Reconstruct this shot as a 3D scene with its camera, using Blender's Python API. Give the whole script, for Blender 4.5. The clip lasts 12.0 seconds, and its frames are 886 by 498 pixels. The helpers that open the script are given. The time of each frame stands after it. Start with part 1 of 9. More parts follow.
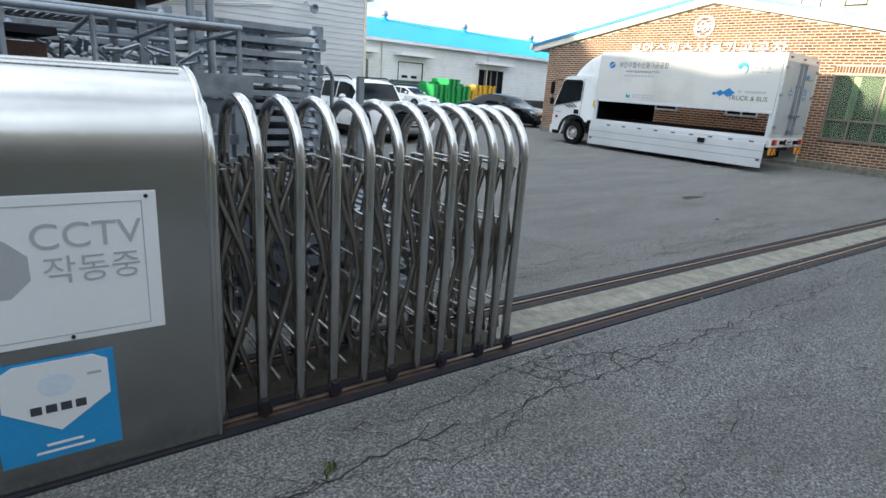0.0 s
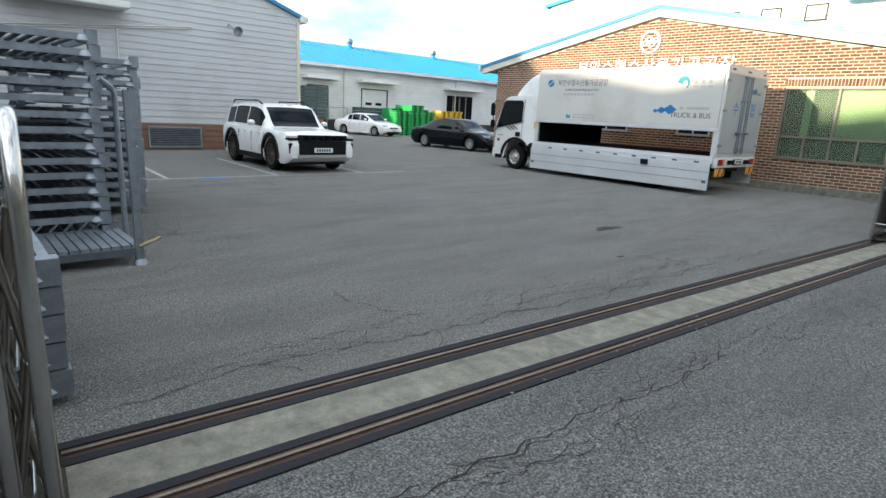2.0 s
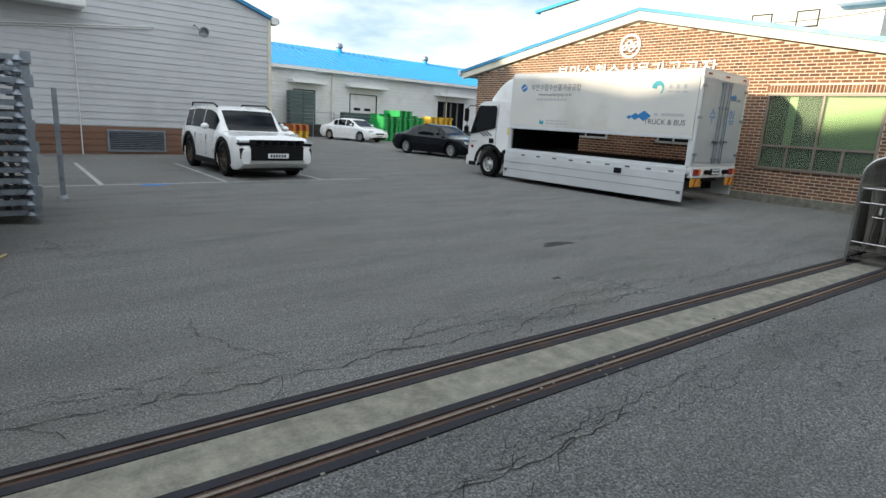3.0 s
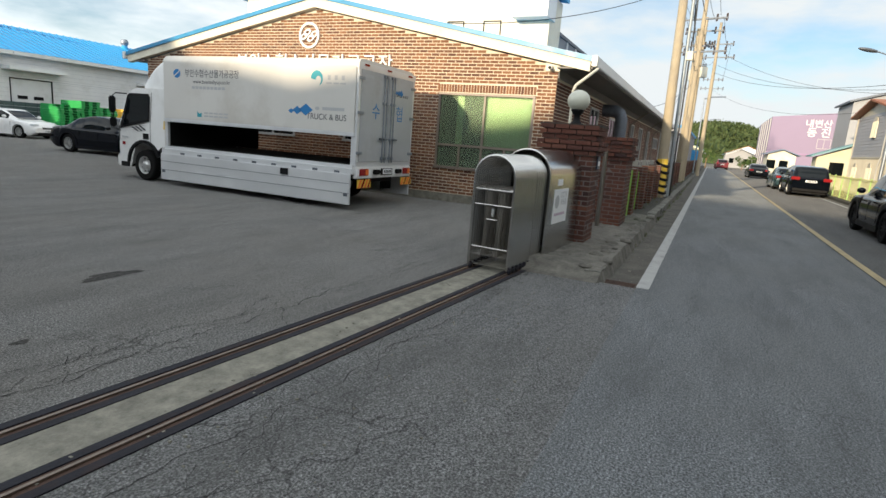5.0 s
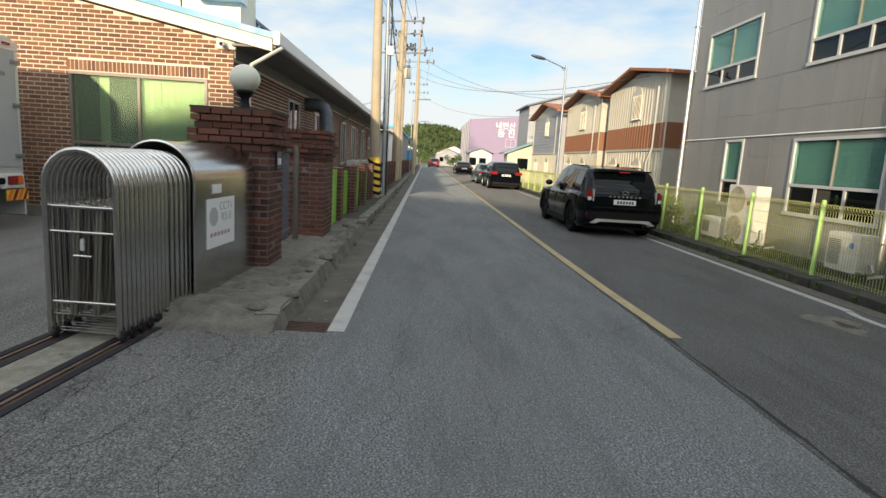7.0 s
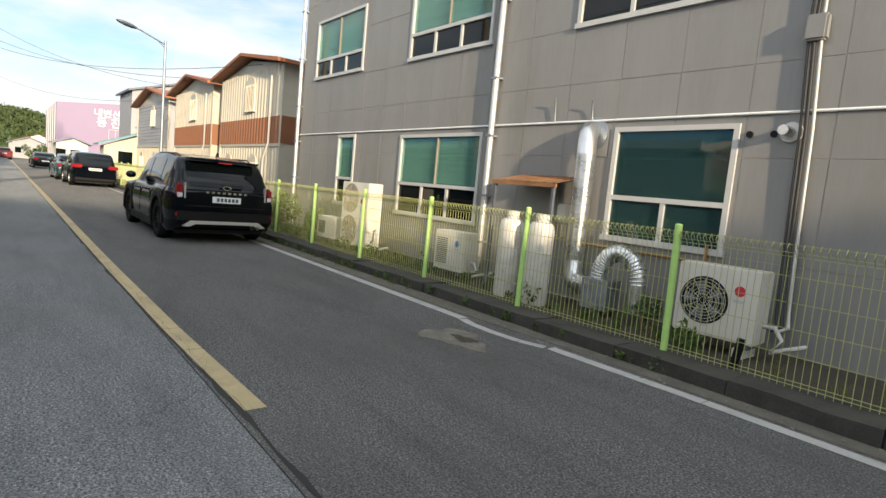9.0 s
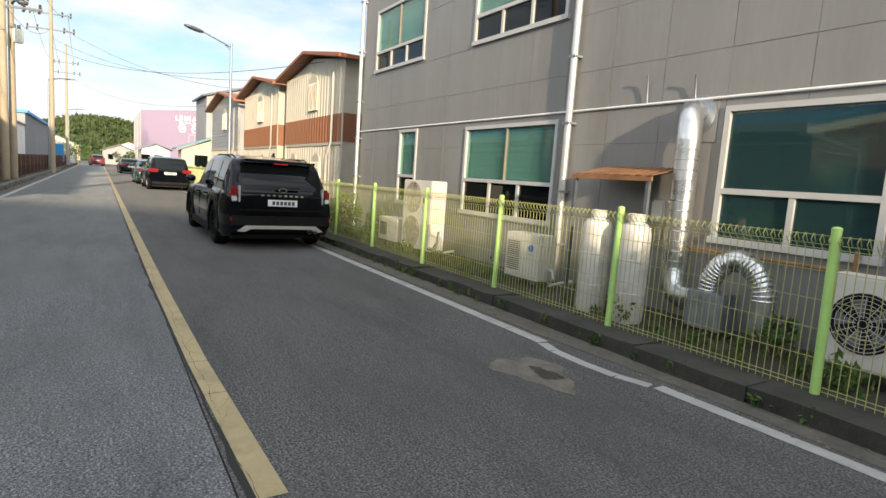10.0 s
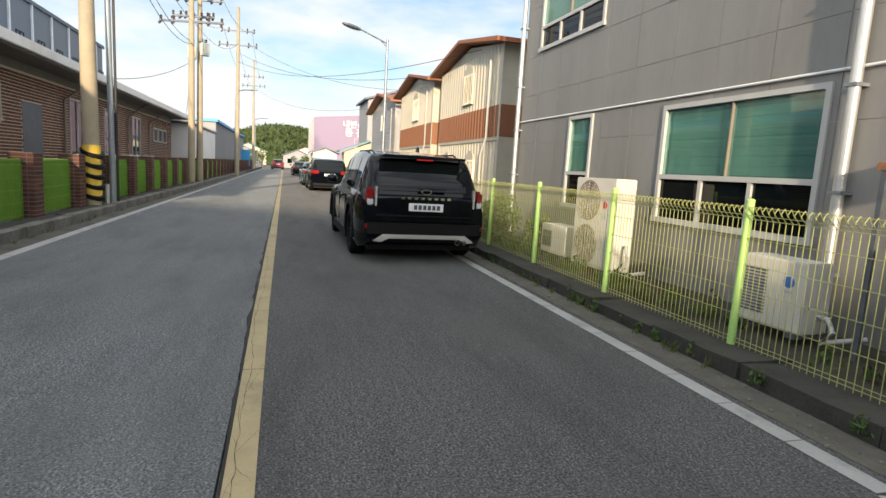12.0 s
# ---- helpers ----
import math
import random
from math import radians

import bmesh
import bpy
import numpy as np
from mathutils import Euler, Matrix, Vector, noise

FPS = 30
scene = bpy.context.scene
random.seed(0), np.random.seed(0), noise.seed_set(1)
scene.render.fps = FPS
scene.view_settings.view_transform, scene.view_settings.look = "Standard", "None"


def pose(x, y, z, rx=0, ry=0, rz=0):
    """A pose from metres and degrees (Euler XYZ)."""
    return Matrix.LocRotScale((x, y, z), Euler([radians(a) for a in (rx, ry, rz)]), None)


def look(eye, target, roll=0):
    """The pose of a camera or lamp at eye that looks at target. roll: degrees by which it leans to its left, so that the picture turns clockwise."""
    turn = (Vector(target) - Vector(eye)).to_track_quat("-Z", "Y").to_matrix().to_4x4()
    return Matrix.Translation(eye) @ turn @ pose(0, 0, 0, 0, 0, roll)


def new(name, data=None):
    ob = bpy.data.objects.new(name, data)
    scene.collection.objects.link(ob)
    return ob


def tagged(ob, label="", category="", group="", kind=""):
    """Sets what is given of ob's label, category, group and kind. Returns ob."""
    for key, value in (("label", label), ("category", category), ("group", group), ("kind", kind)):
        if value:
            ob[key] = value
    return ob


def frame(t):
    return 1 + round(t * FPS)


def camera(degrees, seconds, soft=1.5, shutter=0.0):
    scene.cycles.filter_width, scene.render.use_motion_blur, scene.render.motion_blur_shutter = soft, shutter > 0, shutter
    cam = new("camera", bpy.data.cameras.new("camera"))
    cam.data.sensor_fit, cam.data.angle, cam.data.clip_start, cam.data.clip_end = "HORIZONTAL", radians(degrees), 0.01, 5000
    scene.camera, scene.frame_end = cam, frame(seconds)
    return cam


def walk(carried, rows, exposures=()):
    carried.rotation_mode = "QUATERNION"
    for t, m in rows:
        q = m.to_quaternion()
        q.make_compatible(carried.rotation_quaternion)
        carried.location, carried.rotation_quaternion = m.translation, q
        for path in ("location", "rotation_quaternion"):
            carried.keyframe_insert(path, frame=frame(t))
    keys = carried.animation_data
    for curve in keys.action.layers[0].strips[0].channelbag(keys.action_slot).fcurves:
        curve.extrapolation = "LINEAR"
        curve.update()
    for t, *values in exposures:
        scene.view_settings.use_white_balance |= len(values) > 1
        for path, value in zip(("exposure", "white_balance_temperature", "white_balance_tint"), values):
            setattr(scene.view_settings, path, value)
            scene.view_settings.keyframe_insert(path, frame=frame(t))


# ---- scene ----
cam = camera(76.8, 12.0)
PATH = [
    (0, (-0.378, -0.001, 1.625), (0.869, 1.459, 1.065), 4.1),
    (0.5, (0.179, 0.019, 1.617), (1.466, 1.449, 1.069), 3.6),
    (1, (0.806, 0.03, 1.624), (2.099, 1.465, 1.104), 3.0),
    (1.5, (1.382, 0.082, 1.637), (2.671, 1.529, 1.143), 3.0),
    (2, (2.011, 0.044, 1.574), (3.291, 1.508, 1.107), 2.9),
    (2.5, (2.58, 0.024, 1.566), (3.858, 1.495, 1.114), 3.2),
    (2.7, (2.839, 0.045, 1.57), (4.117, 1.517, 1.123), 3.3),
    (4.3, (4.833, -0.405, 1.65), (6.189, 0.996, 1.205), 2.3),
    (4.5, (5.109, -0.446, 1.619), (6.562, 0.857, 1.183), 2.3),
    (5, (5.887, -0.528, 1.611), (7.671, 0.288, 1.222), 4.4),
    (5.5, (6.429, -0.509, 1.62), (8.329, -0.007, 1.251), 4.3),
    (6, (7.005, -0.547, 1.587), (8.962, -0.315, 1.242), 4.1),
    (6.5, (7.598, -0.559, 1.577), (9.565, -0.448, 1.236), 4.2),
    (7, (8.18, -0.713, 1.542), (10.153, -0.792, 1.225), 3.5),
    (7.5, (8.638, -1.002, 1.568), (10.571, -1.425, 1.277), 4.2),
    (7.7, (8.805, -1.127, 1.58), (10.696, -1.71, 1.288), 4.5),
    (9.3, (10.371, -2.162, 1.344), (11.904, -3.431, 1.148), 5.5),
    (9.5, (10.507, -2.268, 1.346), (12.074, -3.493, 1.136), 5.2),
    (10, (10.934, -2.538, 1.405), (12.621, -3.583, 1.162), 4.0),
    (10.5, (11.405, -2.767, 1.4), (13.191, -3.628, 1.133), 3.5),
    (11, (11.867, -2.995, 1.376), (13.679, -3.796, 1.103), 3.4),
    (11.5, (12.364, -3.141, 1.368), (14.224, -3.825, 1.096), 3.3),
    (12, (12.923, -3.283, 1.353), (14.826, -3.834, 1.076), 3.4),
]
walk(cam, [(t, look(eye, target, roll)) for t, eye, target, roll in PATH], [(0.0, 0.9, 5850, 5), (1.6, 0.84, 6000, 5), (2.6, 0.6, 6100, 5), (4.4, 0.33, 6300, 6), (6.2, 0.25, 6400, 6), (7.6, 0.38, 6450, 6), (9.5, 0.54, 6450, 8), (12.0, 0.47, 6450, 8)])


# ---- world and sun ----
SUN_AZ, SUN_EL = 283.0, 12.0
world = bpy.data.worlds.new("evening_sky")
scene.world = world
world.use_nodes = True
wn, wl = world.node_tree.nodes, world.node_tree.links
sky = wn.new("ShaderNodeTexSky")
sky.sky_type, sky.sun_disc = "NISHITA", False
sky.sun_elevation, sky.sun_rotation = radians(SUN_EL), radians(SUN_AZ)
sky.air_density, sky.dust_density, sky.ozone_density = 1.0, 0.6, 2.5
tex = wn.new("ShaderNodeTexCoord")
sep = wn.new("ShaderNodeSeparateXYZ")
wl.new(tex.outputs["Generated"], sep.inputs[0])
squash = wn.new("ShaderNodeMapping")
squash.inputs["Scale"].default_value = (1.0, 1.0, 3.2)
wl.new(tex.outputs["Generated"], squash.inputs["Vector"])
cloud = wn.new("ShaderNodeTexNoise")
cloud.inputs["Scale"].default_value, cloud.inputs["Detail"].default_value, cloud.inputs["Roughness"].default_value = 2.6, 9, 0.55
wl.new(squash.outputs[0], cloud.inputs["Vector"])
lift = wn.new("ShaderNodeMapRange")
lift.interpolation_type = "SMOOTHSTEP"
lift.inputs["From Min"].default_value, lift.inputs["From Max"].default_value = 0.0, 0.6
lift.inputs["To Min"].default_value, lift.inputs["To Max"].default_value = 0.14, 0.06
wl.new(sep.outputs["Z"], lift.inputs["Value"])
addc = wn.new("ShaderNodeMath")
wl.new(cloud.outputs["Fac"], addc.inputs[0])
wl.new(lift.outputs[0], addc.inputs[1])
ramp = wn.new("ShaderNodeValToRGB")
ramp.color_ramp.elements[0].position, ramp.color_ramp.elements[1].position = 0.4, 0.62
wl.new(addc.outputs[0], ramp.inputs[0])
mixc = wn.new("ShaderNodeMix")
mixc.data_type = "RGBA"
# sunlit clouds: brightest towards the low sun, softer away from it
toward = wn.new("ShaderNodeVectorMath")
toward.operation = "DOT_PRODUCT"
toward.inputs[1].default_value = (math.sin(radians(SUN_AZ)) * math.cos(radians(SUN_EL)), math.cos(radians(SUN_AZ)) * math.cos(radians(SUN_EL)), math.sin(radians(SUN_EL)))
wl.new(tex.outputs["Generated"], toward.inputs[0])
glow = wn.new("ShaderNodeMapRange")
glow.interpolation_type = "SMOOTHSTEP"
glow.inputs["From Min"].default_value, glow.inputs["From Max"].default_value = -0.85, 0.9
glow.inputs["To Min"].default_value, glow.inputs["To Max"].default_value = 4.6, 9.5
wl.new(toward.outputs["Value"], glow.inputs["Value"])
white = wn.new("ShaderNodeVectorMath")
white.operation = "SCALE"
white.inputs[0].default_value = (0.97, 0.985, 1.0)
wl.new(glow.outputs[0], white.inputs["Scale"])
wl.new(white.outputs[0], mixc.inputs["B"])
thin = wn.new("ShaderNodeVectorMath")
thin.operation = "SCALE"
thin.inputs["Scale"].default_value = 0.85
wl.new(sky.outputs[0], thin.inputs[0])
wl.new(ramp.outputs[0], mixc.inputs["Factor"])
wl.new(thin.outputs[0], mixc.inputs["A"])
wl.new(mixc.outputs["Result"], wn["Background"].inputs[0])
wn["Background"].inputs[1].default_value = 0.165
sun = new("sun", bpy.data.lights.new("sun", "SUN"))
sun.data.energy, sun.data.angle, sun.data.color = 5.4, radians(1.4), (1.0, 0.8, 0.56)
_az, _el = radians(SUN_AZ), radians(SUN_EL)
sun.matrix_world = look((math.sin(_az) * math.cos(_el) * 50, math.cos(_az) * math.cos(_el) * 50, math.sin(_el) * 50), (0, 0, 0))


# ---- materials ----
def tree(name):
    m = bpy.data.materials.new(name)
    m.use_nodes = True
    return m, m.node_tree.nodes, m.node_tree.links, m.node_tree.nodes["Principled BSDF"]


def noise_node(n, l, scale, detail=5, rough=0.6, stretch=None, space="Object"):
    tc = n.new("ShaderNodeTexCoord")
    t = n.new("ShaderNodeTexNoise")
    t.inputs["Scale"].default_value, t.inputs["Detail"].default_value, t.inputs["Roughness"].default_value = scale, detail, rough
    src = tc.outputs[space]
    if stretch:
        mp = n.new("ShaderNodeMapping")
        mp.inputs["Scale"].default_value = stretch
        l.new(src, mp.inputs["Vector"])
        src = mp.outputs[0]
    l.new(src, t.inputs["Vector"])
    return t.outputs["Fac"]


def ramp_node(n, l, src, stops):
    r = n.new("ShaderNodeValToRGB")
    e = r.color_ramp.elements
    while len(e) < len(stops):
        e.new(0.5)
    for k, (p, c) in enumerate(stops):
        e[k].position, e[k].color = p, (*c, 1)
    l.new(src, r.inputs[0])
    return r.outputs[0]


def mix_node(n, l, fac, a, b, mode="MIX"):
    m = n.new("ShaderNodeMix")
    m.data_type, m.blend_type = "RGBA", mode
    for sock, v in (("Factor", fac), ("A", a), ("B", b)):
        if isinstance(v, (int, float)):
            m.inputs[sock].default_value = v
        elif isinstance(v, tuple):
            m.inputs[sock].default_value = (*v, 1)
        else:
            l.new(v, m.inputs[sock])
    return m.outputs["Result"]


def bump_node(n, l, p, height, strength, distance=0.01):
    b = n.new("ShaderNodeBump")
    b.inputs["Strength"].default_value, b.inputs["Distance"].default_value = strength, distance
    l.new(height, b.inputs["Height"])
    l.new(b.outputs[0], p.inputs["Normal"])


def plain(name, color, rough=0.5, metal=0.0, vary=0.18, scale=3.0, fine=60.0, bump=0.15, stretch=None, coat=0.0, dirt=None, spec=0.5):
    """A surface of one base colour with blotches, fine grain and relief."""
    m, n, l, p = tree(name)
    big = noise_node(n, l, scale, 4, 0.6, stretch)
    small = noise_node(n, l, fine, 3, 0.6, stretch)
    lo, hi = tuple(c * (1 - vary) for c in color), tuple(min(1, c * (1 + vary)) for c in color)
    col = ramp_node(n, l, big, [(0.3, lo), (0.7, hi)])
    col = mix_node(n, l, 0.25, col, ramp_node(n, l, small, [(0.3, tuple(c * (1 - 1.5 * vary) for c in color)), (0.7, hi)]))
    if dirt:
        col = mix_node(n, l, ramp_node(n, l, noise_node(n, l, scale * 0.6, 8, 0.7, stretch), [(0.52, (0, 0, 0)), (0.72, (0.75, 0.75, 0.75))]), col, dirt)
    l.new(col, p.inputs["Base Color"])
    p.inputs["Metallic"].default_value = metal
    p.inputs["Specular IOR Level"].default_value = spec
    r = n.new("ShaderNodeMapRange")
    r.inputs["To Min"].default_value, r.inputs["To Max"].default_value = max(0.02, rough - 0.12), min(1, rough + 0.12)
    l.new(big, r.inputs["Value"])
    l.new(r.outputs[0], p.inputs["Roughness"])
    p.inputs["Coat Weight"].default_value, p.inputs["Coat Roughness"].default_value = coat, 0.05
    if bump:
        bump_node(n, l, p, small, bump)
    return m


def asphalt(name, dark, light, crack=0.5, crack_scale=0.8, tint=(0.1, 0.09, 0.075)):
    m, n, l, p = tree(name)
    grain = noise_node(n, l, 75, 3, 0.8)
    mid = noise_node(n, l, 22, 4, 0.7)
    blot = noise_node(n, l, 0.55, 6, 0.65)
    wear = noise_node(n, l, 1.9, 7, 0.7, (0.25, 1.0, 1.0))
    col = ramp_node(n, l, grain, [(0.36, tuple(0.4 * c for c in dark)), (0.5, tuple((a + b) / 2 for a, b in zip(dark, light))), (0.6, tuple(1.4 * c for c in light)), (0.68, tuple(2.0 * c for c in light))])
    col = mix_node(n, l, 0.6, col, ramp_node(n, l, mid, [(0.34, (0.62, 0.62, 0.62)), (0.66, (1.3, 1.3, 1.3))]), "MULTIPLY")
    col = mix_node(n, l, ramp_node(n, l, blot, [(0.42, (0, 0, 0)), (0.7, (0.5, 0.5, 0.5))]), col, tint)
    col = mix_node(n, l, ramp_node(n, l, wear, [(0.35, (0.34, 0.34, 0.34)), (0.55, (0, 0, 0))]), col, tuple(0.55 * c for c in dark))
    tc = n.new("ShaderNodeTexCoord")
    wob = n.new("ShaderNodeTexNoise")
    wob.inputs["Scale"].default_value, wob.inputs["Detail"].default_value = 3.2, 6
    l.new(tc.outputs["Object"], wob.inputs["Vector"])
    off = n.new("ShaderNodeVectorMath")
    off.operation = "MULTIPLY_ADD"
    off.inputs[1].default_value = (0.55, 0.55, 0.55)
    l.new(wob.outputs["Color"], off.inputs[0])
    l.new(tc.outputs["Object"], off.inputs[2])
    vor = n.new("ShaderNodeTexVoronoi")
    vor.feature, vor.inputs["Scale"].default_value = "DISTANCE_TO_EDGE", crack_scale
    l.new(off.outputs[0], vor.inputs["Vector"])
    line = ramp_node(n, l, vor.outputs["Distance"], [(0.0, (1, 1, 1)), (0.012 * crack_scale, (0, 0, 0))])
    where = ramp_node(n, l, noise_node(n, l, 0.42, 3, 0.6), [(0.5, (0, 0, 0)), (0.62, (crack, crack, crack))])
    ck = mix_node(n, l, 1.0, line, where, "MULTIPLY")
    col = mix_node(n, l, ck, col, (0.018, 0.016, 0.015))
    l.new(col, p.inputs["Base Color"])
    p.inputs["Roughness"].default_value = 0.9
    p.inputs["Diffuse Roughness"].default_value = 1.0
    p.inputs["Specular IOR Level"].default_value = 0.25
    h = n.new("ShaderNodeMath")
    h.operation = "MULTIPLY_ADD"
    h.inputs[1].default_value = -1.5
    l.new(ck, h.inputs[0])
    l.new(grain, h.inputs[2])
    bump_node(n, l, p, h.outputs[0], 0.9, 0.018)
    return m


def pieces(name, colors, rough=0.85, island=False, bump=0.5, fine=90, gloss=0.3):
    """Bricks and such: one of several colours for each piece, with grain."""
    m, n, l, p = tree(name)
    src = (n.new("ShaderNodeNewGeometry").outputs["Random Per Island"] if island else n.new("ShaderNodeObjectInfo").outputs["Random"])
    stops = [(k / max(1, len(colors) - 1), c) for k, c in enumerate(colors)]
    col = ramp_node(n, l, src, stops)
    g = noise_node(n, l, fine, 4, 0.7)
    col = mix_node(n, l, 0.45, col, ramp_node(n, l, g, [(0.3, (0.4, 0.4, 0.4)), (0.7, (1.25, 1.25, 1.25))]), "MULTIPLY")
    st = noise_node(n, l, 1.3, 6, 0.7, None, "Object")
    col = mix_node(n, l, ramp_node(n, l, st, [(0.5, (0, 0, 0)), (0.75, (0.3, 0.3, 0.3))]), col, (0.07, 0.05, 0.04))
    l.new(col, p.inputs["Base Color"])
    p.inputs["Roughness"].default_value = rough
    p.inputs["Specular IOR Level"].default_value = gloss
    bump_node(n, l, p, g, bump, 0.004)
    return m


def clear_glass(name, color, rough=0.03, see=0.55):
    m, n, l, p = tree(name)
    p.inputs["Base Color"].default_value = (*color, 1)
    p.inputs["Roughness"].default_value = rough
    p.inputs["Specular IOR Level"].default_value = 0.35
    p.inputs["Transmission Weight"].default_value = see
    p.inputs["IOR"].default_value = 1.45
    wave = noise_node(n, l, 1.2, 2, 0.5)
    bump_node(n, l, p, wave, 0.04, 0.02)
    return m


def stainless(name, rough=0.28, stretch=(1, 1, 0.03), color=(0.5, 0.49, 0.47)):
    m, n, l, p = tree(name)
    s = noise_node(n, l, 220, 3, 0.6, stretch)
    b = noise_node(n, l, 4, 4, 0.6)
    col = ramp_node(n, l, b, [(0.3, tuple(c * 0.86 for c in color)), (0.7, color)])
    col = mix_node(n, l, ramp_node(n, l, noise_node(n, l, 16, 6, 0.75), [(0.62, (0, 0, 0)), (0.8, (0.35, 0.35, 0.35))]), col, (0.16, 0.11, 0.07))
    l.new(col, p.inputs["Base Color"])
    p.inputs["Metallic"].default_value = 1.0
    r = n.new("ShaderNodeMapRange")
    r.inputs["To Min"].default_value, r.inputs["To Max"].default_value = rough - 0.06, rough + 0.1
    l.new(s, r.inputs["Value"])
    l.new(r.outputs[0], p.inputs["Roughness"])
    bump_node(n, l, p, s, 0.06, 0.002)
    return m


ASPHALT_YARD = asphalt("yard_asphalt", (0.115, 0.114, 0.109), (0.240, 0.236, 0.226), 0.6, 0.5, (0.172, 0.162, 0.145))
ASPHALT_LEFT = asphalt("worn_lane_asphalt", (0.104, 0.110, 0.115), (0.215, 0.225, 0.232), 0.4, 0.45, (0.151, 0.155, 0.151))
ASPHALT_RIGHT = asphalt("newer_lane_asphalt", (0.060, 0.060, 0.062), (0.150, 0.150, 0.149), 0.2, 0.4, (0.108, 0.104, 0.097))
ASPHALT_EDGE = asphalt("cracked_apron_asphalt", (0.100, 0.101, 0.101), (0.209, 0.210, 0.208), 0.9, 1.6, (0.134, 0.131, 0.121))
CRACK = plain("crack_dark", (0.02, 0.019, 0.018), 0.95)
CONCRETE = plain("weathered_concrete", (0.2, 0.19, 0.155), 0.9, vary=0.45, scale=7, fine=70, bump=0.5, dirt=(0.1, 0.09, 0.075))
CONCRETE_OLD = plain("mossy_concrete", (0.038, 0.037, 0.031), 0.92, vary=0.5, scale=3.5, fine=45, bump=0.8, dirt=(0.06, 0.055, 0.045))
KERB_PALE = plain("weathered_pale_kerb", (0.15, 0.145, 0.128), 0.93, vary=0.5, scale=3.0, fine=40, bump=0.9, dirt=(0.05, 0.046, 0.038))
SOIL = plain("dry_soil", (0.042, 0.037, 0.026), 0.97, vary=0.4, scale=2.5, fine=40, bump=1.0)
GUTTER = plain("stained_gutter_concrete", (0.085, 0.078, 0.066), 0.93, vary=0.5, scale=2.2, fine=35, bump=0.9, dirt=(0.035, 0.03, 0.024))
EARTH = plain("far_ground", (0.12, 0.115, 0.09), 0.95, vary=0.3, scale=0.05, fine=3, bump=0.2)
DUST = plain("sandy_dust", (0.1, 0.093, 0.078), 0.95, vary=0.35, scale=5, fine=60, bump=0.6, dirt=(0.06, 0.055, 0.045))
PAINT_WHITE = plain("worn_white_marking", (0.35, 0.35, 0.34), 0.8, vary=0.15, scale=3, fine=60, bump=0.3, dirt=(0.14, 0.14, 0.135))
PAINT_YELLOW = plain("worn_yellow_marking", (0.36, 0.29, 0.16), 0.8, vary=0.15, scale=3, fine=50, bump=0.3, dirt=(0.16, 0.14, 0.1))
PAINT_BLUE = plain("blue_marking", (0.04, 0.16, 0.4), 0.8)
RAIL_DARK = plain("dark_steel", (0.02, 0.02, 0.026), 0.75, 0.0, vary=0.3, scale=5, bump=0.3, dirt=(0.045, 0.026, 0.02), spec=0.2)
RAIL_RUST = plain("rusty_steel", (0.075, 0.042, 0.03), 0.8, 0.2, vary=0.4, scale=6, bump=0.6, dirt=(0.05, 0.03, 0.025))
RAIL_EDGE = plain("worn_rail_edge", (0.2, 0.16, 0.13), 0.4, 0.8, vary=0.3, scale=8, bump=0.3)
STEEL = stainless("brushed_stainless", 0.2, (1, 1, 0.03), (0.55, 0.545, 0.53))
STEEL_TUBE = stainless("stainless_tube", 0.17, (1, 1, 0.05), (0.64, 0.625, 0.6))
STEEL_DULL = stainless("dull_stainless_bar", 0.32, (1, 1, 0.1), (0.36, 0.335, 0.3))
GALV = plain("galvanised_steel", (0.3, 0.33, 0.37), 0.5, 0.75, vary=0.2, scale=9, fine=70, bump=0.1, dirt=(0.13, 0.14, 0.16))
GALV_DARK = plain("dull_galvanised_steel", (0.14, 0.155, 0.18), 0.6, 0.6, vary=0.25, scale=9, bump=0.1)
DUCT = plain("spiral_duct_metal", (0.62, 0.63, 0.64), 0.3, 0.95, vary=0.1, scale=4, fine=40, bump=0.08)
MORTAR = plain("pale_mortar", (0.66, 0.59, 0.47), 0.95, vary=0.15, scale=2, fine=80, bump=0.5)
MORTAR_DARK = plain("grey_mortar", (0.17, 0.15, 0.137), 0.95, vary=0.25, scale=3, fine=80, bump=0.5)
BRICK_ORANGE = pieces("orange_brown_brick", [(0.16, 0.075, 0.045), (0.25, 0.12, 0.065), (0.2, 0.095, 0.053), (0.12, 0.06, 0.042), (0.28, 0.145, 0.08)])
BRICK_ORANGE_I = pieces("orange_brown_brick_field", [(0.16, 0.075, 0.045), (0.25, 0.12, 0.065), (0.2, 0.095, 0.053), (0.12, 0.06, 0.042), (0.28, 0.145, 0.08)], island=True)
# side wall bricks, darker and more purple than the gable's
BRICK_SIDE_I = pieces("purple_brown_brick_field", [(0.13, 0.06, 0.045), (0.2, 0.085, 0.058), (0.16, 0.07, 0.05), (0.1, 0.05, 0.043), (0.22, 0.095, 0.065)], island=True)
BRICK_RED = pieces("dark_red_brick", [(0.092, 0.036, 0.027), (0.135, 0.052, 0.035), (0.066, 0.029, 0.025), (0.17, 0.066, 0.042), (0.048, 0.026, 0.024)])
BRICK_RED_I = pieces("dark_red_brick_field", [(0.092, 0.036, 0.027), (0.135, 0.052, 0.035), (0.066, 0.029, 0.025), (0.17, 0.066, 0.042), (0.048, 0.026, 0.024)], island=True)
CREAM = plain("cream_paint", (0.68, 0.64, 0.52), 0.6, vary=0.08, scale=1.5, bump=0.1, dirt=(0.45, 0.4, 0.32))
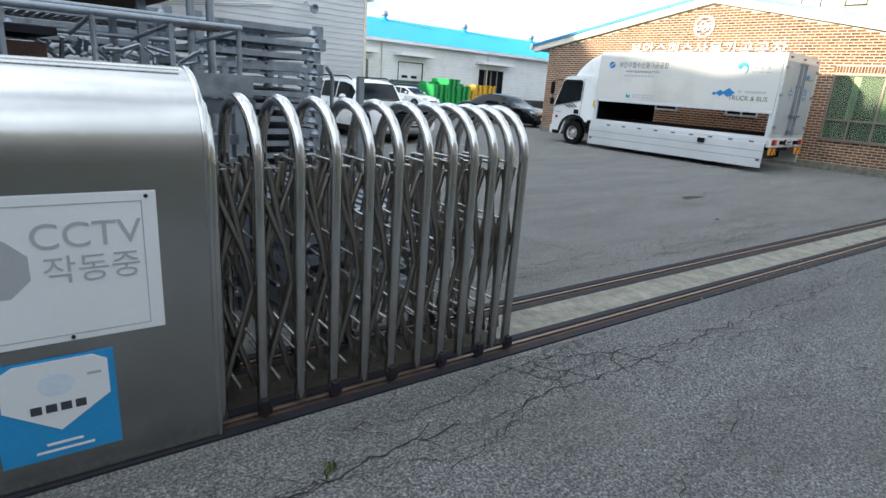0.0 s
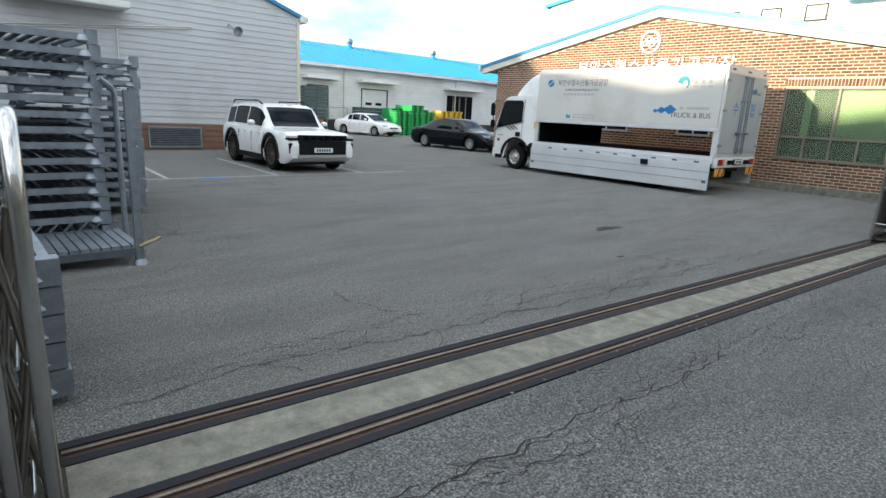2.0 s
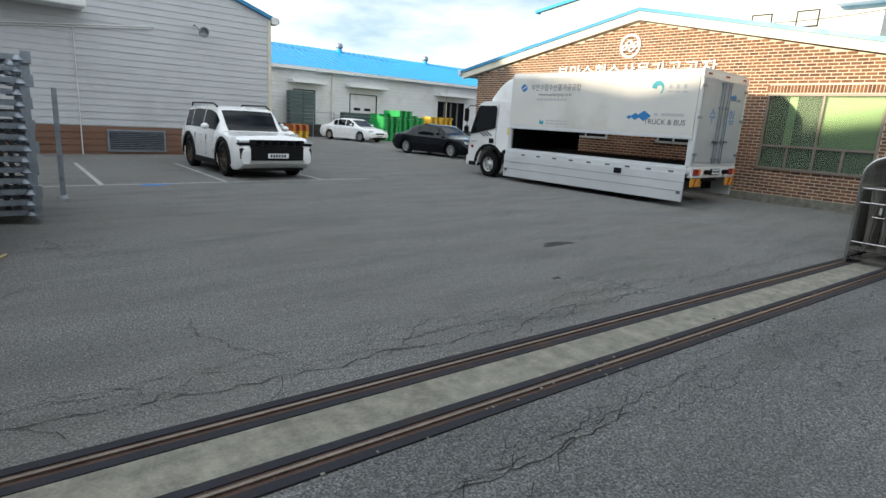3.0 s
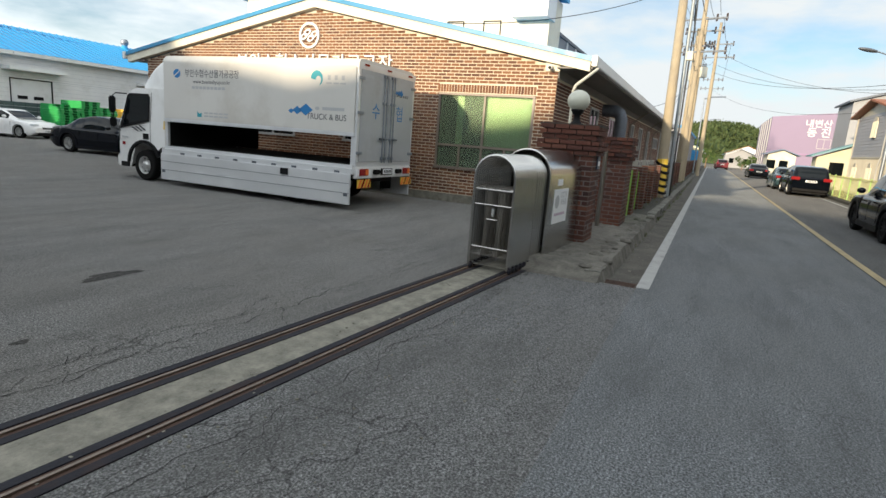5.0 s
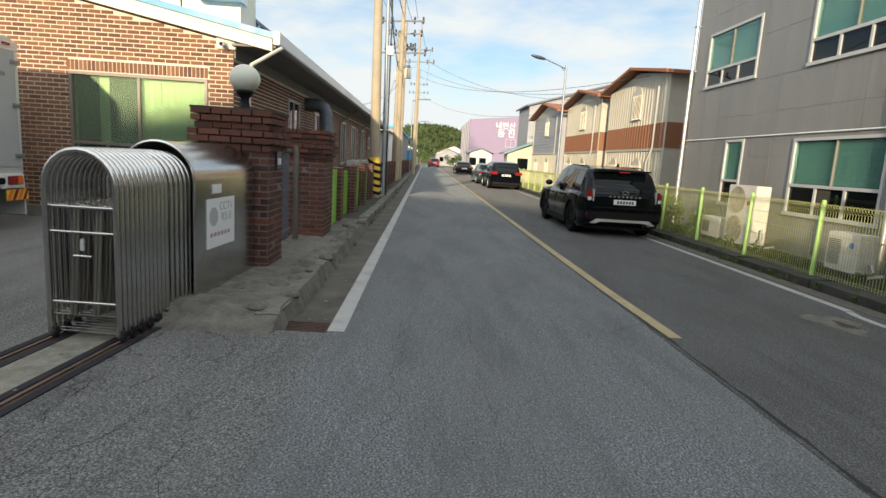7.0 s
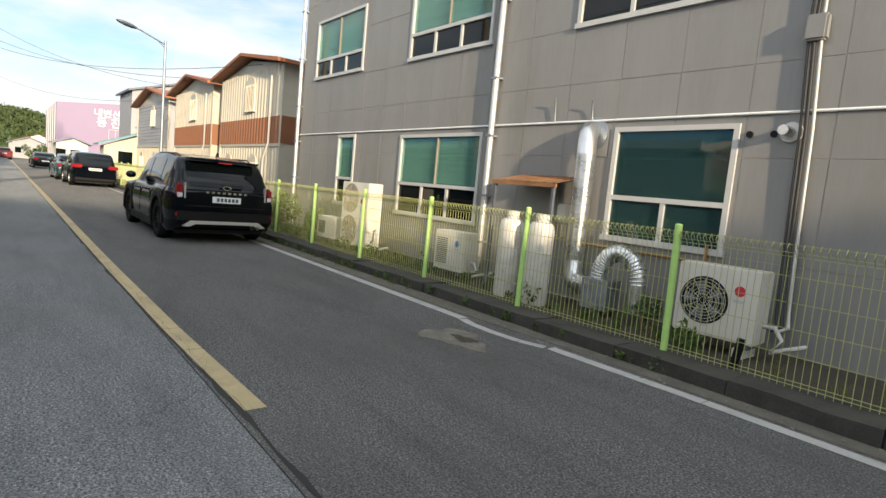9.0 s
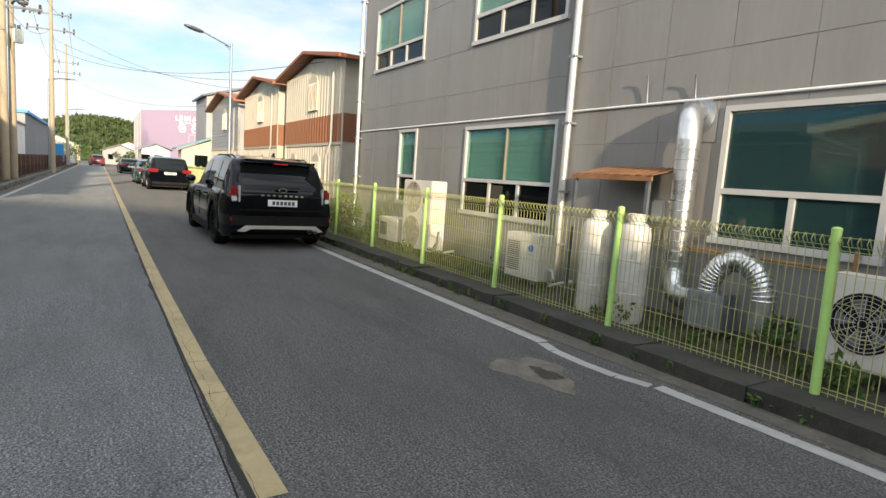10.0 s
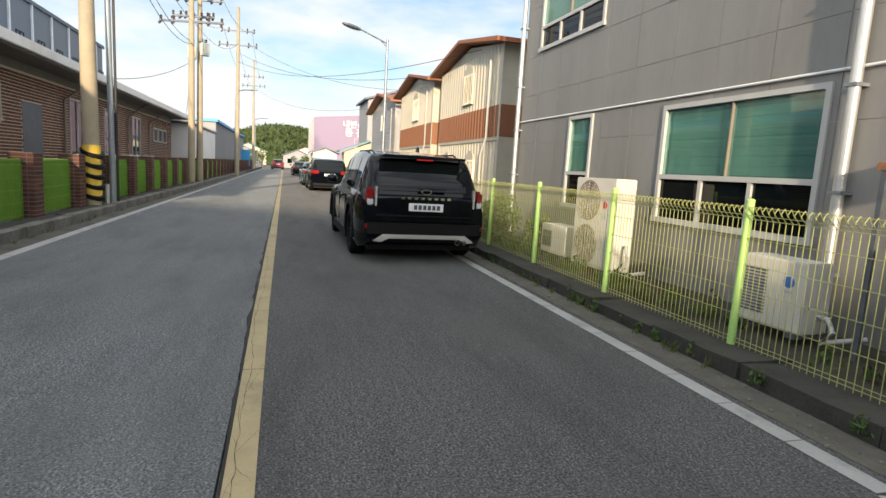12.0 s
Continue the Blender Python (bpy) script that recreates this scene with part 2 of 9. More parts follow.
WHITE = plain("white_paint", (0.74, 0.74, 0.73), 0.45, vary=0.06, scale=1.2, bump=0.05, dirt=(0.55, 0.54, 0.5))
SIDING = plain("white_metal_siding", (0.52, 0.53, 0.545), 0.5, vary=0.07, scale=0.8, bump=0.05, dirt=(0.42, 0.42, 0.41))
SIDING_BROWN = plain("brown_siding", (0.17, 0.085, 0.05), 0.6, vary=0.2, scale=2, bump=0.2)
ROOF_BLUE = plain("blue_metal_roof", (0.02, 0.3, 0.62), 0.45, vary=0.1, scale=0.6, bump=0.05)
ROOF_BLUE_TRIM = plain("blue_roof_trim", (0.03, 0.22, 0.42), 0.4, vary=0.1)
SOFFIT = plain("grey_soffit", (0.2, 0.19, 0.18), 0.7)
PANEL = plain("grey_metal_panel", (0.205, 0.202, 0.197), 0.48, 0.0, vary=0.12, scale=1.6, fine=25, bump=0.06, stretch=(1, 1, 0.14), dirt=(0.16, 0.148, 0.132))
PANEL_JOINT = plain("panel_joint_sealant", (0.3, 0.265, 0.23), 0.8, vary=0.15)
FRAME_WHITE = plain("white_window_frame", (0.44, 0.44, 0.43), 0.4, vary=0.05, bump=0.03)
FRAME_BROWN = plain("brown_window_frame", (0.2, 0.16, 0.13), 0.45, vary=0.1, bump=0.03)
GLASS_TEAL = clear_glass("teal_tinted_glass", (0.28, 0.52, 0.47), 0.02, 0.85)
BLIND = plain("pale_window_blind", (0.17, 0.24, 0.21), 0.7, vary=0.1)
GLASS_DEEP = clear_glass("deep_teal_glass", (0.1, 0.24, 0.25), 0.015, 0.85)
GLASS_GREEN = clear_glass("green_window_glass", (0.5, 0.64, 0.45), 0.03, 0.85)
CURTAIN = plain("pale_green_curtain", (0.42, 0.46, 0.33), 0.9, vary=0.15, scale=4)
GLASS_DARK = clear_glass("dark_glass", (0.004, 0.006, 0.007), 0.02, 0.0)
# near-black base colour stands in for unlit interiors
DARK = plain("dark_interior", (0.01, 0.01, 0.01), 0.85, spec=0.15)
BLACK = plain("black_plastic", (0.008, 0.008, 0.009), 0.5, vary=0.2, spec=0.15)
RUBBER = plain("tyre_rubber", (0.009, 0.009, 0.009), 0.85, vary=0.2, bump=0.3, spec=0.12)
CAR_BLACK = plain("black_car_paint", (0.002, 0.003, 0.006), 0.07, 0.0, vary=0.1, bump=0, coat=0.22, spec=0.16)
CAR_WHITE = plain("white_car_paint", (0.78, 0.78, 0.77), 0.3, 0.0, vary=0.02, bump=0, coat=0.7)
CAR_RED = plain("red_car_paint", (0.14, 0.012, 0.02), 0.3, 0.1, vary=0.05, bump=0, coat=0.7)
CAR_BLUE = plain("dark_teal_car_paint", (0.02, 0.05, 0.06), 0.25, 0.2, vary=0.05, bump=0, coat=0.8)
SILVER = plain("silver_trim", (0.55, 0.55, 0.54), 0.35, 0.6, vary=0.06, bump=0)
CHROME = plain("chrome", (0.8, 0.8, 0.8), 0.12, 1.0, vary=0.04, bump=0)
LAMP_RED = plain("red_lamp_lens", (0.24, 0.01, 0.014), 0.12, vary=0.1, bump=0, coat=0.5)
LAMP_CLEAR = plain("clear_lamp_lens", (0.6, 0.62, 0.64), 0.1, vary=0.05, bump=0, coat=0.8)
ORANGE = plain("orange_reflector", (0.75, 0.17, 0.03), 0.4, vary=0.1)
YELLOW_REFL = plain("yellow_reflector", (0.75, 0.5, 0.06), 0.4, vary=0.1)
BOX_WHITE = plain("truck_box_panel", (0.6, 0.585, 0.55), 0.4, vary=0.05, scale=0.8, bump=0.04, dirt=(0.46, 0.43, 0.38))
ALU = plain("aluminium_panel", (0.68, 0.69, 0.7), 0.4, 0.4, vary=0.06, scale=1.5, bump=0.04)
# white doors; the shade on the truck's rear is put into this grey
DOOR_SHADED = plain("shaded_truck_door", (0.4, 0.41, 0.42), 0.45, vary=0.07, scale=1.5, bump=0.04, dirt=(0.3, 0.29, 0.27))
BLUE_PRINT = plain("blue_lettering", (0.02, 0.17, 0.42), 0.5, vary=0.05)
DARK_PRINT = plain("dark_lettering", (0.05, 0.055, 0.065), 0.5, vary=0.05)
GREY_PRINT = plain("grey_lettering", (0.42, 0.43, 0.44), 0.5, vary=0.05)
TEAL_PRINT = plain("teal_logo", (0.03, 0.3, 0.36), 0.5, vary=0.05)
SIGN_WHITE = plain("white_signboard", (0.76, 0.77, 0.78), 0.5, vary=0.04, scale=2, bump=0.03)
SIGN_BLUE = plain("blue_signboard", (0.04, 0.28, 0.58), 0.45, vary=0.06)
LETTER_WHITE = plain("white_channel_letter", (0.8, 0.79, 0.76), 0.4, vary=0.03)
FENCE = plain("yellow_green_fence_coat", (0.36, 0.37, 0.14), 0.5, vary=0.15, scale=6, bump=0.05)
FENCE_POST = plain("light_green_post", (0.38, 0.6, 0.18), 0.45, vary=0.12, scale=4, bump=0.05)
FENCE_GREEN = plain("bright_green_fence_coat", (0.22, 0.46, 0.05), 0.5, vary=0.15, scale=4, bump=0.05)
MESH_GREEN = plain("green_screen_net", (0.15, 0.24, 0.04), 0.7, vary=0.25, scale=3, bump=0.2)
PLASTIC_GREEN = plain("green_plastic_pallet", (0.02, 0.3, 0.07), 0.5, vary=0.2)
PLASTIC_YELLOW = plain("yellow_plastic_pallet", (0.7, 0.42, 0.03), 0.5, vary=0.2)
PLASTIC_ORANGE = plain("orange_plastic_pallet", (0.5, 0.15, 0.04), 0.5, vary=0.2)
PLASTIC_GREY = plain("dark_grey_crate", (0.06, 0.09, 0.09), 0.5, vary=0.3)
POLE = plain("pole_concrete", (0.35, 0.29, 0.2), 0.85, vary=0.12, scale=2, fine=50, bump=0.3, dirt=(0.25, 0.22, 0.18))
POLE_GREY = plain("grey_steel_pole", (0.3, 0.33, 0.35), 0.5, 0.4, vary=0.15)
CABLE = plain("black_cable", (0.02, 0.02, 0.022), 0.6, vary=0.1, bump=0)
CERAMIC = plain("brown_insulator", (0.07, 0.05, 0.045), 0.3, vary=0.1)
AC_WHITE = plain("aged_white_casing", (0.56, 0.54, 0.49), 0.5, vary=0.07, scale=3, bump=0.05, dirt=(0.45, 0.41, 0.34))
TANK = plain("chipped_grey_cylinder", (0.6, 0.58, 0.55), 0.5, 0.1, vary=0.12, scale=5, bump=0.2, dirt=(0.3, 0.24, 0.2))
RUST_SHEET = plain("rusty_sheet", (0.26, 0.13, 0.06), 0.85, 0.2, vary=0.35, scale=4, bump=0.4, dirt=(0.1, 0.06, 0.04))
CONT_CREAM = plain("cream_container_wall", (0.5, 0.46, 0.37), 0.55, vary=0.08, scale=0.8, bump=0.05, dirt=(0.38, 0.33, 0.26))
CONT_BROWN = plain("brown_container_band", (0.22, 0.09, 0.04), 0.6, vary=0.12, scale=1, bump=0.08)
CONT_GREY = plain("grey_lap_siding", (0.34, 0.34, 0.36), 0.6, vary=0.1, scale=1, bump=0.08)
ROOF_ORANGE = plain("orange_brown_roof_trim", (0.3, 0.1, 0.035), 0.6, vary=0.15)
PURPLE = plain("lilac_wall", (0.25, 0.195, 0.285), 0.7, vary=0.06, scale=0.2, bump=0.05)
GREY_SHED = plain("grey_shed_wall", (0.3, 0.3, 0.31), 0.6, vary=0.08, scale=0.3, bump=0.05)
SLATE = plain("slate_grey_cladding", (0.13, 0.15, 0.18), 0.55, vary=0.1, scale=0.4, bump=0.05)
GLOBE = plain("frosted_globe", (0.62, 0.62, 0.52), 0.35, vary=0.06, bump=0.02)
WOOD = plain("pallet_wood", (0.24, 0.15, 0.08), 0.85, vary=0.3, scale=5, bump=0.4, stretch=(1, 6, 6))
LEAF = pieces("leaf_green", [(0.03, 0.07, 0.015), (0.06, 0.11, 0.025), (0.09, 0.13, 0.03), (0.045, 0.085, 0.02)], 0.7, True, 0.2, 20)
LEAF_FAR = pieces("hill_foliage", [(0.036, 0.062, 0.02), (0.058, 0.085, 0.027), (0.08, 0.105, 0.035), (0.043, 0.07, 0.027)], 0.85, True, 0.2, 6)
GRASS = pieces("grass_blade", [(0.06, 0.1, 0.02), (0.11, 0.14, 0.03), (0.16, 0.14, 0.06), (0.08, 0.12, 0.03)], 0.8, True, 0.1, 20)


# ---- builders ----
def box(bm, x0, x1, y0, y1, z0, z1, m=None):
    t = Matrix.LocRotScale(((x0 + x1) / 2, (y0 + y1) / 2, (z0 + z1) / 2), None, (abs(x1 - x0), abs(y1 - y0), abs(z1 - z0)))
    return bmesh.ops.create_cube(bm, size=1, matrix=(m @ t) if m else t)["verts"]


def rod(bm, a, b, r, seg=8, r2=None, caps=True):
    a, b = Vector(a), Vector(b)
    d = b - a
    m = Matrix.Translation((a + b) / 2) @ d.to_track_quat("Z", "Y").to_matrix().to_4x4()
    return bmesh.ops.create_cone(bm, cap_ends=caps, segments=seg, radius1=r, radius2=r if r2 is None else r2, depth=d.length, matrix=m)["verts"]


def ball(bm, c, r, u=16, v=10, sz=1.0):
    return bmesh.ops.create_uvsphere(bm, u_segments=u, v_segments=v, radius=1, matrix=Matrix.LocRotScale(c, None, (r, r, r * sz)))["verts"]


def pipe(bm, pts, r, seg=8):
    """A tube along a line of points."""
    pts = [Vector(p) for p in pts]
    rings, side = [], None
    for i, p in enumerate(pts):
        d = (pts[min(i + 1, len(pts) - 1)] - pts[max(i - 1, 0)]).normalized()
        if side is None:
            side = d.orthogonal().normalized()
        side = (side - d * side.dot(d)).normalized()
        up = d.cross(side)
        rings.append([bm.verts.new(p + r * (math.cos(6.28318 * k / seg) * side + math.sin(6.28318 * k / seg) * up)) for k in range(seg)])
    for a, b in zip(rings, rings[1:]):
        for k in range(seg):
            bm.faces.new((a[k], a[(k + 1) % seg], b[(k + 1) % seg], b[k]))
    bm.faces.new(rings[0][::-1])
    bm.faces.new(rings[-1])


def prism(bm, outline, a, b, axis="y"):
    """An outline of pairs, pushed out along an axis from a to b."""
    put = {"y": lambda p, t: (p[0], t, p[1]), "x": lambda p, t: (t, p[0], p[1]), "z": lambda p, t: (p[0], p[1], t)}[axis]
    lo, hi = [bm.verts.new(put(p, a)) for p in outline], [bm.verts.new(put(p, b)) for p in outline]
    n = len(outline)
    fs = [bm.faces.new(lo), bm.faces.new(hi[::-1])]
    for k in range(n):
        fs.append(bm.faces.new((lo[k], hi[k], hi[(k + 1) % n], lo[(k + 1) % n])))
    bmesh.ops.recalc_face_normals(bm, faces=fs)


def lathe(bm, prof, m, seg=24):
    """A profile of (radius, along) turned round the local z axis of m."""
    rings = [[bm.verts.new(m @ Vector((r * math.cos(6.28318 * k / seg), r * math.sin(6.28318 * k / seg), z))) for k in range(seg)] for r, z in prof]
    for a, b in zip(rings, rings[1:]):
        for k in range(seg):
            bm.faces.new((a[k], a[(k + 1) % seg], b[(k + 1) % seg], b[k]))


def part(name, bm, material, parent=None, label="", smooth=0.0, bevel=0.0):
    """Links a bmesh as one mesh object under a thing or a part."""
    if bevel:
        es = [e for e in bm.edges if len(e.link_faces) == 2 and e.calc_face_angle(0) > 0.5]
        bmesh.ops.bevel(bm, geom=es, offset=bevel, segments=2, affect="EDGES", clamp_overlap=True)
    me = bpy.data.meshes.new(name)
    bm.normal_update()
    bm.to_mesh(me)
    bm.free()
    if smooth:
        me.polygons.foreach_set("use_smooth", [True] * len(me.polygons))
        me.set_sharp_from_angle(angle=radians(smooth))
    me.materials.append(material)
    ob = new(name, me)
    ob.parent = parent
    return tagged(ob, label) if label else ob


def thing(name, label, category, at=None, group="", kind=""):
    ob = new(name)
    ob.empty_display_size = 0.1
    ob.matrix_basis = at if at is not None else Matrix()
    return tagged(ob, label, category, group, kind)


def solid(name, x0, x1, y0, y1, z0, z1, material, parent=None, label="", bevel=0.0):
    bm = bmesh.new()
    box(bm, x0, x1, y0, y1, z0, z1)
    return part(name, bm, material, parent, label, bevel=bevel)


def structure(ob, label="", category=""):
    return tagged(ob, label, category, kind="structure")


def boxes_mesh(name, rows, material, parent=None, label=""):
    """Many small boxes, rows of x0, x1, y0, y1, z0, z1, joined in one mesh."""
    vs, fs = [], []
    for x0, x1, y0, y1, z0, z1 in rows:
        k = len(vs)
        vs += [(x0, y0, z0), (x1, y0, z0), (x1, y1, z0), (x0, y1, z0), (x0, y0, z1), (x1, y0, z1), (x1, y1, z1), (x0, y1, z1)]
        fs += [(k, k + 3, k + 2, k + 1), (k + 4, k + 5, k + 6, k + 7), (k, k + 1, k + 5, k + 4), (k + 1, k + 2, k + 6, k + 5), (k + 2, k + 3, k + 7, k + 6), (k + 3, k, k + 4, k + 7)]
    me = bpy.data.meshes.new(name)
    me.from_pydata(vs, [], fs)
    me.materials.append(material)
    ob = new(name, me)
    ob.parent = parent
    return tagged(ob, label) if label else ob


def letters(text, size, at, material, parent, name="lettering", depth=0.004, label="", align="CENTER", wide=1.0):
    """Writing as a flat mesh in the local x-y plane of at."""
    cu = bpy.data.curves.new(name, "FONT")
    cu.body, cu.size, cu.align_x, cu.align_y, cu.extrude = text, size, align, "CENTER", depth
    tmp = new("tmp_text", cu)
    me = bpy.data.meshes.new_from_object(tmp.evaluated_get(bpy.context.evaluated_depsgraph_get()))
    bpy.data.objects.remove(tmp)
    me.materials.clear()
    me.materials.append(material)
    ob = new(name, me)
    ob.parent = parent
    ob.matrix_basis = at @ Matrix.Diagonal((wide, 1, 1, 1))
    return tagged(ob, label) if label else ob


# upright lettering planes: reading direction and outward normal
def facing_back(x, y, z):
    return Matrix.Translation((x, y, z)) @ Matrix(((0, 0, -1, 0), (-1, 0, 0, 0), (0, 1, 0, 0), (0, 0, 0, 1)))


def facing_road(x, y, z):
    return Matrix.Translation((x, y, z)) @ pose(0, 0, 0, 90, 0, 0)


def facing_yard(x, y, z):
    return Matrix.Translation((x, y, z)) @ pose(0, 0, 0, 90, 0, 180)

# ---- ground, road, kerbs ----
bm = bmesh.new()
box(bm, -1500, 1800, -1500, 1800, -0.5, -0.16)
structure(part("ground", bm, EARTH), "flat open ground reaching the horizon", "ground")

bm = bmesh.new()
prism(bm, [(-60, 0.06), (12.86, 0.06), (12.9, 1.1), (18.0, 1.1), (130, 1.1), (130, 90), (-60, 90)], -0.2, 0.0, "z")
structure(part("pavement_yard", bm, ASPHALT_YARD), "grey worn asphalt of the factory yard", "pavement")
bm = bmesh.new()
prism(bm, [(-60, 0.06), (-60, -3.03), (130, -3.03), (130, 0.06)], -0.2, 0.0, "z")
structure(part("road_worn_lane", bm, ASPHALT_LEFT), "light grey worn asphalt lane", "road")
bm = bmesh.new()
prism(bm, [(-60, -6.42), (130, -6.42), (130, -3.04), (-60, -3.04)], -0.2, 0.0, "z")
structure(part("road_newer_lane", bm, ASPHALT_RIGHT), "darker newer asphalt lane", "road")
bm = bmesh.new()
prism(bm, [(-3, 0.062), (6, 0.062), (12.84, 0.062), (12.8, 1.45), (12.2, 1.55), (2, 2.12), (-3, 2.4)], -0.05, 0.003, "z")
structure(part("pavement_apron", bm, ASPHALT_EDGE), "cracked asphalt strip before the gate rails", "pavement")
# sunken gutter beside the road
bm = bmesh.new()
box(bm, 12.86, 130, 0.05, 0.56, -0.2, -0.055)
structure(part("pavement_gutter", bm, GUTTER), "dirty sunken concrete gutter with leaves", "gutter")
bm = bmesh.new()
box(bm, 13.9, 130, 0.56, 1.12, -0.2, 0.085)
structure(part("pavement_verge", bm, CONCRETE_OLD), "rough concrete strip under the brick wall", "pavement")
bm = bmesh.new()
prism(bm, [(13.0, 0.0), (13.9, 0.0), (13.9, 0.1), (13.6, 0.095), (13.2, 0.04)], 0.57, 1.12, "y")
structure(part("pavement_ramp", bm, CONCRETE_OLD), "broken concrete ramp beside the gate", "pavement")

rng = random.Random(4)


def kerb_stone(length, w, h, seed, mat):
    r = random.Random(seed)
    bm = bmesh.new()
    box(bm, 0.006, length - 0.006, 0, w, -0.15, h)
    bmesh.ops.subdivide_edges(bm, edges=bm.edges[:], cuts=2, use_grid_fill=True)
    for v in bm.verts:
        v.co += Vector((0, r.uniform(-1, 1) * 0.012, r.uniform(-1, 0.4) * 0.012 if v.co.z > 0 else 0))
    return part("kerb_stone", bm, mat, None, smooth=50)


kerb_left = thing("trim_kerb_left", "weathered grey kerb stones along the gutter", "kerb", kind="structure")
protos = [kerb_stone(1.0, 0.2, 0.115, s, KERB_PALE) for s in range(5)]
for k in range(62):
    src = protos[k % 5]
    ob = src if k < 5 else new("kerb_stone", src.data)
    ob.parent = kerb_left
    ob.matrix_basis = pose(13.0 + k, 0.53 + rng.uniform(-0.015, 0.015), rng.uniform(-0.012, 0.012), 0, rng.uniform(-0.5, 0.5), rng.uniform(-0.8, 0.8))
kerb_right = thing("trim_kerb_right", "dark weathered kerb stones under the green fence", "kerb", kind="structure")
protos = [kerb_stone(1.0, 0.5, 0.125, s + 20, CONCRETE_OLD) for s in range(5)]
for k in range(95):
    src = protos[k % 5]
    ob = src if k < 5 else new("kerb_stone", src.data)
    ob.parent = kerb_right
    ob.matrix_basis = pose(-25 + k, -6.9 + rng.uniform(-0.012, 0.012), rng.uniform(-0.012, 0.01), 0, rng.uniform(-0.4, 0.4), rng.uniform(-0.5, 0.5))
bm = bmesh.new()
box(bm, -25, 70, -8.6, -6.86, -0.2, 0.06)
structure(part("ground_strip", bm, SOIL), "bare soil strip between fence and building", "ground")
bm = bmesh.new()
prism(bm, [(-25, -6.40), (70, -6.40), (70, -6.12), (14.9, -6.12), (13.4, -6.2), (-25, -6.22)], 0.0, 0.006, "z")
structure(part("pavement_edge", bm, DUST), "dusty concrete edge beside the kerb", "pavement")


def stripe(name, pts, w, material, label):
    bm = bmesh.new()
    for (x0, y0), (x1, y1) in zip(pts, pts[1:]):
        d = Vector((x1 - x0, y1 - y0, 0)).normalized()
        nrm = Vector((-d.y, d.x, 0)) * w / 2
        n = max(1, int((x1 - x0) / 0.5))
        for i in range(n):
            a = Vector((x0, y0, 0.005)).lerp(Vector((x1, y1, 0.005)), i / n)
            b = Vector((x0, y0, 0.005)).lerp(Vector((x1, y1, 0.005)), (i + 1) / n - (0.008 / (x1 - x0) if rng.random() < 0.7 else 0))
            bm.faces.new([bm.verts.new(v) for v in (a - nrm, b - nrm, b + nrm, a + nrm)])
    return structure(part(name, bm, material), label, "road marking")


stripe("road_yellow_line", [(13.2, -3.17), (15.1, -3.125), (18.1, -3.105), (60, -3.08), (125, -3.0)], 0.132, PAINT_YELLOW, "worn yellow centre line on the road")
stripe("road_white_line_left", [(12.9, -0.01), (60, -0.04), (125, 0.0)], 0.15, PAINT_WHITE, "worn white edge line by the gutter")
stripe("road_white_line_right", [(14.66, -5.99), (60, -6.02), (125, -6.02)], 0.13, PAINT_WHITE, "white edge line beside the kerb")
stripe("road_white_line_bend", [(13.49, -6.01), (13.75, -5.925), (14.08, -5.895), (14.42, -5.905), (14.64, -5.965)], 0.105, PAINT_WHITE, "shifted piece of white edge line")
stripe("road_white_line_start", [(-25, -6.15), (12.0, -6.085), (13.46, -6.045)], 0.12, PAINT_WHITE, "white edge line beside the kerb")
# tarred seam between the lanes
bm = bmesh.new()
x, y = -25.0, -3.0
prev = None
while x < 110:
    w = rng.uniform(0.006, 0.022)
    y = (-3.08 + 0.012 * max(0.0, min(5.0, x - 13.2)) if x > 8 else -3.08) + rng.uniform(-0.012, 0.012)
    cur = (bm.verts.new((x, y - w, 0.004)), bm.verts.new((x, y + w, 0.004)))
    if prev:
        bm.faces.new((prev[0], cur[0], cur[1], prev[1]))
    prev = cur
    x += rng.uniform(0.1, 0.3) if x < 45 else 2
structure(part("road_seam", bm, CRACK), "dark open seam between the two lanes", "road")


def crack(seed, x0, y0, x1, y1, wander=0.06, w=0.006, branch=0.0):
    """A wandering crack, as a thin dark ribbon."""
    r = random.Random(seed)
    n = max(6, int(math.hypot(x1 - x0, y1 - y0) / 0.06))
    off, prev = 0.0, None
    for i in range(n + 1):
        f = i / n
        off = off * 0.93 + r.uniform(-1, 1) * wander * 0.35
        d = Vector((x1 - x0, y1 - y0)).normalized()
        px, py = x0 + (x1 - x0) * f - d.y * off, y0 + (y1 - y0) * f + d.x * off
        ww = 0.6 * w * r.uniform(0.15, 1.0)
        cur = (crack_bm.verts.new((px + d.y * ww, py - d.x * ww, 0.0065)), crack_bm.verts.new((px - d.y * ww, py + d.x * ww, 0.0065)))
        if prev:
            crack_bm.faces.new((prev[0], cur[0], cur[1], prev[1]))
        prev = cur
        if branch and r.random() < branch:
            a = r.uniform(-1.2, 1.2) + (3.1416 if r.random() < 0.3 else 0)
            L = r.uniform(0.15, 0.6)
            crack(r.randint(0, 9999), px, py, px + L * math.cos(a), py + L * math.sin(a), wander * 0.9, w * 0.6)


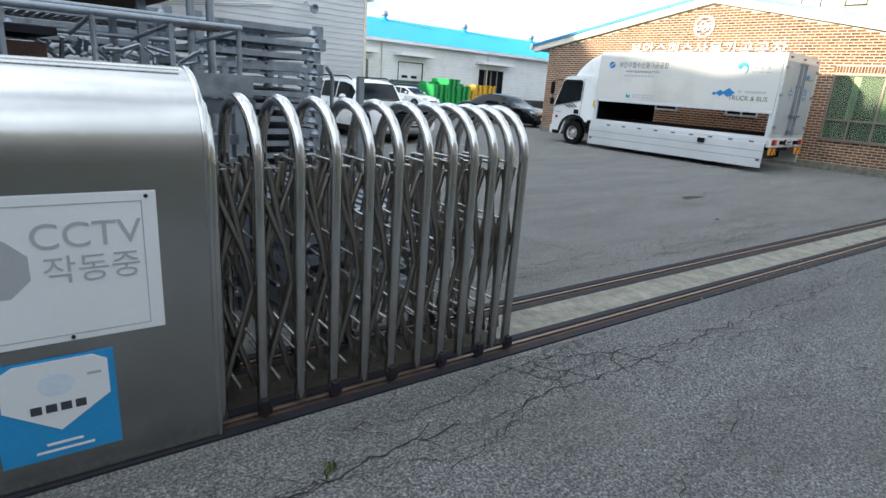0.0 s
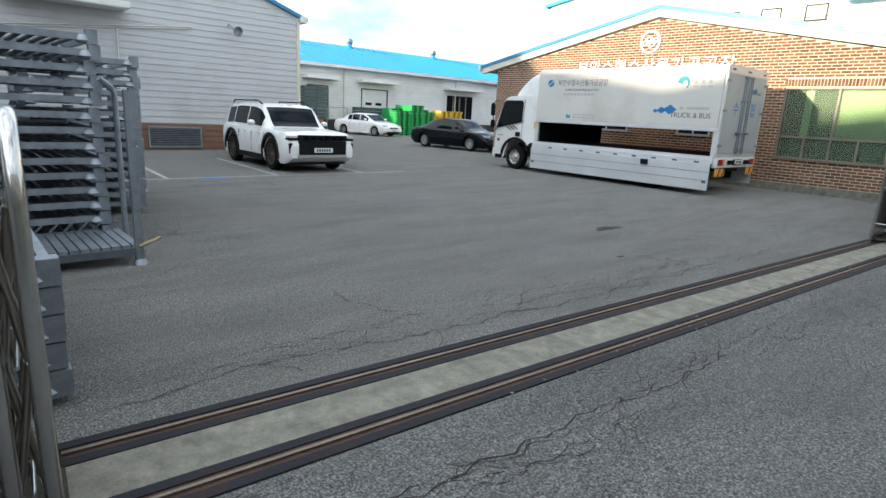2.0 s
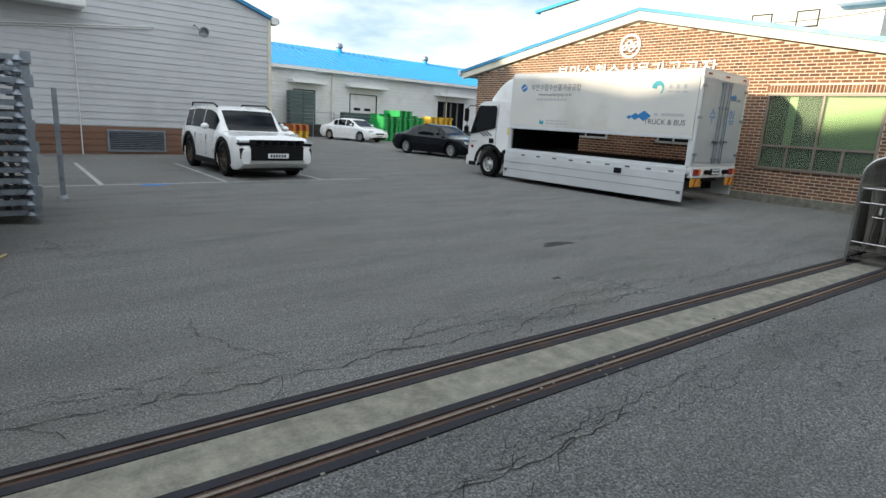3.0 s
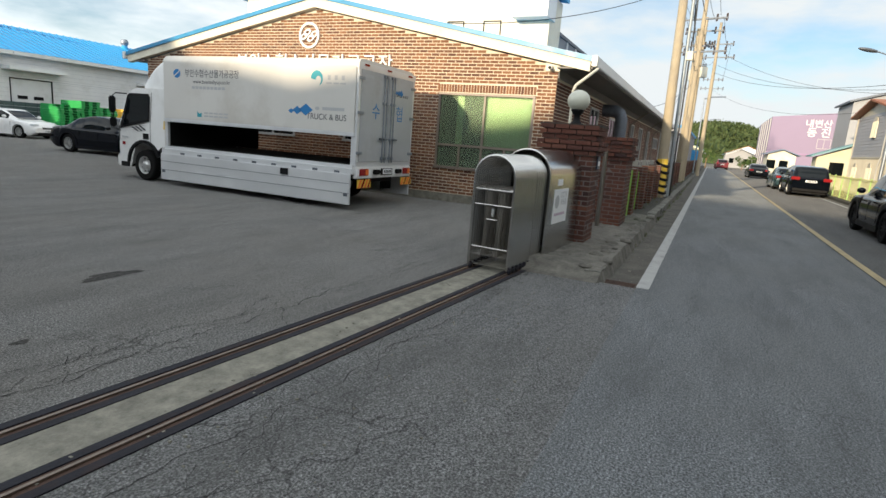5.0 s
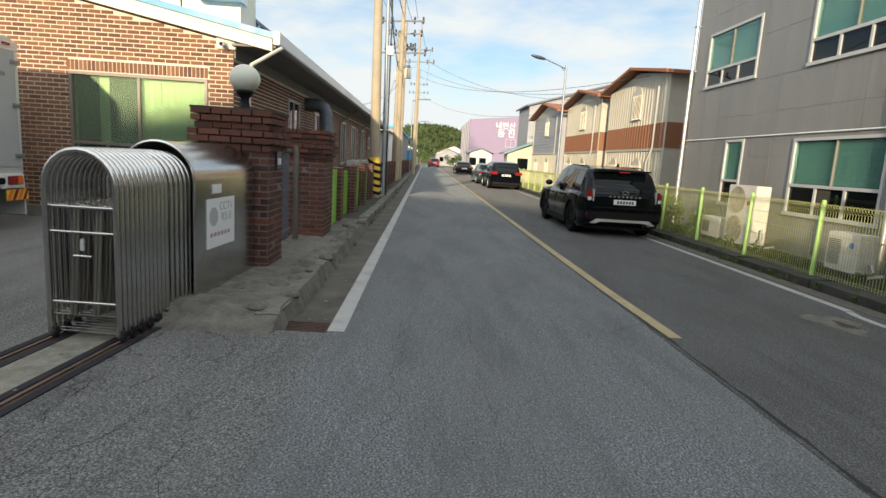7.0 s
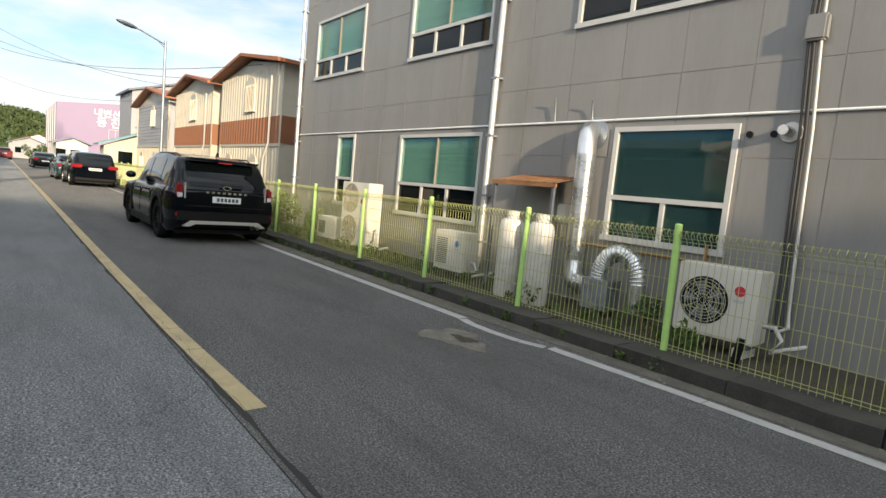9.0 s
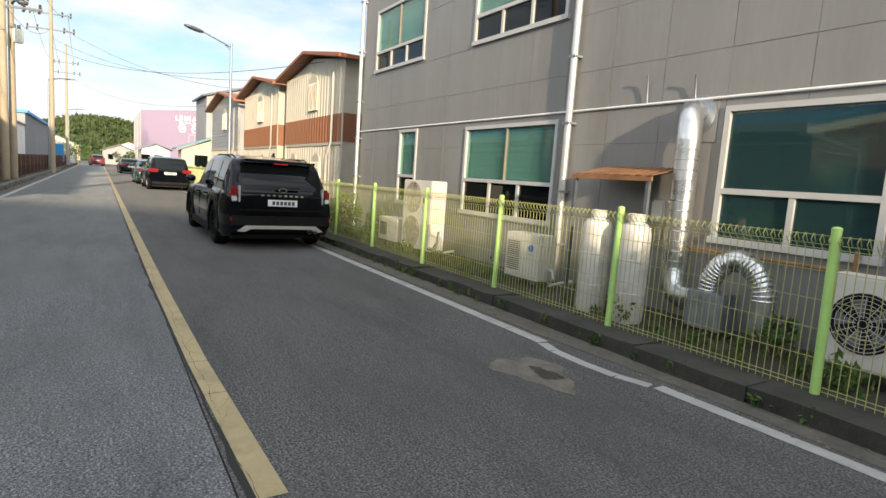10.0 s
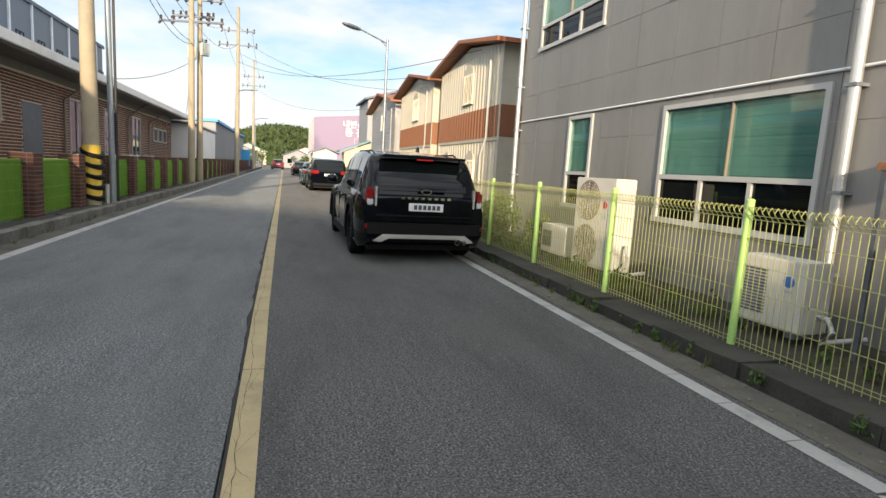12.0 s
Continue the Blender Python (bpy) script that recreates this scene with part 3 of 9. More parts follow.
crack_bm = bmesh.new()
crack(1, -1.0, 1.75, 6.0, 1.55, 0.09, 0.012, 0.05)
crack(2, 0.8, 2.0, 5.2, 1.62, 0.12, 0.008, 0.1)
crack(3, 5.4, 1.6, 11.8, 1.35, 0.08, 0.007, 0.08)
crack(4, 2.4, 3.15, 12.4, 2.55, 0.1, 0.010, 0.07)
crack(5, 3.4, 3.4, 10.0, 2.85, 0.16, 0.007, 0.08)
crack(6, 12.9, 0.5, 9.0, 0.45, 0.12, 0.005, 0.06)
crack(8, 5.0, 5.2, 12.5, 5.9, 0.4, 0.004, 0.06)
crack(9, 3.6, 8.0, 9.0, 11.0, 0.5, 0.004, 0.05)
crack(10, 9.9, -1.4, 17.0, -1.0, 0.1, 0.004, 0.03)
crack(11, 11.0, -0.5, 15.5, -0.7, 0.12, 0.005, 0.02)
crack(12, 13.1, -3.1, 22.0, -3.09, 0.03, 0.003, 0.25)
crack(13, 0.5, 0.9, 4.0, 1.1, 0.2, 0.006, 0.12)
for k in range(26):
    f = k / 25
    x = -1.2 + 13.2 * f
    crack(40 + k, x, 1.98 - 0.055 * x + rng.uniform(-0.45, 0.05), x + rng.uniform(0.5, 1.4), 1.95 - 0.055 * x + rng.uniform(-0.45, 0.05), 0.13, 0.006, 0.2)
for k in range(20):
    x = 2.2 + 0.5 * k
    crack(80 + k, x, 3.2 - 0.056 * x + rng.uniform(0.05, 0.4), x + rng.uniform(0.4, 1.2), 3.2 - 0.056 * x + rng.uniform(0.05, 0.4), 0.12, 0.006, 0.2)
structure(part("road_cracks", crack_bm, CRACK), "dark wandering cracks in the asphalt", "road")


def blotch(name, cx, cy, rx, ry, material, seed, z, label):
    r = random.Random(seed)
    bm = bmesh.new()
    ring = []
    for k in range(40):
        a = 6.28318 * k / 40
        f = 1 + 0.22 * math.sin(3 * a + seed) + 0.1 * math.sin(7 * a) + r.uniform(-0.06, 0.06)
        ring.append(bm.verts.new((cx + rx * f * math.cos(a), cy + ry * f * math.sin(a), z)))
    bm.faces.new(ring)
    return structure(part(name, bm, material), label, "road patch")


PATCH = plain("sandy_cement", (0.135, 0.124, 0.105), 0.95, vary=0.4, scale=6, fine=60, bump=0.7, dirt=(0.1, 0.085, 0.065))
TAR = asphalt("tar_patch", (0.03, 0.03, 0.03), (0.07, 0.068, 0.065), 0.8, 3.0)
blotch("pavement_patch", 9.45, 4.75, 0.3, 0.1, TAR, 3, 0.004, "dark broken asphalt patch in the yard")
blotch("pavement_patch_small", 8.0, 3.6, 0.06, 0.035, TAR, 6, 0.004, "small dark asphalt patch")
blotch("road_patch", 14.05, -5.37, 0.36, 0.25, PATCH, 5, 0.004, "sandy grey concrete patch around a cover")
blotch("road_patch_core", 13.98, -5.42, 0.15, 0.08, SOIL, 8, 0.008, "brown dirt in the middle of the patch")
blotch("pavement_blue_mark", 6.15, 12.35, 0.3, 0.14, PAINT_BLUE, 1, 0.005, "blue painted disc of a parking bay")
for a, b in (((4.1, 12.5), (11.3, 12.45)), ((5.25, 12.5), (5.45, 17.2)), ((7.65, 12.5), (7.8, 17.2)), ((9.98, 12.5), (10.1, 17.2))):
    stripe("pavement_bay_line", [a, b], 0.09, PAINT_WHITE, "worn white parking bay line")

# loose grit on the apron and along the kerbs
grit = []
for k in range(900):
    if k < 500:
        x, y, s = rng.uniform(-0.6, 12.5), 2.0 - rng.random() ** 2 * 1.6, rng.uniform(0.003, 0.011)
        z = 0.003
    elif k < 700:
        x, y, s, z = rng.uniform(13.2, 40), rng.uniform(0.08, 0.5), rng.uniform(0.006, 0.02), -0.07
    else:
        x, y, s, z = rng.uniform(8, 30), rng.uniform(-6.38, -6.1), rng.uniform(0.004, 0.014), 0.006
    grit.append((x, x + s * rng.uniform(1, 2), y, y + s * rng.uniform(1, 2), z, z + s))
tagged(boxes_mesh("grit", grit, CONCRETE, None), "scattered grit and small stones on the asphalt", "gravel", kind="stuff")

# ---- gate rails ----
G = pose(2.13, 2.262, 0, 0, 0, -4.0)
for v, nm in ((0.0, "rail"), (0.535, "rail")):
    rail = thing(nm, "rusty steel gate rail set flush in the ground", "rail", G, "gate rails")
    for a, b in ((-0.105, -0.045), (0.045, 0.105)):
        solid("edge_bar", -5, 12.6, v + a, v + b, -0.03, 0.012, RAIL_DARK, rail)
    solid("track_bar", -5, 12.6, v - 0.044, v + 0.044, -0.03, 0.005, RAIL_RUST, rail)
    solid("track_ridge", -5, 12.6, v - 0.01, v + 0.01, 0.007, 0.018, RAIL_EDGE, rail, "worn shiny ridge")
bm = bmesh.new()
box(bm, -5, 12.6, 0.108, 0.427, -0.02, 0.007)
ob = structure(part("pavement_track_bed", bm, CONCRETE), "pale rough concrete bed between the gate rails", "pavement")
ob.matrix_basis = G


# dark strip over the concrete bed, ending just past the last hoop
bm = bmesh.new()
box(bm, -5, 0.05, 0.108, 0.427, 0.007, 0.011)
ob = structure(part("pavement_track_strip", bm, SOIL), "dark strip on the bed under the folded gate", "pavement")
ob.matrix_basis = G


# ---- folding gates ----
def hoop_mesh(w, h, r=0.029, arc=12, seg=10):
    bm = bmesh.new()
    R = w / 2
    pts = [(0, 0, 0.05), (0, 0, 0.4), (0, 0, h - R)]
    pts += [(0, R - R * math.cos(math.pi * k / arc), h - R + R * math.sin(math.pi * k / arc)) for k in range(1, arc)]
    pts += [(0, w, h - R), (0, w, 0.4), (0, w, 0.05)]
    pipe(bm, pts, r, seg)
    return bm


hoop_proto = {}


def add_hoop(gate, u, h=1.505, r=0.029):
    if h not in hoop_proto:
        ob = part("hoop", hoop_mesh(0.535, h, r), STEEL_TUBE, gate, smooth=60)
        hoop_proto[h] = ob.data
    else:
        ob = new("hoop", hoop_proto[h])
        ob.parent = gate
    ob.matrix_basis = pose(u, 0, 0)
    return ob


def caster(gate, u, v):
    bm = bmesh.new()
    lathe(bm, [(0.006, -0.012), (0.034, -0.012), (0.038, 0), (0.034, 0.012), (0.006, 0.012)], pose(u, v - 0.03, 0.05, 90), 14)
    box(bm, u - 0.02, u + 0.02, v - 0.05, v - 0.02, 0.05, 0.1)
    part("caster", bm, RAIL_DARK, gate, smooth=40)


gate = thing("folding_gate", "extended stainless steel folding gate of arched tubes", "gate", G)
hs = [-2.17, -1.97, -1.77, -1.575, -1.385, -1.205, -1.025, -0.86, -0.68, -0.52, -0.375, -0.235, -0.11, 0.005]
for u in hs:
    add_hoop(gate, u)
for v in (0.06, 0.475):
    for a, b in zip(hs, hs[1:]):
        m = (a + b) / 2
        for p, q in (((a + 0.02, 0.66), (m + 0.035, 1.24)), ((b - 0.02, 0.66), (m - 0.035, 1.22)), ((a + 0.02, 0.66), (b - 0.01, 0.13)), ((b - 0.02, 0.66), (a + 0.01, 0.13)), ((a, 0.7), (b, 1.18)), ((b, 0.7), (a, 1.18))):
            bm = bmesh.new()
            e = 0.014 if p[0] < q[0] else -0.014
            rod(bm, (p[0], v + e, p[1]), (q[0], v + e, q[1]), 0.0155, 8)
            part("scissor_bar", bm, STEEL_DULL, gate, smooth=60)
for a, b in zip(hs, hs[1:]):
    m = (a + b) / 2
    for z in (1.21, 0.66, 0.16):
        bm = bmesh.new()
        rod(bm, (m, 0.03, z), (m, 0.51, z), 0.009, 6)
        part("cross_pin", bm, STEEL_TUBE, gate, smooth=60)
    for z in (0.88, 0.36):
        bm = bmesh.new()
        rod(bm, (a, 0.01, z), (a, 0.52, z), 0.008, 6)
        part("cross_pin", bm, STEEL_TUBE, gate, smooth=60)
for u in hs[1::2]:
    for v in (0.0, 0.535):
        caster(gate, u, v)


def gate_housing(label, u0, u1, closed_end, top):
    h = thing("gate_housing", label, "gate housing", G, "gate housings")
    w0, w1 = -0.085, 0.62
    c, R = (w0 + w1) / 2, (w1 - w0) / 2

    def arch(R2, steps=20):
        return [(c - R2, 0.0), (c - R2, top - R)] + [(c - R2 * math.cos(math.pi * k / steps), top - R + R2 * math.sin(math.pi * k / steps)) for k in range(1, steps)] + [(c + R2, top - R), (c + R2, 0.0)]
    outer, inner = arch(R), arch(R - 0.012)
    bm = bmesh.new()
    rings = [[bm.verts.new((u, p[0], p[1])) for p in line] for u in (u0, u1) for line in (outer, inner)]
    n = len(outer)
    for k in range(n - 1):
        bm.faces.new((rings[0][k], rings[0][k + 1], rings[2][k + 1], rings[2][k]))
        bm.faces.new((rings[1][k + 1], rings[1][k], rings[3][k], rings[3][k + 1]))
        bm.faces.new((rings[0][k + 1], rings[0][k], rings[1][k], rings[1][k + 1]))
        bm.faces.new((rings[2][k], rings[2][k + 1], rings[3][k + 1], rings[3][k]))
    part("shell", bm, STEEL, h, "brushed stainless steel shell with arched top", smooth=35)
    mouth = u1 if closed_end == "left" else u0
    bm = bmesh.new()
    pipe(bm, [(mouth, p[0], p[1]) for p in arch(R - 0.004)], 0.014, 6)
    part("rim", bm, STEEL_TUBE, h, smooth=60)
    bm = bmesh.new()
    back = u0 if closed_end == "left" else u1
    prism(bm, arch(R - 0.014), back - 0.006, back + 0.006, "x")
    part("end_plate", bm, STEEL, h)
    return h


HOUSE_L = gate_housing("stainless steel gate housing with arched top and warning signs", -4.2, -1.8, "left", 1.625)
HOUSE_R = gate_housing("stainless steel gate housing with a paper sign", 11.3, 12.8, "right", 1.555)
for k in range(3):
    bm = bmesh.new()
    pipe(bm, [(-4.19, 0.2675 - 0.12 + 0.05 * k, 1.6 + 0.018 * math.sin(1 + k)), (-1.84, 0.2675 - 0.12 + 0.05 * k, 1.6 + 0.018 * math.sin(1 + k))], 0.006, 5)
    part("seam", bm, STEEL, HOUSE_L, smooth=60)

gate2 = thing("folding_gate", "retracted stainless steel folding gate, hoops packed together", "gate", G)
us = [10.26 + 0.062 * k for k in range(12)] + [11.03 + 0.085 * k for k in range(5)]
for u in us:
    add_hoop(gate2, u, 1.45, 0.023)
for u in us[::2]:
    for v in (0.0, 0.535):
        caster(gate2, u, v)
for k, u in enumerate(us[:12]):
    for z in (0.07, 0.2, 1.02):
        bm = bmesh.new()
        rod(bm, (u + 0.02, 0.02, z), (u + 0.02, 0.515, z), 0.009, 6)
        part("cross_pin", bm, STEEL_TUBE, gate2, smooth=60)
for v in (0.17, 0.2, 0.345, 0.375):
    for k in range(11):
        bm = bmesh.new()
        rod(bm, (10.27 + 0.062 * k, v, 0.2), (10.31 + 0.062 * k, v + (0.05 if k % 2 else -0.03), 1.05), 0.012, 6)
        part("scissor_bar", bm, STEEL_DULL, gate2, smooth=60)
for z, a, b in ((0.84, 0.02, 0.515), (0.66, 0.2, 0.34), (0.3, 0.02, 0.515), (1.03, 0.02, 0.515)):
    bm = bmesh.new()
    rod(bm, (10.27, a, z), (10.27, b, z), 0.011, 8)
    part("front_bar", bm, STEEL_TUBE, gate2, smooth=60)
bm = bmesh.new()
box(bm, 10.24, 10.255, 0.235, 0.275, 0.7, 0.8)
part("latch", bm, FRAME_WHITE, gate2, "white padlock tag on a bar", bevel=0.008)

# signs on the housings, in the gate's own plane (near face)
def sheet(name, u0, u1, z0, z1, material, parent=None, label="", d=0.006, off=-0.0865, at=None):
    bm = bmesh.new()
    box(bm, u0, u1, off - d, off, z0, z1)
    ob = part(name, bm, material, parent, label, bevel=0.002)
    return ob


sign = thing("warning_sign", "white board with grey camera notice on the steel housing", "sign", G @ pose(0.04, 0, 0.108))
sheet("board", -2.67, -2.035, 0.5, 1.06, SIGN_WHITE, sign)
GF = lambda u, z, off=-0.094: Matrix.Translation((u, off, z)) @ pose(0, 0, 0, 90, 0, 0)
letters("CCTV", 0.135, GF(-2.27, 0.905), GREY_PRINT, sign, "lettering", 0.001)
letters("작동중", 0.115, GF(-2.26, 0.775), GREY_PRINT, sign, "lettering", 0.001)
bm = bmesh.new()
prism(bm, [(-2.56 + 0.115 * math.cos(0.3927 + 0.7854 * k), 0.8 + 0.115 * math.sin(0.3927 + 0.7854 * k)) for k in range(8)], -0.0935, -0.0925, "y")
part("emblem", bm, GREY_PRINT, sign, "faded grey octagonal emblem")
for a, b, c, d in ((-2.62, -2.085, 0.525, 0.529), (-2.62, -2.085, 1.02, 1.024), (-2.089, -2.085, 0.525, 1.024)):
    sheet("border_line", a, b, c, d, GREY_PRINT, sign, d=0.001, off=-0.0925)
for u, z in ((-2.07, 1.04), (-2.35, 0.515)):
    bm = bmesh.new()
    ball(bm, (u, -0.094, z), 0.008, 8, 5)
    part("screw", bm, RAIL_DARK, sign)
sticker = thing("security_sticker", "blue sticker with a pale shield and illegible lettering", "sticker", G @ Matrix.Translation((0.419, 0, 0.1)) @ Matrix.Diagonal((1.19, 1, 0.98, 1)))
sheet("backing", -2.52, -2.19, 0.03, 0.46, SIGN_BLUE, sticker)
bm = bmesh.new()
prism(bm, [(-2.5, 0.42), (-2.46, 0.45), (-2.25, 0.45), (-2.21, 0.42), (-2.21, 0.27), (-2.355, 0.15), (-2.5, 0.27)], -0.095, -0.0925, "y")
part("shield", bm, SIGN_WHITE, sticker)
for k in range(4):
    sheet("lettering_bar", -2.43 + 0.04 * k, -2.4 + 0.04 * k, 0.235, 0.27, DARK_PRINT, sticker, d=0.001, off=-0.0955)
for a, b, z in ((-2.4, -2.3, 0.09), (-2.43, -2.27, 0.06), (-2.27, -2.23, 0.365)):
    sheet("lettering_bar", a, b, z, z + 0.012, SIGN_WHITE if z < 0.2 else GREY_PRINT, sticker, d=0.001, off=-0.0955)
bm = bmesh.new()
prism(bm, [(-2.355 + 0.05 * math.cos(0.6283 * k), 0.35 + 0.05 * math.sin(0.6283 * k)) for k in range(10)], -0.0958, -0.095, "y")
part("emblem", bm, plain("pale_emblem", (0.6, 0.66, 0.72), 0.5), sticker)

paper = thing("paper_sign", "white paper camera notice taped to the steel housing", "sign", G)
sheet("board", 11.53, 12.18, 0.53, 1.02, SIGN_WHITE, paper)
letters("CCTV", 0.12, GF(11.97, 0.93), GREY_PRINT, paper, "lettering", 0.001)
letters("작동중", 0.1, GF(11.97, 0.82), GREY_PRINT, paper, "lettering", 0.001)
bm = bmesh.new()
prism(bm, [(11.68 + 0.1 * math.cos(0.3927 + 0.7854 * k), 0.84 + 0.1 * math.sin(0.3927 + 0.7854 * k)) for k in range(8)], -0.0935, -0.0925, "y")
part("emblem", bm, GREY_PRINT, paper, "grey octagonal emblem")
for k in range(6):
    sheet("lettering_bar", 11.6 + 0.08 * k, 11.66 + 0.08 * k, 0.64, 0.68, plain("faded_pink_print", (0.45, 0.3, 0.42), 0.6) if k == 0 else bpy.data.materials["faded_pink_print"], paper, d=0.001, off=-0.0925)
label2 = thing("small_label", "small white paper label on the steel housing", "label", G)
sheet("sheet", 11.66, 11.86, 1.07, 1.16, SIGN_WHITE, label2)


# ---- bricks ----
COURSE, PITCH = 0.079, 0.228


def brick_mesh(lx, ly, lz, material, name="brick"):
    bm = bmesh.new()
    box(bm, -lx / 2, lx / 2, -ly / 2, ly / 2, -lz / 2, lz / 2)
    me = bpy.data.meshes.new(name)
    bm.to_mesh(me)
    bm.free()
    me.materials.append(material)
    return me


def brick_face(a0, a1, z0, z1, holes=(), top=None, joint=0.018):
    """Spans (a, b, z, z') of stretcher bricks over a rectangle, with openings left out."""
    out = []
    nz = int((z1 - z0) / COURSE)
    for j in range(nz):
        z = z0 + j * COURSE
        a = a0 - (PITCH / 2 if j % 2 else 0)
        while a < a1:
            p, q = max(a, a0), min(a + PITCH - joint, a1)
            a += PITCH
            zz = z + COURSE - joint
            spans = [(p, q)]
            for h0, h1, g0, g1 in holes:
                if zz > g0 and z < g1:
                    nxt = []
                    for s, e in spans:
                        if e <= h0 or s >= h1:
                            nxt.append((s, e))
                        else:
                            if s < h0:
                                nxt.append((s, h0))
                            if e > h1:
                                nxt.append((h1, e))
                    spans = nxt
            for s, e in spans:
                if e - s > 0.03 and (top is None or zz < min(top(s), top(e))):
                    out.append((s, e, z, zz))
    return out

# ---- openings ----
def window_unit(parent, plane, face, a0, a1, z0, z1, cols_top, split, cols_low, frame_mat, glass_mat, name="window", bar=0.05, depth=0.06, blind=False, curtain=False):
    """A window in an upright wall. plane: the wall's face; face: 'x-' or 'y+' or 'y-', the side it looks to."""
    win = new(name)
    win.parent = parent
    s = 1 if face == "y+" else -1

    def put(nm, b0, b1, c0, c1, d0, d1, mat):
        bm = bmesh.new()
        if face[0] == "x":
            box(bm, plane + s * d0, plane + s * d1, b0, b1, c0, c1)
        else:
            box(bm, b0, b1, plane + s * d0, plane + s * d1, c0, c1)
        return part(nm, bm, mat, win)

    put("window_frame", a0, a1, z1 - bar, z1, -0.05, depth * 0.5, frame_mat)
    put("window_sill", a0 - 0.02, a1 + 0.02, z0 - 0.01, z0 + bar, -0.05, depth * 0.8, frame_mat)
    put("window_frame", a0, a0 + bar, z0 + bar, z1 - bar, -0.05, depth * 0.5, frame_mat)
    put("window_frame", a1 - bar, a1, z0 + bar, z1 - bar, -0.05, depth * 0.5, frame_mat)
    if split:
        put("transom", a0 + bar, a1 - bar, split - bar / 2, split + bar / 2, -0.05, depth * 0.45, frame_mat)
    zones = [(split + bar / 2 if split else z0 + bar, z1 - bar, cols_top)]
    if split:
        zones.append((z0 + bar, split - bar / 2, cols_low))
    for c0, c1, cols in zones:
        w = (a1 - a0 - 2 * bar) / cols
        for k in range(cols):
            p, q = a0 + bar + k * w, a0 + bar + (k + 1) * w
            upper = c1 > z1 - bar - 0.001
            glass = put("pane", p, q, c0, c1, -0.022, -0.012, glass_mat if upper or not blind else GLASS_DARK)
            if (blind or curtain) and upper:
                glass.visible_shadow = False
            if k:
                put("mullion", p - bar * (0.12 if blind and upper else 0.45), p + bar * (0.12 if blind and upper else 0.45), c0, c1, -0.05, depth * 0.35, FRAME_BROWN if blind and upper else frame_mat)
    if blind:
        lo, k = (split or z0) + 0.05, 0
        while lo + 0.11 * k < z1 - bar - 0.1:
            zz = lo + 0.11 * k
            put("blind_slat", a0 + bar, a1 - bar, zz, zz + 0.103, -0.1 - 0.012 * (k % 2), -0.095 - 0.012 * (k % 2), BLIND)
            k += 1
    if curtain:
        k, b = 0, a0 + bar
        while b < a1 - bar - 0.05:
            f = (b - a0) / (a1 - a0)
            if f < 0.5 or 0.72 < f < 0.8 or f > 0.95:
                put("curtain_fold", b, b + 0.0595, (split or z0) + 0.03, z1 - bar, -0.1 - 0.007 * (k % 2), -0.09 - 0.007 * (k % 2), CURTAIN)
            b, k = b + 0.06, k + 1
    # near-black plate paints the unlit room behind the panes
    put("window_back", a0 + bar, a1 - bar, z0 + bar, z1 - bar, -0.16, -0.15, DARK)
    return win


def rect_minus(rects, hole):
    out = []
    hx0, hx1, hz0, hz1 = hole
    for x0, x1, z0, z1 in rects:
        if hx1 <= x0 or hx0 >= x1 or hz1 <= z0 or hz0 >= z1:
            out.append((x0, x1, z0, z1))
            continue
        if z0 < hz0:
            out.append((x0, x1, z0, hz0))
        if z1 > hz1:
            out.append((x0, x1, hz1, z1))
        m0, m1 = max(z0, hz0), min(z1, hz1)
        if x0 < hx0:
            out.append((x0, hx0, m0, m1))
        if x1 > hx1:
            out.append((hx1, x1, m0, m1))
    return out


# ---- brick works building ----
works = thing("brick_building", "low brick works building with blue-edged gable roof", "building", kind="structure")
GX, GY0, GY1, APEX = 19.1, 2.95, 16.75, 9.85
gable_top = lambda y: 4.84 - 0.204 * abs(y - APEX)
GWIN = [(3.42, 5.95, 0.86, 2.74), (7.8, 8.83, 1.33, 2.6), (10.55, 12.2, 1.33, 2.6)]
SWIN = [(23.3, 24.6, 2.0, 2.85), (26.8, 28.2, 1.9, 2.75), (32.5, 33.8, 1.1, 2.85), (35.9, 37.4, 1.1, 2.85), (39.7, 41.1, 1.1, 2.85), (43.8, 44.7, 1.95, 2.6), (44.9, 45.8, 1.95, 2.6), (46.0, 46.9, 1.95, 2.6)]
SDOOR = (29.3, 30.5, 0.15, 2.45)
bm = bmesh.new()
rects = [(GY0, GY1, 0.0, 3.42)]
for h in GWIN:
    rects = rect_minus(rects, h)
for y0, y1, z0, z1 in rects:
    box(bm, GX + 0.003, GX + 0.25, y0, y1, z0, z1)
prism(bm, [(GY0, 3.42), (GY1, 3.42), (APEX, gable_top(APEX))], GX + 0.003, GX + 0.25, "x")
part("gable_wall_core", bm, MORTAR, works, "pale mortar behind the bricks")
rects = [(19.36, 48.3, 0.0, 3.45)]
for h in SWIN + [SDOOR]:
    rects = rect_minus(rects, h)
bm = bmesh.new()
for x0, x1, z0, z1 in rects:
    box(bm, x0, x1, GY0 + 0.003, GY0 + 0.24, z0, z1)
part("side_wall_core", bm, MORTAR, works)
bm = bmesh.new()
box(bm, 19.36, 48.3, 16.5, GY1, 0, 3.45)
box(bm, 48.1, 48.3, GY0 + 0.24, 16.5, 0, 3.45)
part("rear_wall", bm, CREAM, works)
solid("plinth", GX - 0.035, GX + 0.012, 2.9, GY1, 0.0, 0.21, CONCRETE, works, "painted concrete plinth")
solid("plinth", GX + 0.012, 48.3, GY0 - 0.035, GY0 + 0.012, 0.0, 0.18, CONCRETE, works)
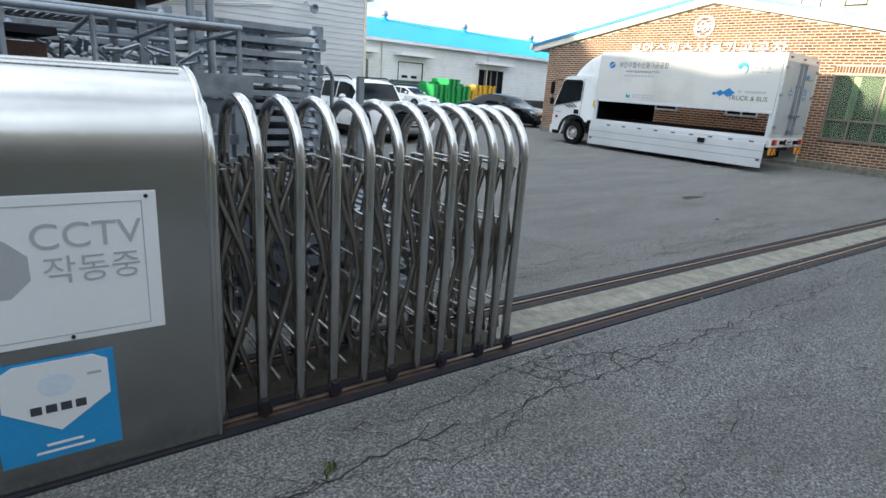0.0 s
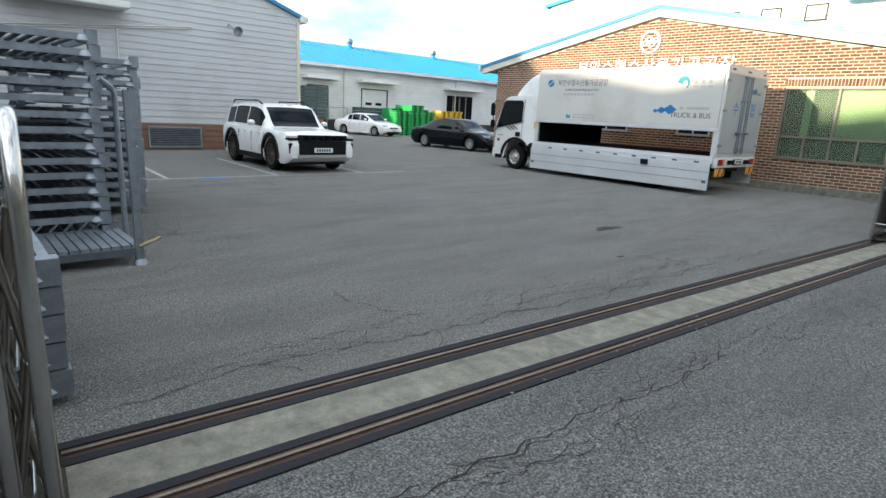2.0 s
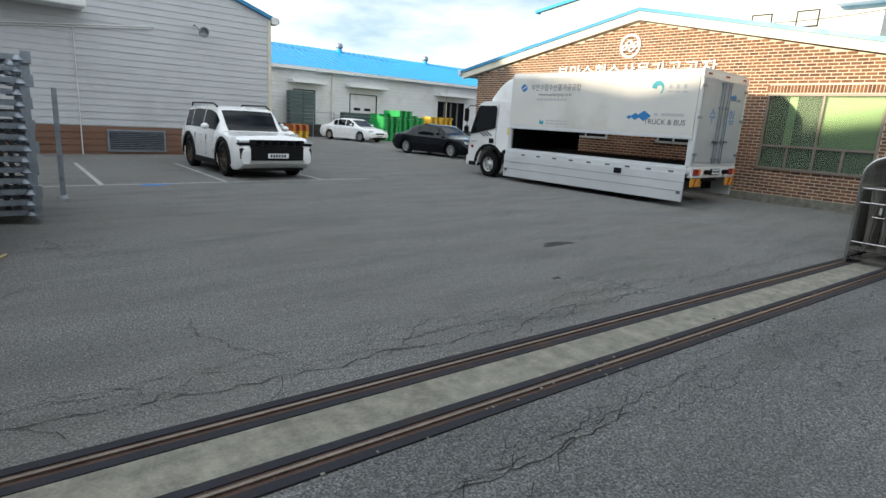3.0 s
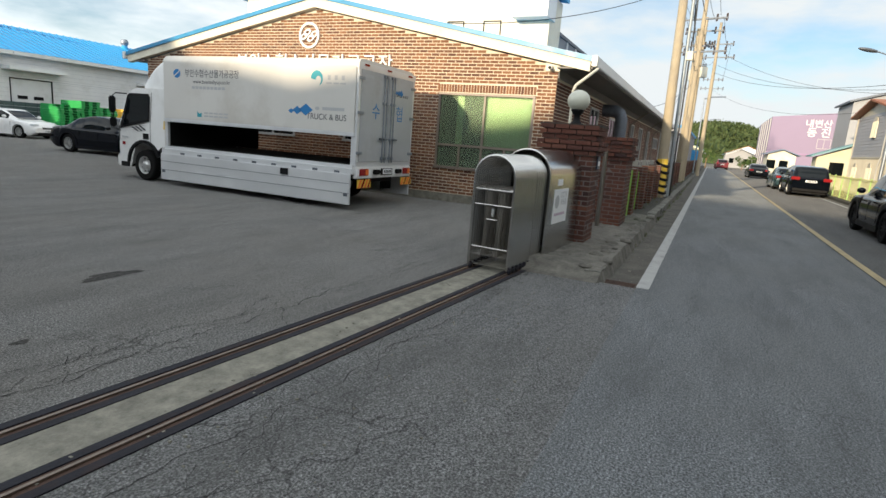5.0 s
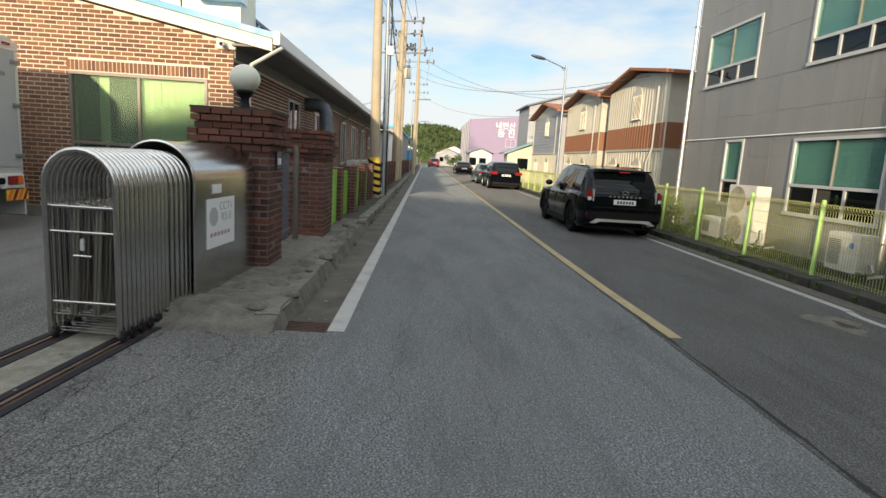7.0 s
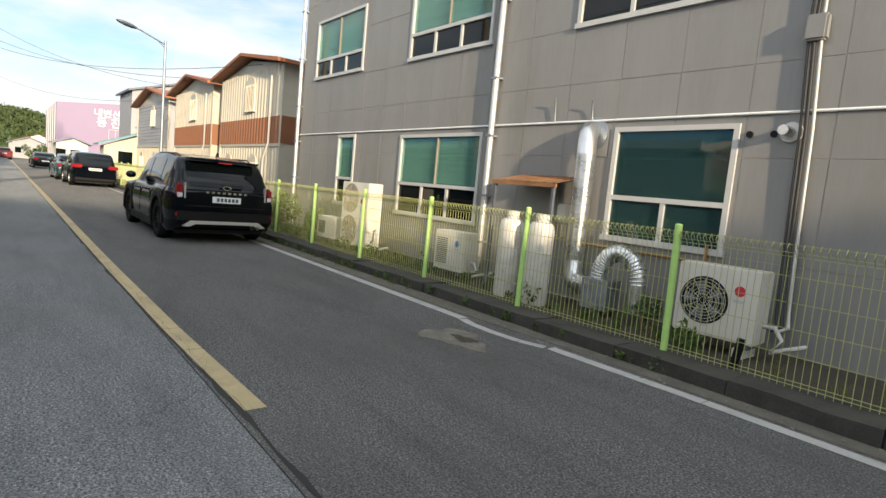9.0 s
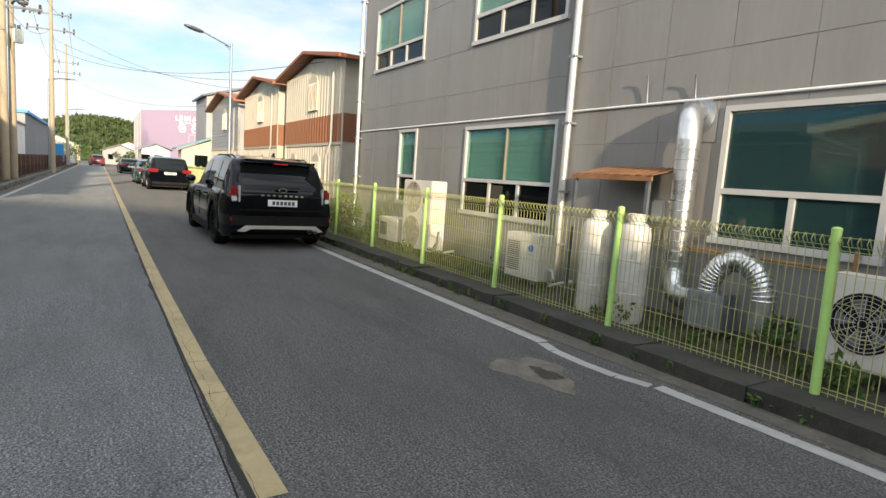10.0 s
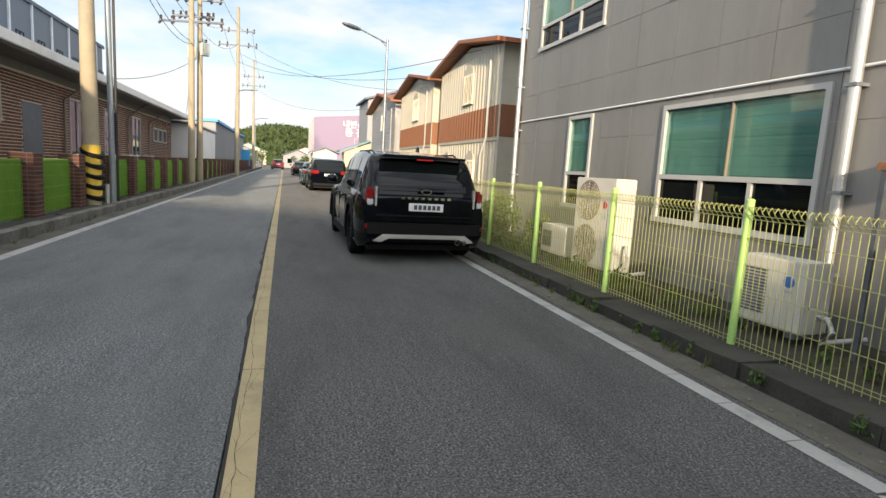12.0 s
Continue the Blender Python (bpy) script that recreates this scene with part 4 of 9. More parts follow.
for h in GWIN:
    if h[0] < 4:
        window_unit(works, GX, "x-", *h[:2], *h[2:], 2, 1.45, 4, FRAME_BROWN, GLASS_GREEN, bar=0.055, curtain=True)
    else:
        window_unit(works, GX, "x-", *h[:2], *h[2:], 2, None, 0, FRAME_WHITE, GLASS_DARK)
for h in SWIN:
    window_unit(works, GY0, "y-", *h[:2], *h[2:], 2 if h[1] - h[0] > 1 else 1, None, 0, FRAME_WHITE, GLASS_DARK)
solid("door", *SDOOR[:2], GY0 - 0.01, GY0 + 0.05, *SDOOR[2:], GALV_DARK, works, "plain grey steel door")
# roof with blue sheet, cream bargeboards, white eaves gutter
bm = bmesh.new()
for s in (-1, 1):
    e = APEX + s * 7.72
    z_e = 5.12 - 0.204 * 7.72
    prism(bm, [(APEX, 5.12), (e, z_e), (e, z_e + 0.05), (APEX, 5.17)], GX - 0.16, 48.6, "x")
part("roof", bm, ROOF_BLUE, works, "blue sheet metal roof")
for s in (-1, 1):
    e = APEX + s * 7.75
    bm = bmesh.new()
    prism(bm, [(APEX, 5.19), (e, 5.19 - 0.204 * 7.75), (e, 5.08 - 0.204 * 7.75), (APEX, 5.08)], GX - 0.21, GX - 0.165, "x")
    part("roof_edge", bm, ROOF_BLUE_TRIM, works)
    bm = bmesh.new()
    prism(bm, [(APEX, 5.075), (e - s * 0.1, 5.075 - 0.204 * 7.65), (e - s * 0.1, 4.86 - 0.204 * 7.65), (APEX, 4.84)], GX - 0.17, GX + 0.02, "x")
    part("bargeboard", bm, CREAM, works, "cream bargeboard")
    bm = bmesh.new()
    a, b = (GY0, APEX - 7.7) if s < 0 else (GY1, APEX + 7.7)
    box(bm, GX - 0.12, 48.5, min(a, b), max(a, b), 3.36, 3.4)
    part("soffit", bm, SOFFIT, works)
    bm = bmesh.new()
    box(bm, GX - 0.26, 48.6, e - 0.06, e + 0.06, 3.4, 3.63)
    part("eaves_gutter", bm, WHITE, works, "white boxed eaves gutter", bevel=0.015)
    yb = GY0 - 0.03 if s < 0 else GY1 + 0.03
    solid("frieze", GX + 0.02, 48.3, min(yb, yb - 0.04 * s), max(yb, yb - 0.04 * s), 3.16, 3.36, SOFFIT, works)
solid("corner_block", GX - 0.05, GX + 0.02, 2.9, 3.25, 3.3, 3.62, CREAM, works, bevel=0.01)
# emblem and channel letters on the gable
emb = thing("wall_emblem", "round white relief emblem on the brick gable", "emblem")
EMY = 10.1
bm = bmesh.new()
lathe(bm, [(0.29, 0), (0.35, 0.0), (0.35, 0.045), (0.29, 0.045), (0.29, 0)], facing_back(GX, EMY, 4.13), 36)
part("ring", bm, LETTER_WHITE, emb, smooth=40)
for k in range(4):
    bm = bmesh.new()
    m = facing_back(GX, EMY + (0.17, 0.06, -0.06, -0.17)[k], 4.13 + (-0.03, 0.075, -0.075, 0.03)[k]) @ pose(0, 0, 0, 0, 0, 28) @ Matrix.Diagonal((1.35, 0.85, 1, 1))
    lathe(bm, [(0.055, 0), (0.095, 0), (0.095, 0.05 - 0.004 * k), (0.055, 0.05 - 0.004 * k), (0.055, 0)], m, 20)
    part("chain_link", bm, LETTER_WHITE, emb, smooth=40)
lets = thing("wall_lettering", "row of raised white letters on the brick gable", "sign")
word = "부안수협수산물가공공장"
for k, ch in enumerate(word):
    letters(ch, 0.52, facing_back(GX - 0.03, 12.55 - k * 0.497, 3.36), LETTER_WHITE, lets, "letter", 0.025)
cam_b = thing("security_camera", "white dome security camera under the eaves", "camera")
bm = bmesh.new()
box(bm, GX - 0.1, GX - 0.005, 3.05, 3.15, 3.32, 3.42)
part("bracket", bm, WHITE, cam_b, bevel=0.01)
bm = bmesh.new()
rod(bm, (GX - 0.22, 3.1, 3.36), (GX - 0.08, 3.1, 3.38), 0.045, 14)
part("body", bm, WHITE, cam_b, smooth=40)
bm = bmesh.new()
ball(bm, (GX - 0.225, 3.1, 3.36), 0.034, 10, 8)
part("lens", bm, BLACK, cam_b, smooth=60)
bm = bmesh.new()
pipe(bm, [(17.6, 2.2, 2.0), (17.6, 2.2, 2.75), (17.63, 2.17, 2.85), (18.9, 2.02, 3.35)], 0.032, 10)
dp = thing("downpipe", "cream plastic downpipe from the eaves gutter", "pipe")
part("pipe", bm, CREAM, dp, smooth=60)
bm = bmesh.new()
pipe(bm, [(17.6, 2.2, 0.0), (17.6, 2.2, 2.05)], 0.036, 10)
part("lower_pipe", bm, CREAM, dp, smooth=60)
for x, z0, bend in ((31.9, 0.2, 0.5), (38.9, 0.2, 0.4), (42.6, 0.2, 0.7)):
    bm = bmesh.new()
    pipe(bm, [(x, GY0 - 0.08, z0), (x, GY0 - 0.08, 2.75), (x + bend, GY0 - 0.35, 3.1), (x + bend, GY0 - 0.75, 3.4)], 0.04, 8)
    d2 = thing("downpipe", "dark brown downpipe on the brick side wall", "pipe", group="side wall downpipes")
    part("pipe", bm, FRAME_BROWN, d2, smooth=60)
vent = thing("exhaust_duct", "dark corroded exhaust duct elbow on the brick wall", "duct")
bm = bmesh.new()
pipe(bm, [(25.4, 2.95, 2.9), (25.4, 2.55, 2.9), (25.4, 2.4, 2.82), (25.4, 2.33, 2.65), (25.4, 2.33, 1.5)], 0.2, 12)
part("elbow", bm, GALV_DARK, vent, smooth=50)
bm = bmesh.new()
rod(bm, (25.4, 2.33, 0.0), (25.4, 2.33, 1.52), 0.2, 12)
part("riser", bm, DUCT, vent, smooth=50)

# ---- tall works hall behind ----
hall = thing("factory_hall", "tall pale factory hall with blue trim behind the brick gable", "building", kind="structure")
bm = bmesh.new()
prism(bm, [(7, 0), (25, 0), (25, 8.6), (16, 9.9), (7, 8.4)], 32, 32.3, "x")
part("front_wall", bm, CREAM, hall)
solid("rear_wall", 32.3, 34.0, 7.0, 25, 0, 8.3, CREAM, hall)
for s_, (a, za, b, zb) in enumerate(((16, 9.9, 25.3, 8.55), (16, 9.9, 6.7, 8.35))):
    bm = bmesh.new()
    prism(bm, [(a, za), (b, zb), (b, zb + 0.16), (a, za + 0.16)], 31.8, 34.1, "x")
    part("roof", bm, ROOF_BLUE, hall)
slate = thing("slate_hall", "tall slate grey clad hall with white downpipes behind the roofs", "building", kind="structure")
solid("walls", 36.5, 60, 9.5, 20, 0, 8.6, SLATE, slate)
solid("roof_edge", 36.3, 60.2, 9.4, 20.2, 8.6, 8.8, GALV_DARK, slate)
for k in range(9):
    solid("downpipe", 37.6 + 2.6 * k, 37.75 + 2.6 * k, 9.42, 9.498, 3.5, 8.6, WHITE, slate)
    window_unit(slate, 9.495, "y-", 38.4 + 2.6 * k, 39.3 + 2.6 * k, 6.1, 7.0, 2, None, 0, BLACK, GLASS_DARK)
for y0 in (9.3, 11.2, 13.1, 15.0):
    window_unit(hall, 31.995, "x-", y0, y0 + 0.9, 6.5, 7.2, 1, None, 0, BLACK, GLASS_DARK)
board = thing("roof_sign", "white roof sign block with blue lettering", "sign")
solid("block", 31.2, 32.6, 6.9, 8.6, 7.2, 9.6, WHITE, board)
letters("수협", 0.7, facing_back(31.19, 7.75, 8.6), BLUE_PRINT, board, "lettering", 0.004)

# ---- white gabled shed on the yard ----
shed = thing("white_shed", "white sided shed with brown skirting and blue roof edge", "building", kind="structure")
WY = 20.05
shed_top = lambda x: 4.72 + 0.35 * (11.98 - x) if x > 1 else 8.56 - 0.35 * (1 - x)
bm = bmesh.new()
prism(bm, [(-10, -0.15), (11.98, -0.15), (11.98, 4.72), (1, 8.56), (-10, 4.72)], WY + 0.03, WY + 0.25, "y")
box(bm, 11.75, 11.98, WY + 0.25, 36, -0.15, 4.72)
part("wall_core", bm, SIDING, shed)
bm = bmesh.new()
z = 0.87
while z < 8.3:
    xl = -9.9
    xr = 11.98 if z + 0.2 < 4.72 else 11.98 - (z + 0.2 - 4.72) / 0.35
    bm = bmesh.new()
    prism(bm, [(WY + 0.028, z), (WY + 0.004, z), (WY + 0.022, z + 0.196), (WY + 0.028, z + 0.196)], xl, xr, "x")
    z += 0.2
    part("siding_board", bm, SIDING, shed)
for k in range(5):
    z = -0.1 + k * 0.19
    bm = bmesh.new()
    prism(bm, [(WY + 0.029, z), (WY - 0.006, z), (WY + 0.012, z + 0.185), (WY + 0.029, z + 0.185)], -9.9, 11.98, "x")
    part("skirting_board", bm, SIDING_BROWN, shed, "brown lapped skirting")
solid("corner_trim", 11.9, 12.02, WY - 0.015, WY + 0.1, -0.1, 4.7, CREAM, shed)
bm = bmesh.new()
prism(bm, [(1, 8.56), (12.3, 4.61), (12.3, 4.73), (1, 8.68)], WY - 0.1, 36.2, "y")
prism(bm, [(1, 8.56), (-10.3, 4.61), (-10.3, 4.73), (1, 8.68)], WY - 0.1, 36.2, "y")
part("roof", bm, ROOF_BLUE_TRIM, shed, "blue roof edge")
solid("gutter_end", 12.0, 12.25, WY - 0.16, WY + 0.3, 4.55, 4.78, WHITE, shed, bevel=0.02)
for x0 in (6.72, 11.2):
    v = new("wall_vent")
    v.parent = shed
    x1 = min(x0 + 1.66, 11.9)
    for a, b, c, d in ((x0, x1, 0.71, 0.76), (x0, x1, 0.08, 0.13), (x0, x0 + 0.05, 0.13, 0.71), (x1 - 0.05, x1, 0.13, 0.71)):
        solid("vent_frame", a, b, WY - 0.05, WY + 0.005, c, d, GALV, v)
    solid("vent_back", x0 + 0.05, x1 - 0.05, WY - 0.01, WY - 0.008, 0.13, 0.71, DARK, v)
    for k in range(10):
        bm = bmesh.new()
        box(bm, x0 + 0.05, x1 - 0.05, -0.03, 0.03, -0.005, 0.005, Matrix.Translation((0, WY - 0.028, 0.16 + k * 0.058)) @ pose(0, 0, 0, 35))
        part("slat", bm, GALV, v)
for pts in ([(3.0, WY - 0.03, 3.3), (8.15, WY - 0.03, 3.86)], [(3.0, WY - 0.03, 3.36), (8.2, WY - 0.03, 3.92)], [(6.05, WY - 0.03, 0.0), (6.05, WY - 0.03, 3.6)]):
    bm = bmesh.new()
    pipe(bm, pts, 0.018, 6)
    part("conduit", bm, WHITE, shed, smooth=60)
solid("canopy", 3.2, 6.3, WY - 0.9, WY + 0.01, 4.1, 4.28, WHITE, shed, "white sheet canopy", bevel=0.02)
fl = thing("wall_floodlight", "round grey floodlight fixed to the white siding", "lamp")
bm = bmesh.new()
lathe(bm, [(0.0, -0.02), (0.08, -0.02), (0.16, 0.1), (0.17, 0.16), (0.15, 0.16), (0.1, 0.08), (0.0, 0.06)], Matrix.Translation((9.55, WY - 0.3, 3.95)) @ pose(0, 0, 0, 100, 0, 15), 20)
part("reflector", bm, GALV, fl, smooth=40)
bm = bmesh.new()
pipe(bm, [(9.4, WY, 4.12), (9.4, WY - 0.15, 4.15), (9.5, WY - 0.28, 4.0)], 0.02, 6)
part("bracket", bm, GALV, fl, smooth=60)

# ---- long cold store across the yard ----
store = thing("cold_store", "long white cold store with bright blue metal roof", "building", kind="structure")
FY = 37.8
DOORS = [(25.95, 28.4, 0.85, 3.22), (16.6, 18.55, 0.85, 3.2), (21.4, 23.1, 0.85, 3.2), (34.6, 37.6, 0.85, 3.2)]
rects = [(-10, 62, -0.1, 4.66)]
for d in DOORS:
    rects = rect_minus(rects, d)
bm = bmesh.new()
for x0, x1, z0, z1 in rects:
    box(bm, x0, x1, FY + 0.02, FY + 0.3, z0, z1)
part("wall_core", bm, SIDING, store)
bm = bmesh.new()
z = 0.85
while z < 4.6:
    segs = [(-10, 62, z, z + 0.24)]
    for d in DOORS:
        segs = rect_minus(segs, d)
    for x0, x1, c0, c1 in segs:
        if c1 - c0 > 0.05:
            prism(bm, [(FY + 0.019, c0), (FY - 0.006, c0), (FY + 0.012, c1 - 0.004), (FY + 0.019, c1 - 0.004)], x0, x1, "x")
    z += 0.25
part("siding_boards", bm, WHITE, store, "white lapped siding")
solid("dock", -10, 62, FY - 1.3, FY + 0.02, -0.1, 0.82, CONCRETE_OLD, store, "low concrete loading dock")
for x0, x1, z0, z1 in DOORS:
    dr = new("dock_door")
    dr.parent = store
    solid("door_panel", x0 + 0.06, x1 - 0.06, FY + 0.05, FY + 0.1, z0, z1 - 0.06, GLASS_DARK if x0 > 30 else WHITE, dr)
    if x0 > 30:
        for xm in (x0 + 0.75, x0 + 1.5, x0 + 2.25):
            solid("door_post", xm - 0.06, xm + 0.06, FY + 0.0, FY + 0.052, z0, z1 - 0.06, FRAME_BROWN, dr)
    solid("door_frame", x0, x1, FY - 0.02, FY + 0.05, z1 - 0.06, z1, BLACK, dr)
    solid("door_frame", x0, x0 + 0.06, FY - 0.02, FY + 0.05, z0, z1 - 0.06, BLACK, dr)
    solid("door_frame", x1 - 0.06, x1, FY - 0.02, FY + 0.05, z0, z1 - 0.06, BLACK, dr)
    n = 2 if x1 - x0 > 1.9 else 1
    for k in range(0 if x0 > 30 else n):
        c = x0 + (x1 - x0) * (k + 1) / (n + 1) - (0.12 if n == 2 else 0.3) + 0.1 * k
        solid("door_light", c - 0.28, c + 0.28, FY + 0.03, FY + 0.051, 2.0, 2.2, BLACK, dr)
    solid("door_canopy", x0 - 0.4, x1 + 0.5, FY - 0.9, FY - 0.01, z1 + 0.42, z1 + 0.62, WHITE, dr, bevel=0.02)
bm = bmesh.new()
prism(bm, [(FY - 0.5, 4.62), (44, 6.75), (50.5, 4.62), (50.5, 4.74), (44, 6.87), (FY - 0.5, 4.74)], -10.5, 62.5, "x")
part("roof", bm, ROOF_BLUE, store, "bright blue ribbed metal roof")
slope = (6.87 - 4.74) / (44 - FY + 0.5)
bm = bmesh.new()
for k in range(150):
    x = -10.3 + k * 0.486
    prism(bm, [(FY - 0.5, 4.742), (44, 6.872), (44, 6.912), (FY - 0.5, 4.782)], x, x + 0.05, "x")
part("roof_ribs", bm, ROOF_BLUE, store)
bm = bmesh.new()
for k in range(24):
    box(bm, -10.5 + 3.04 * k, -10.5 + 3.04 * k + 3.0, FY - 0.62, FY - 0.45, 4.5, 4.72)
part("eaves_flashing", bm, WHITE, store, "white lapped eaves flashing")
for x in (24.4, 35.5, 46.0):
    bm = bmesh.new()
    pipe(bm, [(x, FY - 0.06, 0.8), (x, FY - 0.06, 4.5)], 0.05, 6)
    part("downpipe", bm, CREAM, store, smooth=60)
for x in (20.3, 28.3, 37.5, 47.0):
    tv = thing("roof_ventilator", "turbine roof ventilator on a blue hood", "ventilator", group="roof ventilators")
    bm = bmesh.new()
    rod(bm, (x, 43.5, 6.4), (x, 43.5, 6.95), 0.42, 12, 0.2)
    part("hood", bm, ROOF_BLUE, tv, smooth=40)
    bm = bmesh.new()
    lathe(bm, [(0.0, 0.5), (0.2, 0.46), (0.3, 0.3), (0.28, 0.1), (0.2, 0.02), (0.2, 0)], pose(x, 43.5, 6.95), 14)
    part("turbine", bm, GALV, tv, smooth=40)

# ---- grey panel building across the road ----
grey = thing("grey_panel_building", "two-storey grey metal panel building with teal windows", "building", kind="structure")
PY = -8.2
PWIN = [(13.0, 14.57, 0.95, 2.39), (17.12, 19.55, 0.85, 2.39), (21.38, 22.2, 0.85, 2.44), (21.3, 23.68, 3.83, 5.25), (17.13, 19.5, 3.8, 5.2), (12.9, 15.4, 3.76, 5.2), (8.4, 10.8, 3.8, 5.2), (8.6, 11.0, 0.85, 2.43), (4.2, 6.6, 3.8, 5.2), (4.4, 6.6, 0.85, 2.43)]
rects = [(-6.0, 24.42, 0.0, 7.4)]
for w in PWIN:
    rects = rect_minus(rects, w)
bm = bmesh.new()
for x0, x1, z0, z1 in rects:
    box(bm, x0, x1, PY - 0.3, PY - 0.006, z0, z1)
box(bm, 24.2, 24.42, -19, PY - 0.3, 0, 7.4)
box(bm, -6, -5.8, -19, PY - 0.3, 0, 7.4)
box(bm, -6, 24.42, -19.2, -19, 0, 7.4)
part("wall_core", bm, PANEL_JOINT, grey)
solid("roof", -6.1, 24.5, -19.2, PY + 0.03, 7.4, 7.55, GALV_DARK, grey)
zs = [0.02, 0.95, 2.02, 2.5, 3.0, 3.76, 4.75, 5.7, 6.6, 7.38]
k0 = 12.95 - 0.82 * 23
for j, (z0, z1) in enumerate(zip(zs, zs[1:])):
    for k in range(38):
        cell = [(max(-6, k0 + 0.82 * k) + 0.005, min(24.42, k0 + 0.82 * (k + 1)) - 0.005, z0 + 0.005, z1 - 0.005)]
        if cell[0][1] - cell[0][0] < 0.05:
            continue
        for w in PWIN:
            cell = rect_minus(cell, w)
        for x0, x1, c0, c1 in cell:
            if x1 - x0 > 0.02 and c1 - c0 > 0.02:
                solid("panel", x0, x1, PY - 0.019, PY + rng.uniform(-0.0015, 0.0015), c0, c1, PANEL, grey)
for n, w in enumerate(PWIN):
    narrow = w[1] - w[0] < 1.2
    up = w[2] > 3
    split = (4.28 if up else 1.45) if not n == 0 else 1.5
    window_unit(grey, PY, "y+", *w, 1 if narrow else 2 if n else 1, split, 1 if narrow else (2 if n == 0 else 3), FRAME_WHITE, GLASS_TEAL if n else GLASS_DEEP, bar=0.06, blind=n > 0)
bm = bmesh.new()
rod(bm, (-6, PY + 0.02, 2.485), (24.45, PY + 0.02, 2.485), 0.016, 6)
part("flashing_pipe", bm, WHITE, grey, smooth=60)
for x in (16.85, 24.4, 8.0):
    bm = bmesh.new()
    rod(bm, (x, PY + 0.09, 0.1), (x, PY + 0.09, 7.3), 0.05, 12)
    dpp = part("downpipe", bm, SILVER, grey, smooth=60)
    for z in (0.6, 1.35, 2.3, 3.2, 4.4, 5.6):
        solid("clip", x - 0.065, x + 0.065, PY, PY + 0.15, z, z + 0.03, GALV, dpp)

# ---- brick gate pillars and boundary wall ----
BR_LONG = brick_mesh(PITCH - 0.016, 0.1, COURSE - 0.017, BRICK_RED)
BR_HALF = brick_mesh(PITCH / 2 - 0.016, 0.1, COURSE - 0.017, BRICK_RED)


def brick_pillar(x0, x1, y0, y1, top, label, seed):
    """A square pillar of stretcher bricks with a stepped cap."""
    r = random.Random(seed)
    p = thing("brick_pillar", label, "pillar", group="gate pillars")
    solid("mortar_core", x0 + 0.005, x1 - 0.005, y0 + 0.005, y1 - 0.005, 0.0, top - 0.02, MORTAR_DARK, p)
    nz = int(top / COURSE)
    for j in range(nz):
        z = j * COURSE + COURSE / 2
        left = nz - j
        e = 0.05 if left in (1, 2) else 0.08 if left in (4, 5) else 0.04 if left == 6 else 0.02 if left == 3 else 0.0
        e = e + r.uniform(-0.003, 0.003)
        for side in range(4):
            a0, a1 = ((y0, y1), (x0, x1), (y0, y1), (x0, x1))[side]
            a0, a1 = a0 - e, a1 + e
            n = max(1, round((a1 - a0) / PITCH))
            w = (a1 - a0) / n
            off = (0.5 if (j + side) % 2 else 0.0)
            cuts = sorted({a0, a1, *[a0 + (k + off) * w for k in range(n + 1) if a0 < a0 + (k + off) * w < a1]})
            for s, t in zip(cuts, cuts[1:]):
                c = (s + t) / 2
                ob = new("brick", BR_LONG if t - s > 0.16 else BR_HALF)
                ob.parent = p
                base = (PITCH if t - s > 0.16 else PITCH / 2) - 0.014
                sc = (t - s - 0.016) / base
                d = 0.05 + r.uniform(-0.003, 0.003)
                if side == 0:
                    m = Matrix.Translation((x0 - e + d, c, z)) @ pose(0, 0, 0, 0, 0, 90)
                elif side == 1:
                    m = Matrix.Translation((c, y0 - e + d, z))
                elif side == 2:
                    m = Matrix.Translation((x1 + e - d, c, z)) @ pose(0, 0, 0, 0, 0, 90)
                else:
                    m = Matrix.Translation((c, y1 + e - d, z))
                ob.matrix_basis = m @ pose(0, 0, 0, r.uniform(-0.6, 0.6), 0, r.uniform(-0.5, 0.5)) @ Matrix.Diagonal((sc, 1, 1, 1))
    return p


brick_pillar(14.93, 15.6, 1.14, 1.98, 1.98, "dark red brick gate pillar with stepped cap and globe lamp", 1)
brick_pillar(17.74, 18.62, 0.98, 1.7, 1.9, "dark red brick gate pillar with stepped cap", 2)
solid("cap", 14.88, 15.65, 1.08, 2.04, 1.955, 1.985, CONCRETE_OLD, None)
tagged(bpy.data.objects["cap"], "thin cement cap on the brick pillar", "cap")
gl = thing("globe_lamp", "frosted globe lamp on a black base on the pillar", "lamp")
bm = bmesh.new()
ball(bm, (15.5, 1.6, 2.385), 0.185, 24, 16, 0.93)
part("globe", bm, GLOBE, gl, smooth=80)
bm = bmesh.new()
lathe(bm, [(0.0, 2.0), (0.1, 2.01), (0.06, 2.06), (0.05, 2.14), (0.09, 2.19), (0.11, 2.22), (0.1, 2.25), (0, 2.25)], pose(15.5, 1.6, 0), 16)
part("base", bm, BLACK, gl, smooth=50)
plate = thing("house_number_plate", "small dark house plate with pale bars on brick", "plate")
bm = bmesh.new()
prism(bm, [(15.22, 1.3), (15.42, 1.3), (15.42, 1.5), (15.32, 1.58), (15.22, 1.5)], 1.115, 1.132, "y")
part("plate", bm, plain("dark_blue_enamel", (0.02, 0.04, 0.08), 0.4), plate)
for a in (15.25, 15.31, 15.36):
    solid("number_bar", a, a + 0.04, 1.11, 1.114, 1.35, 1.43, SIGN_WHITE, plate)
gp = thing("steel_side_gate", "narrow steel side gate between the brick pillars", "gate")
bm = bmesh.new()
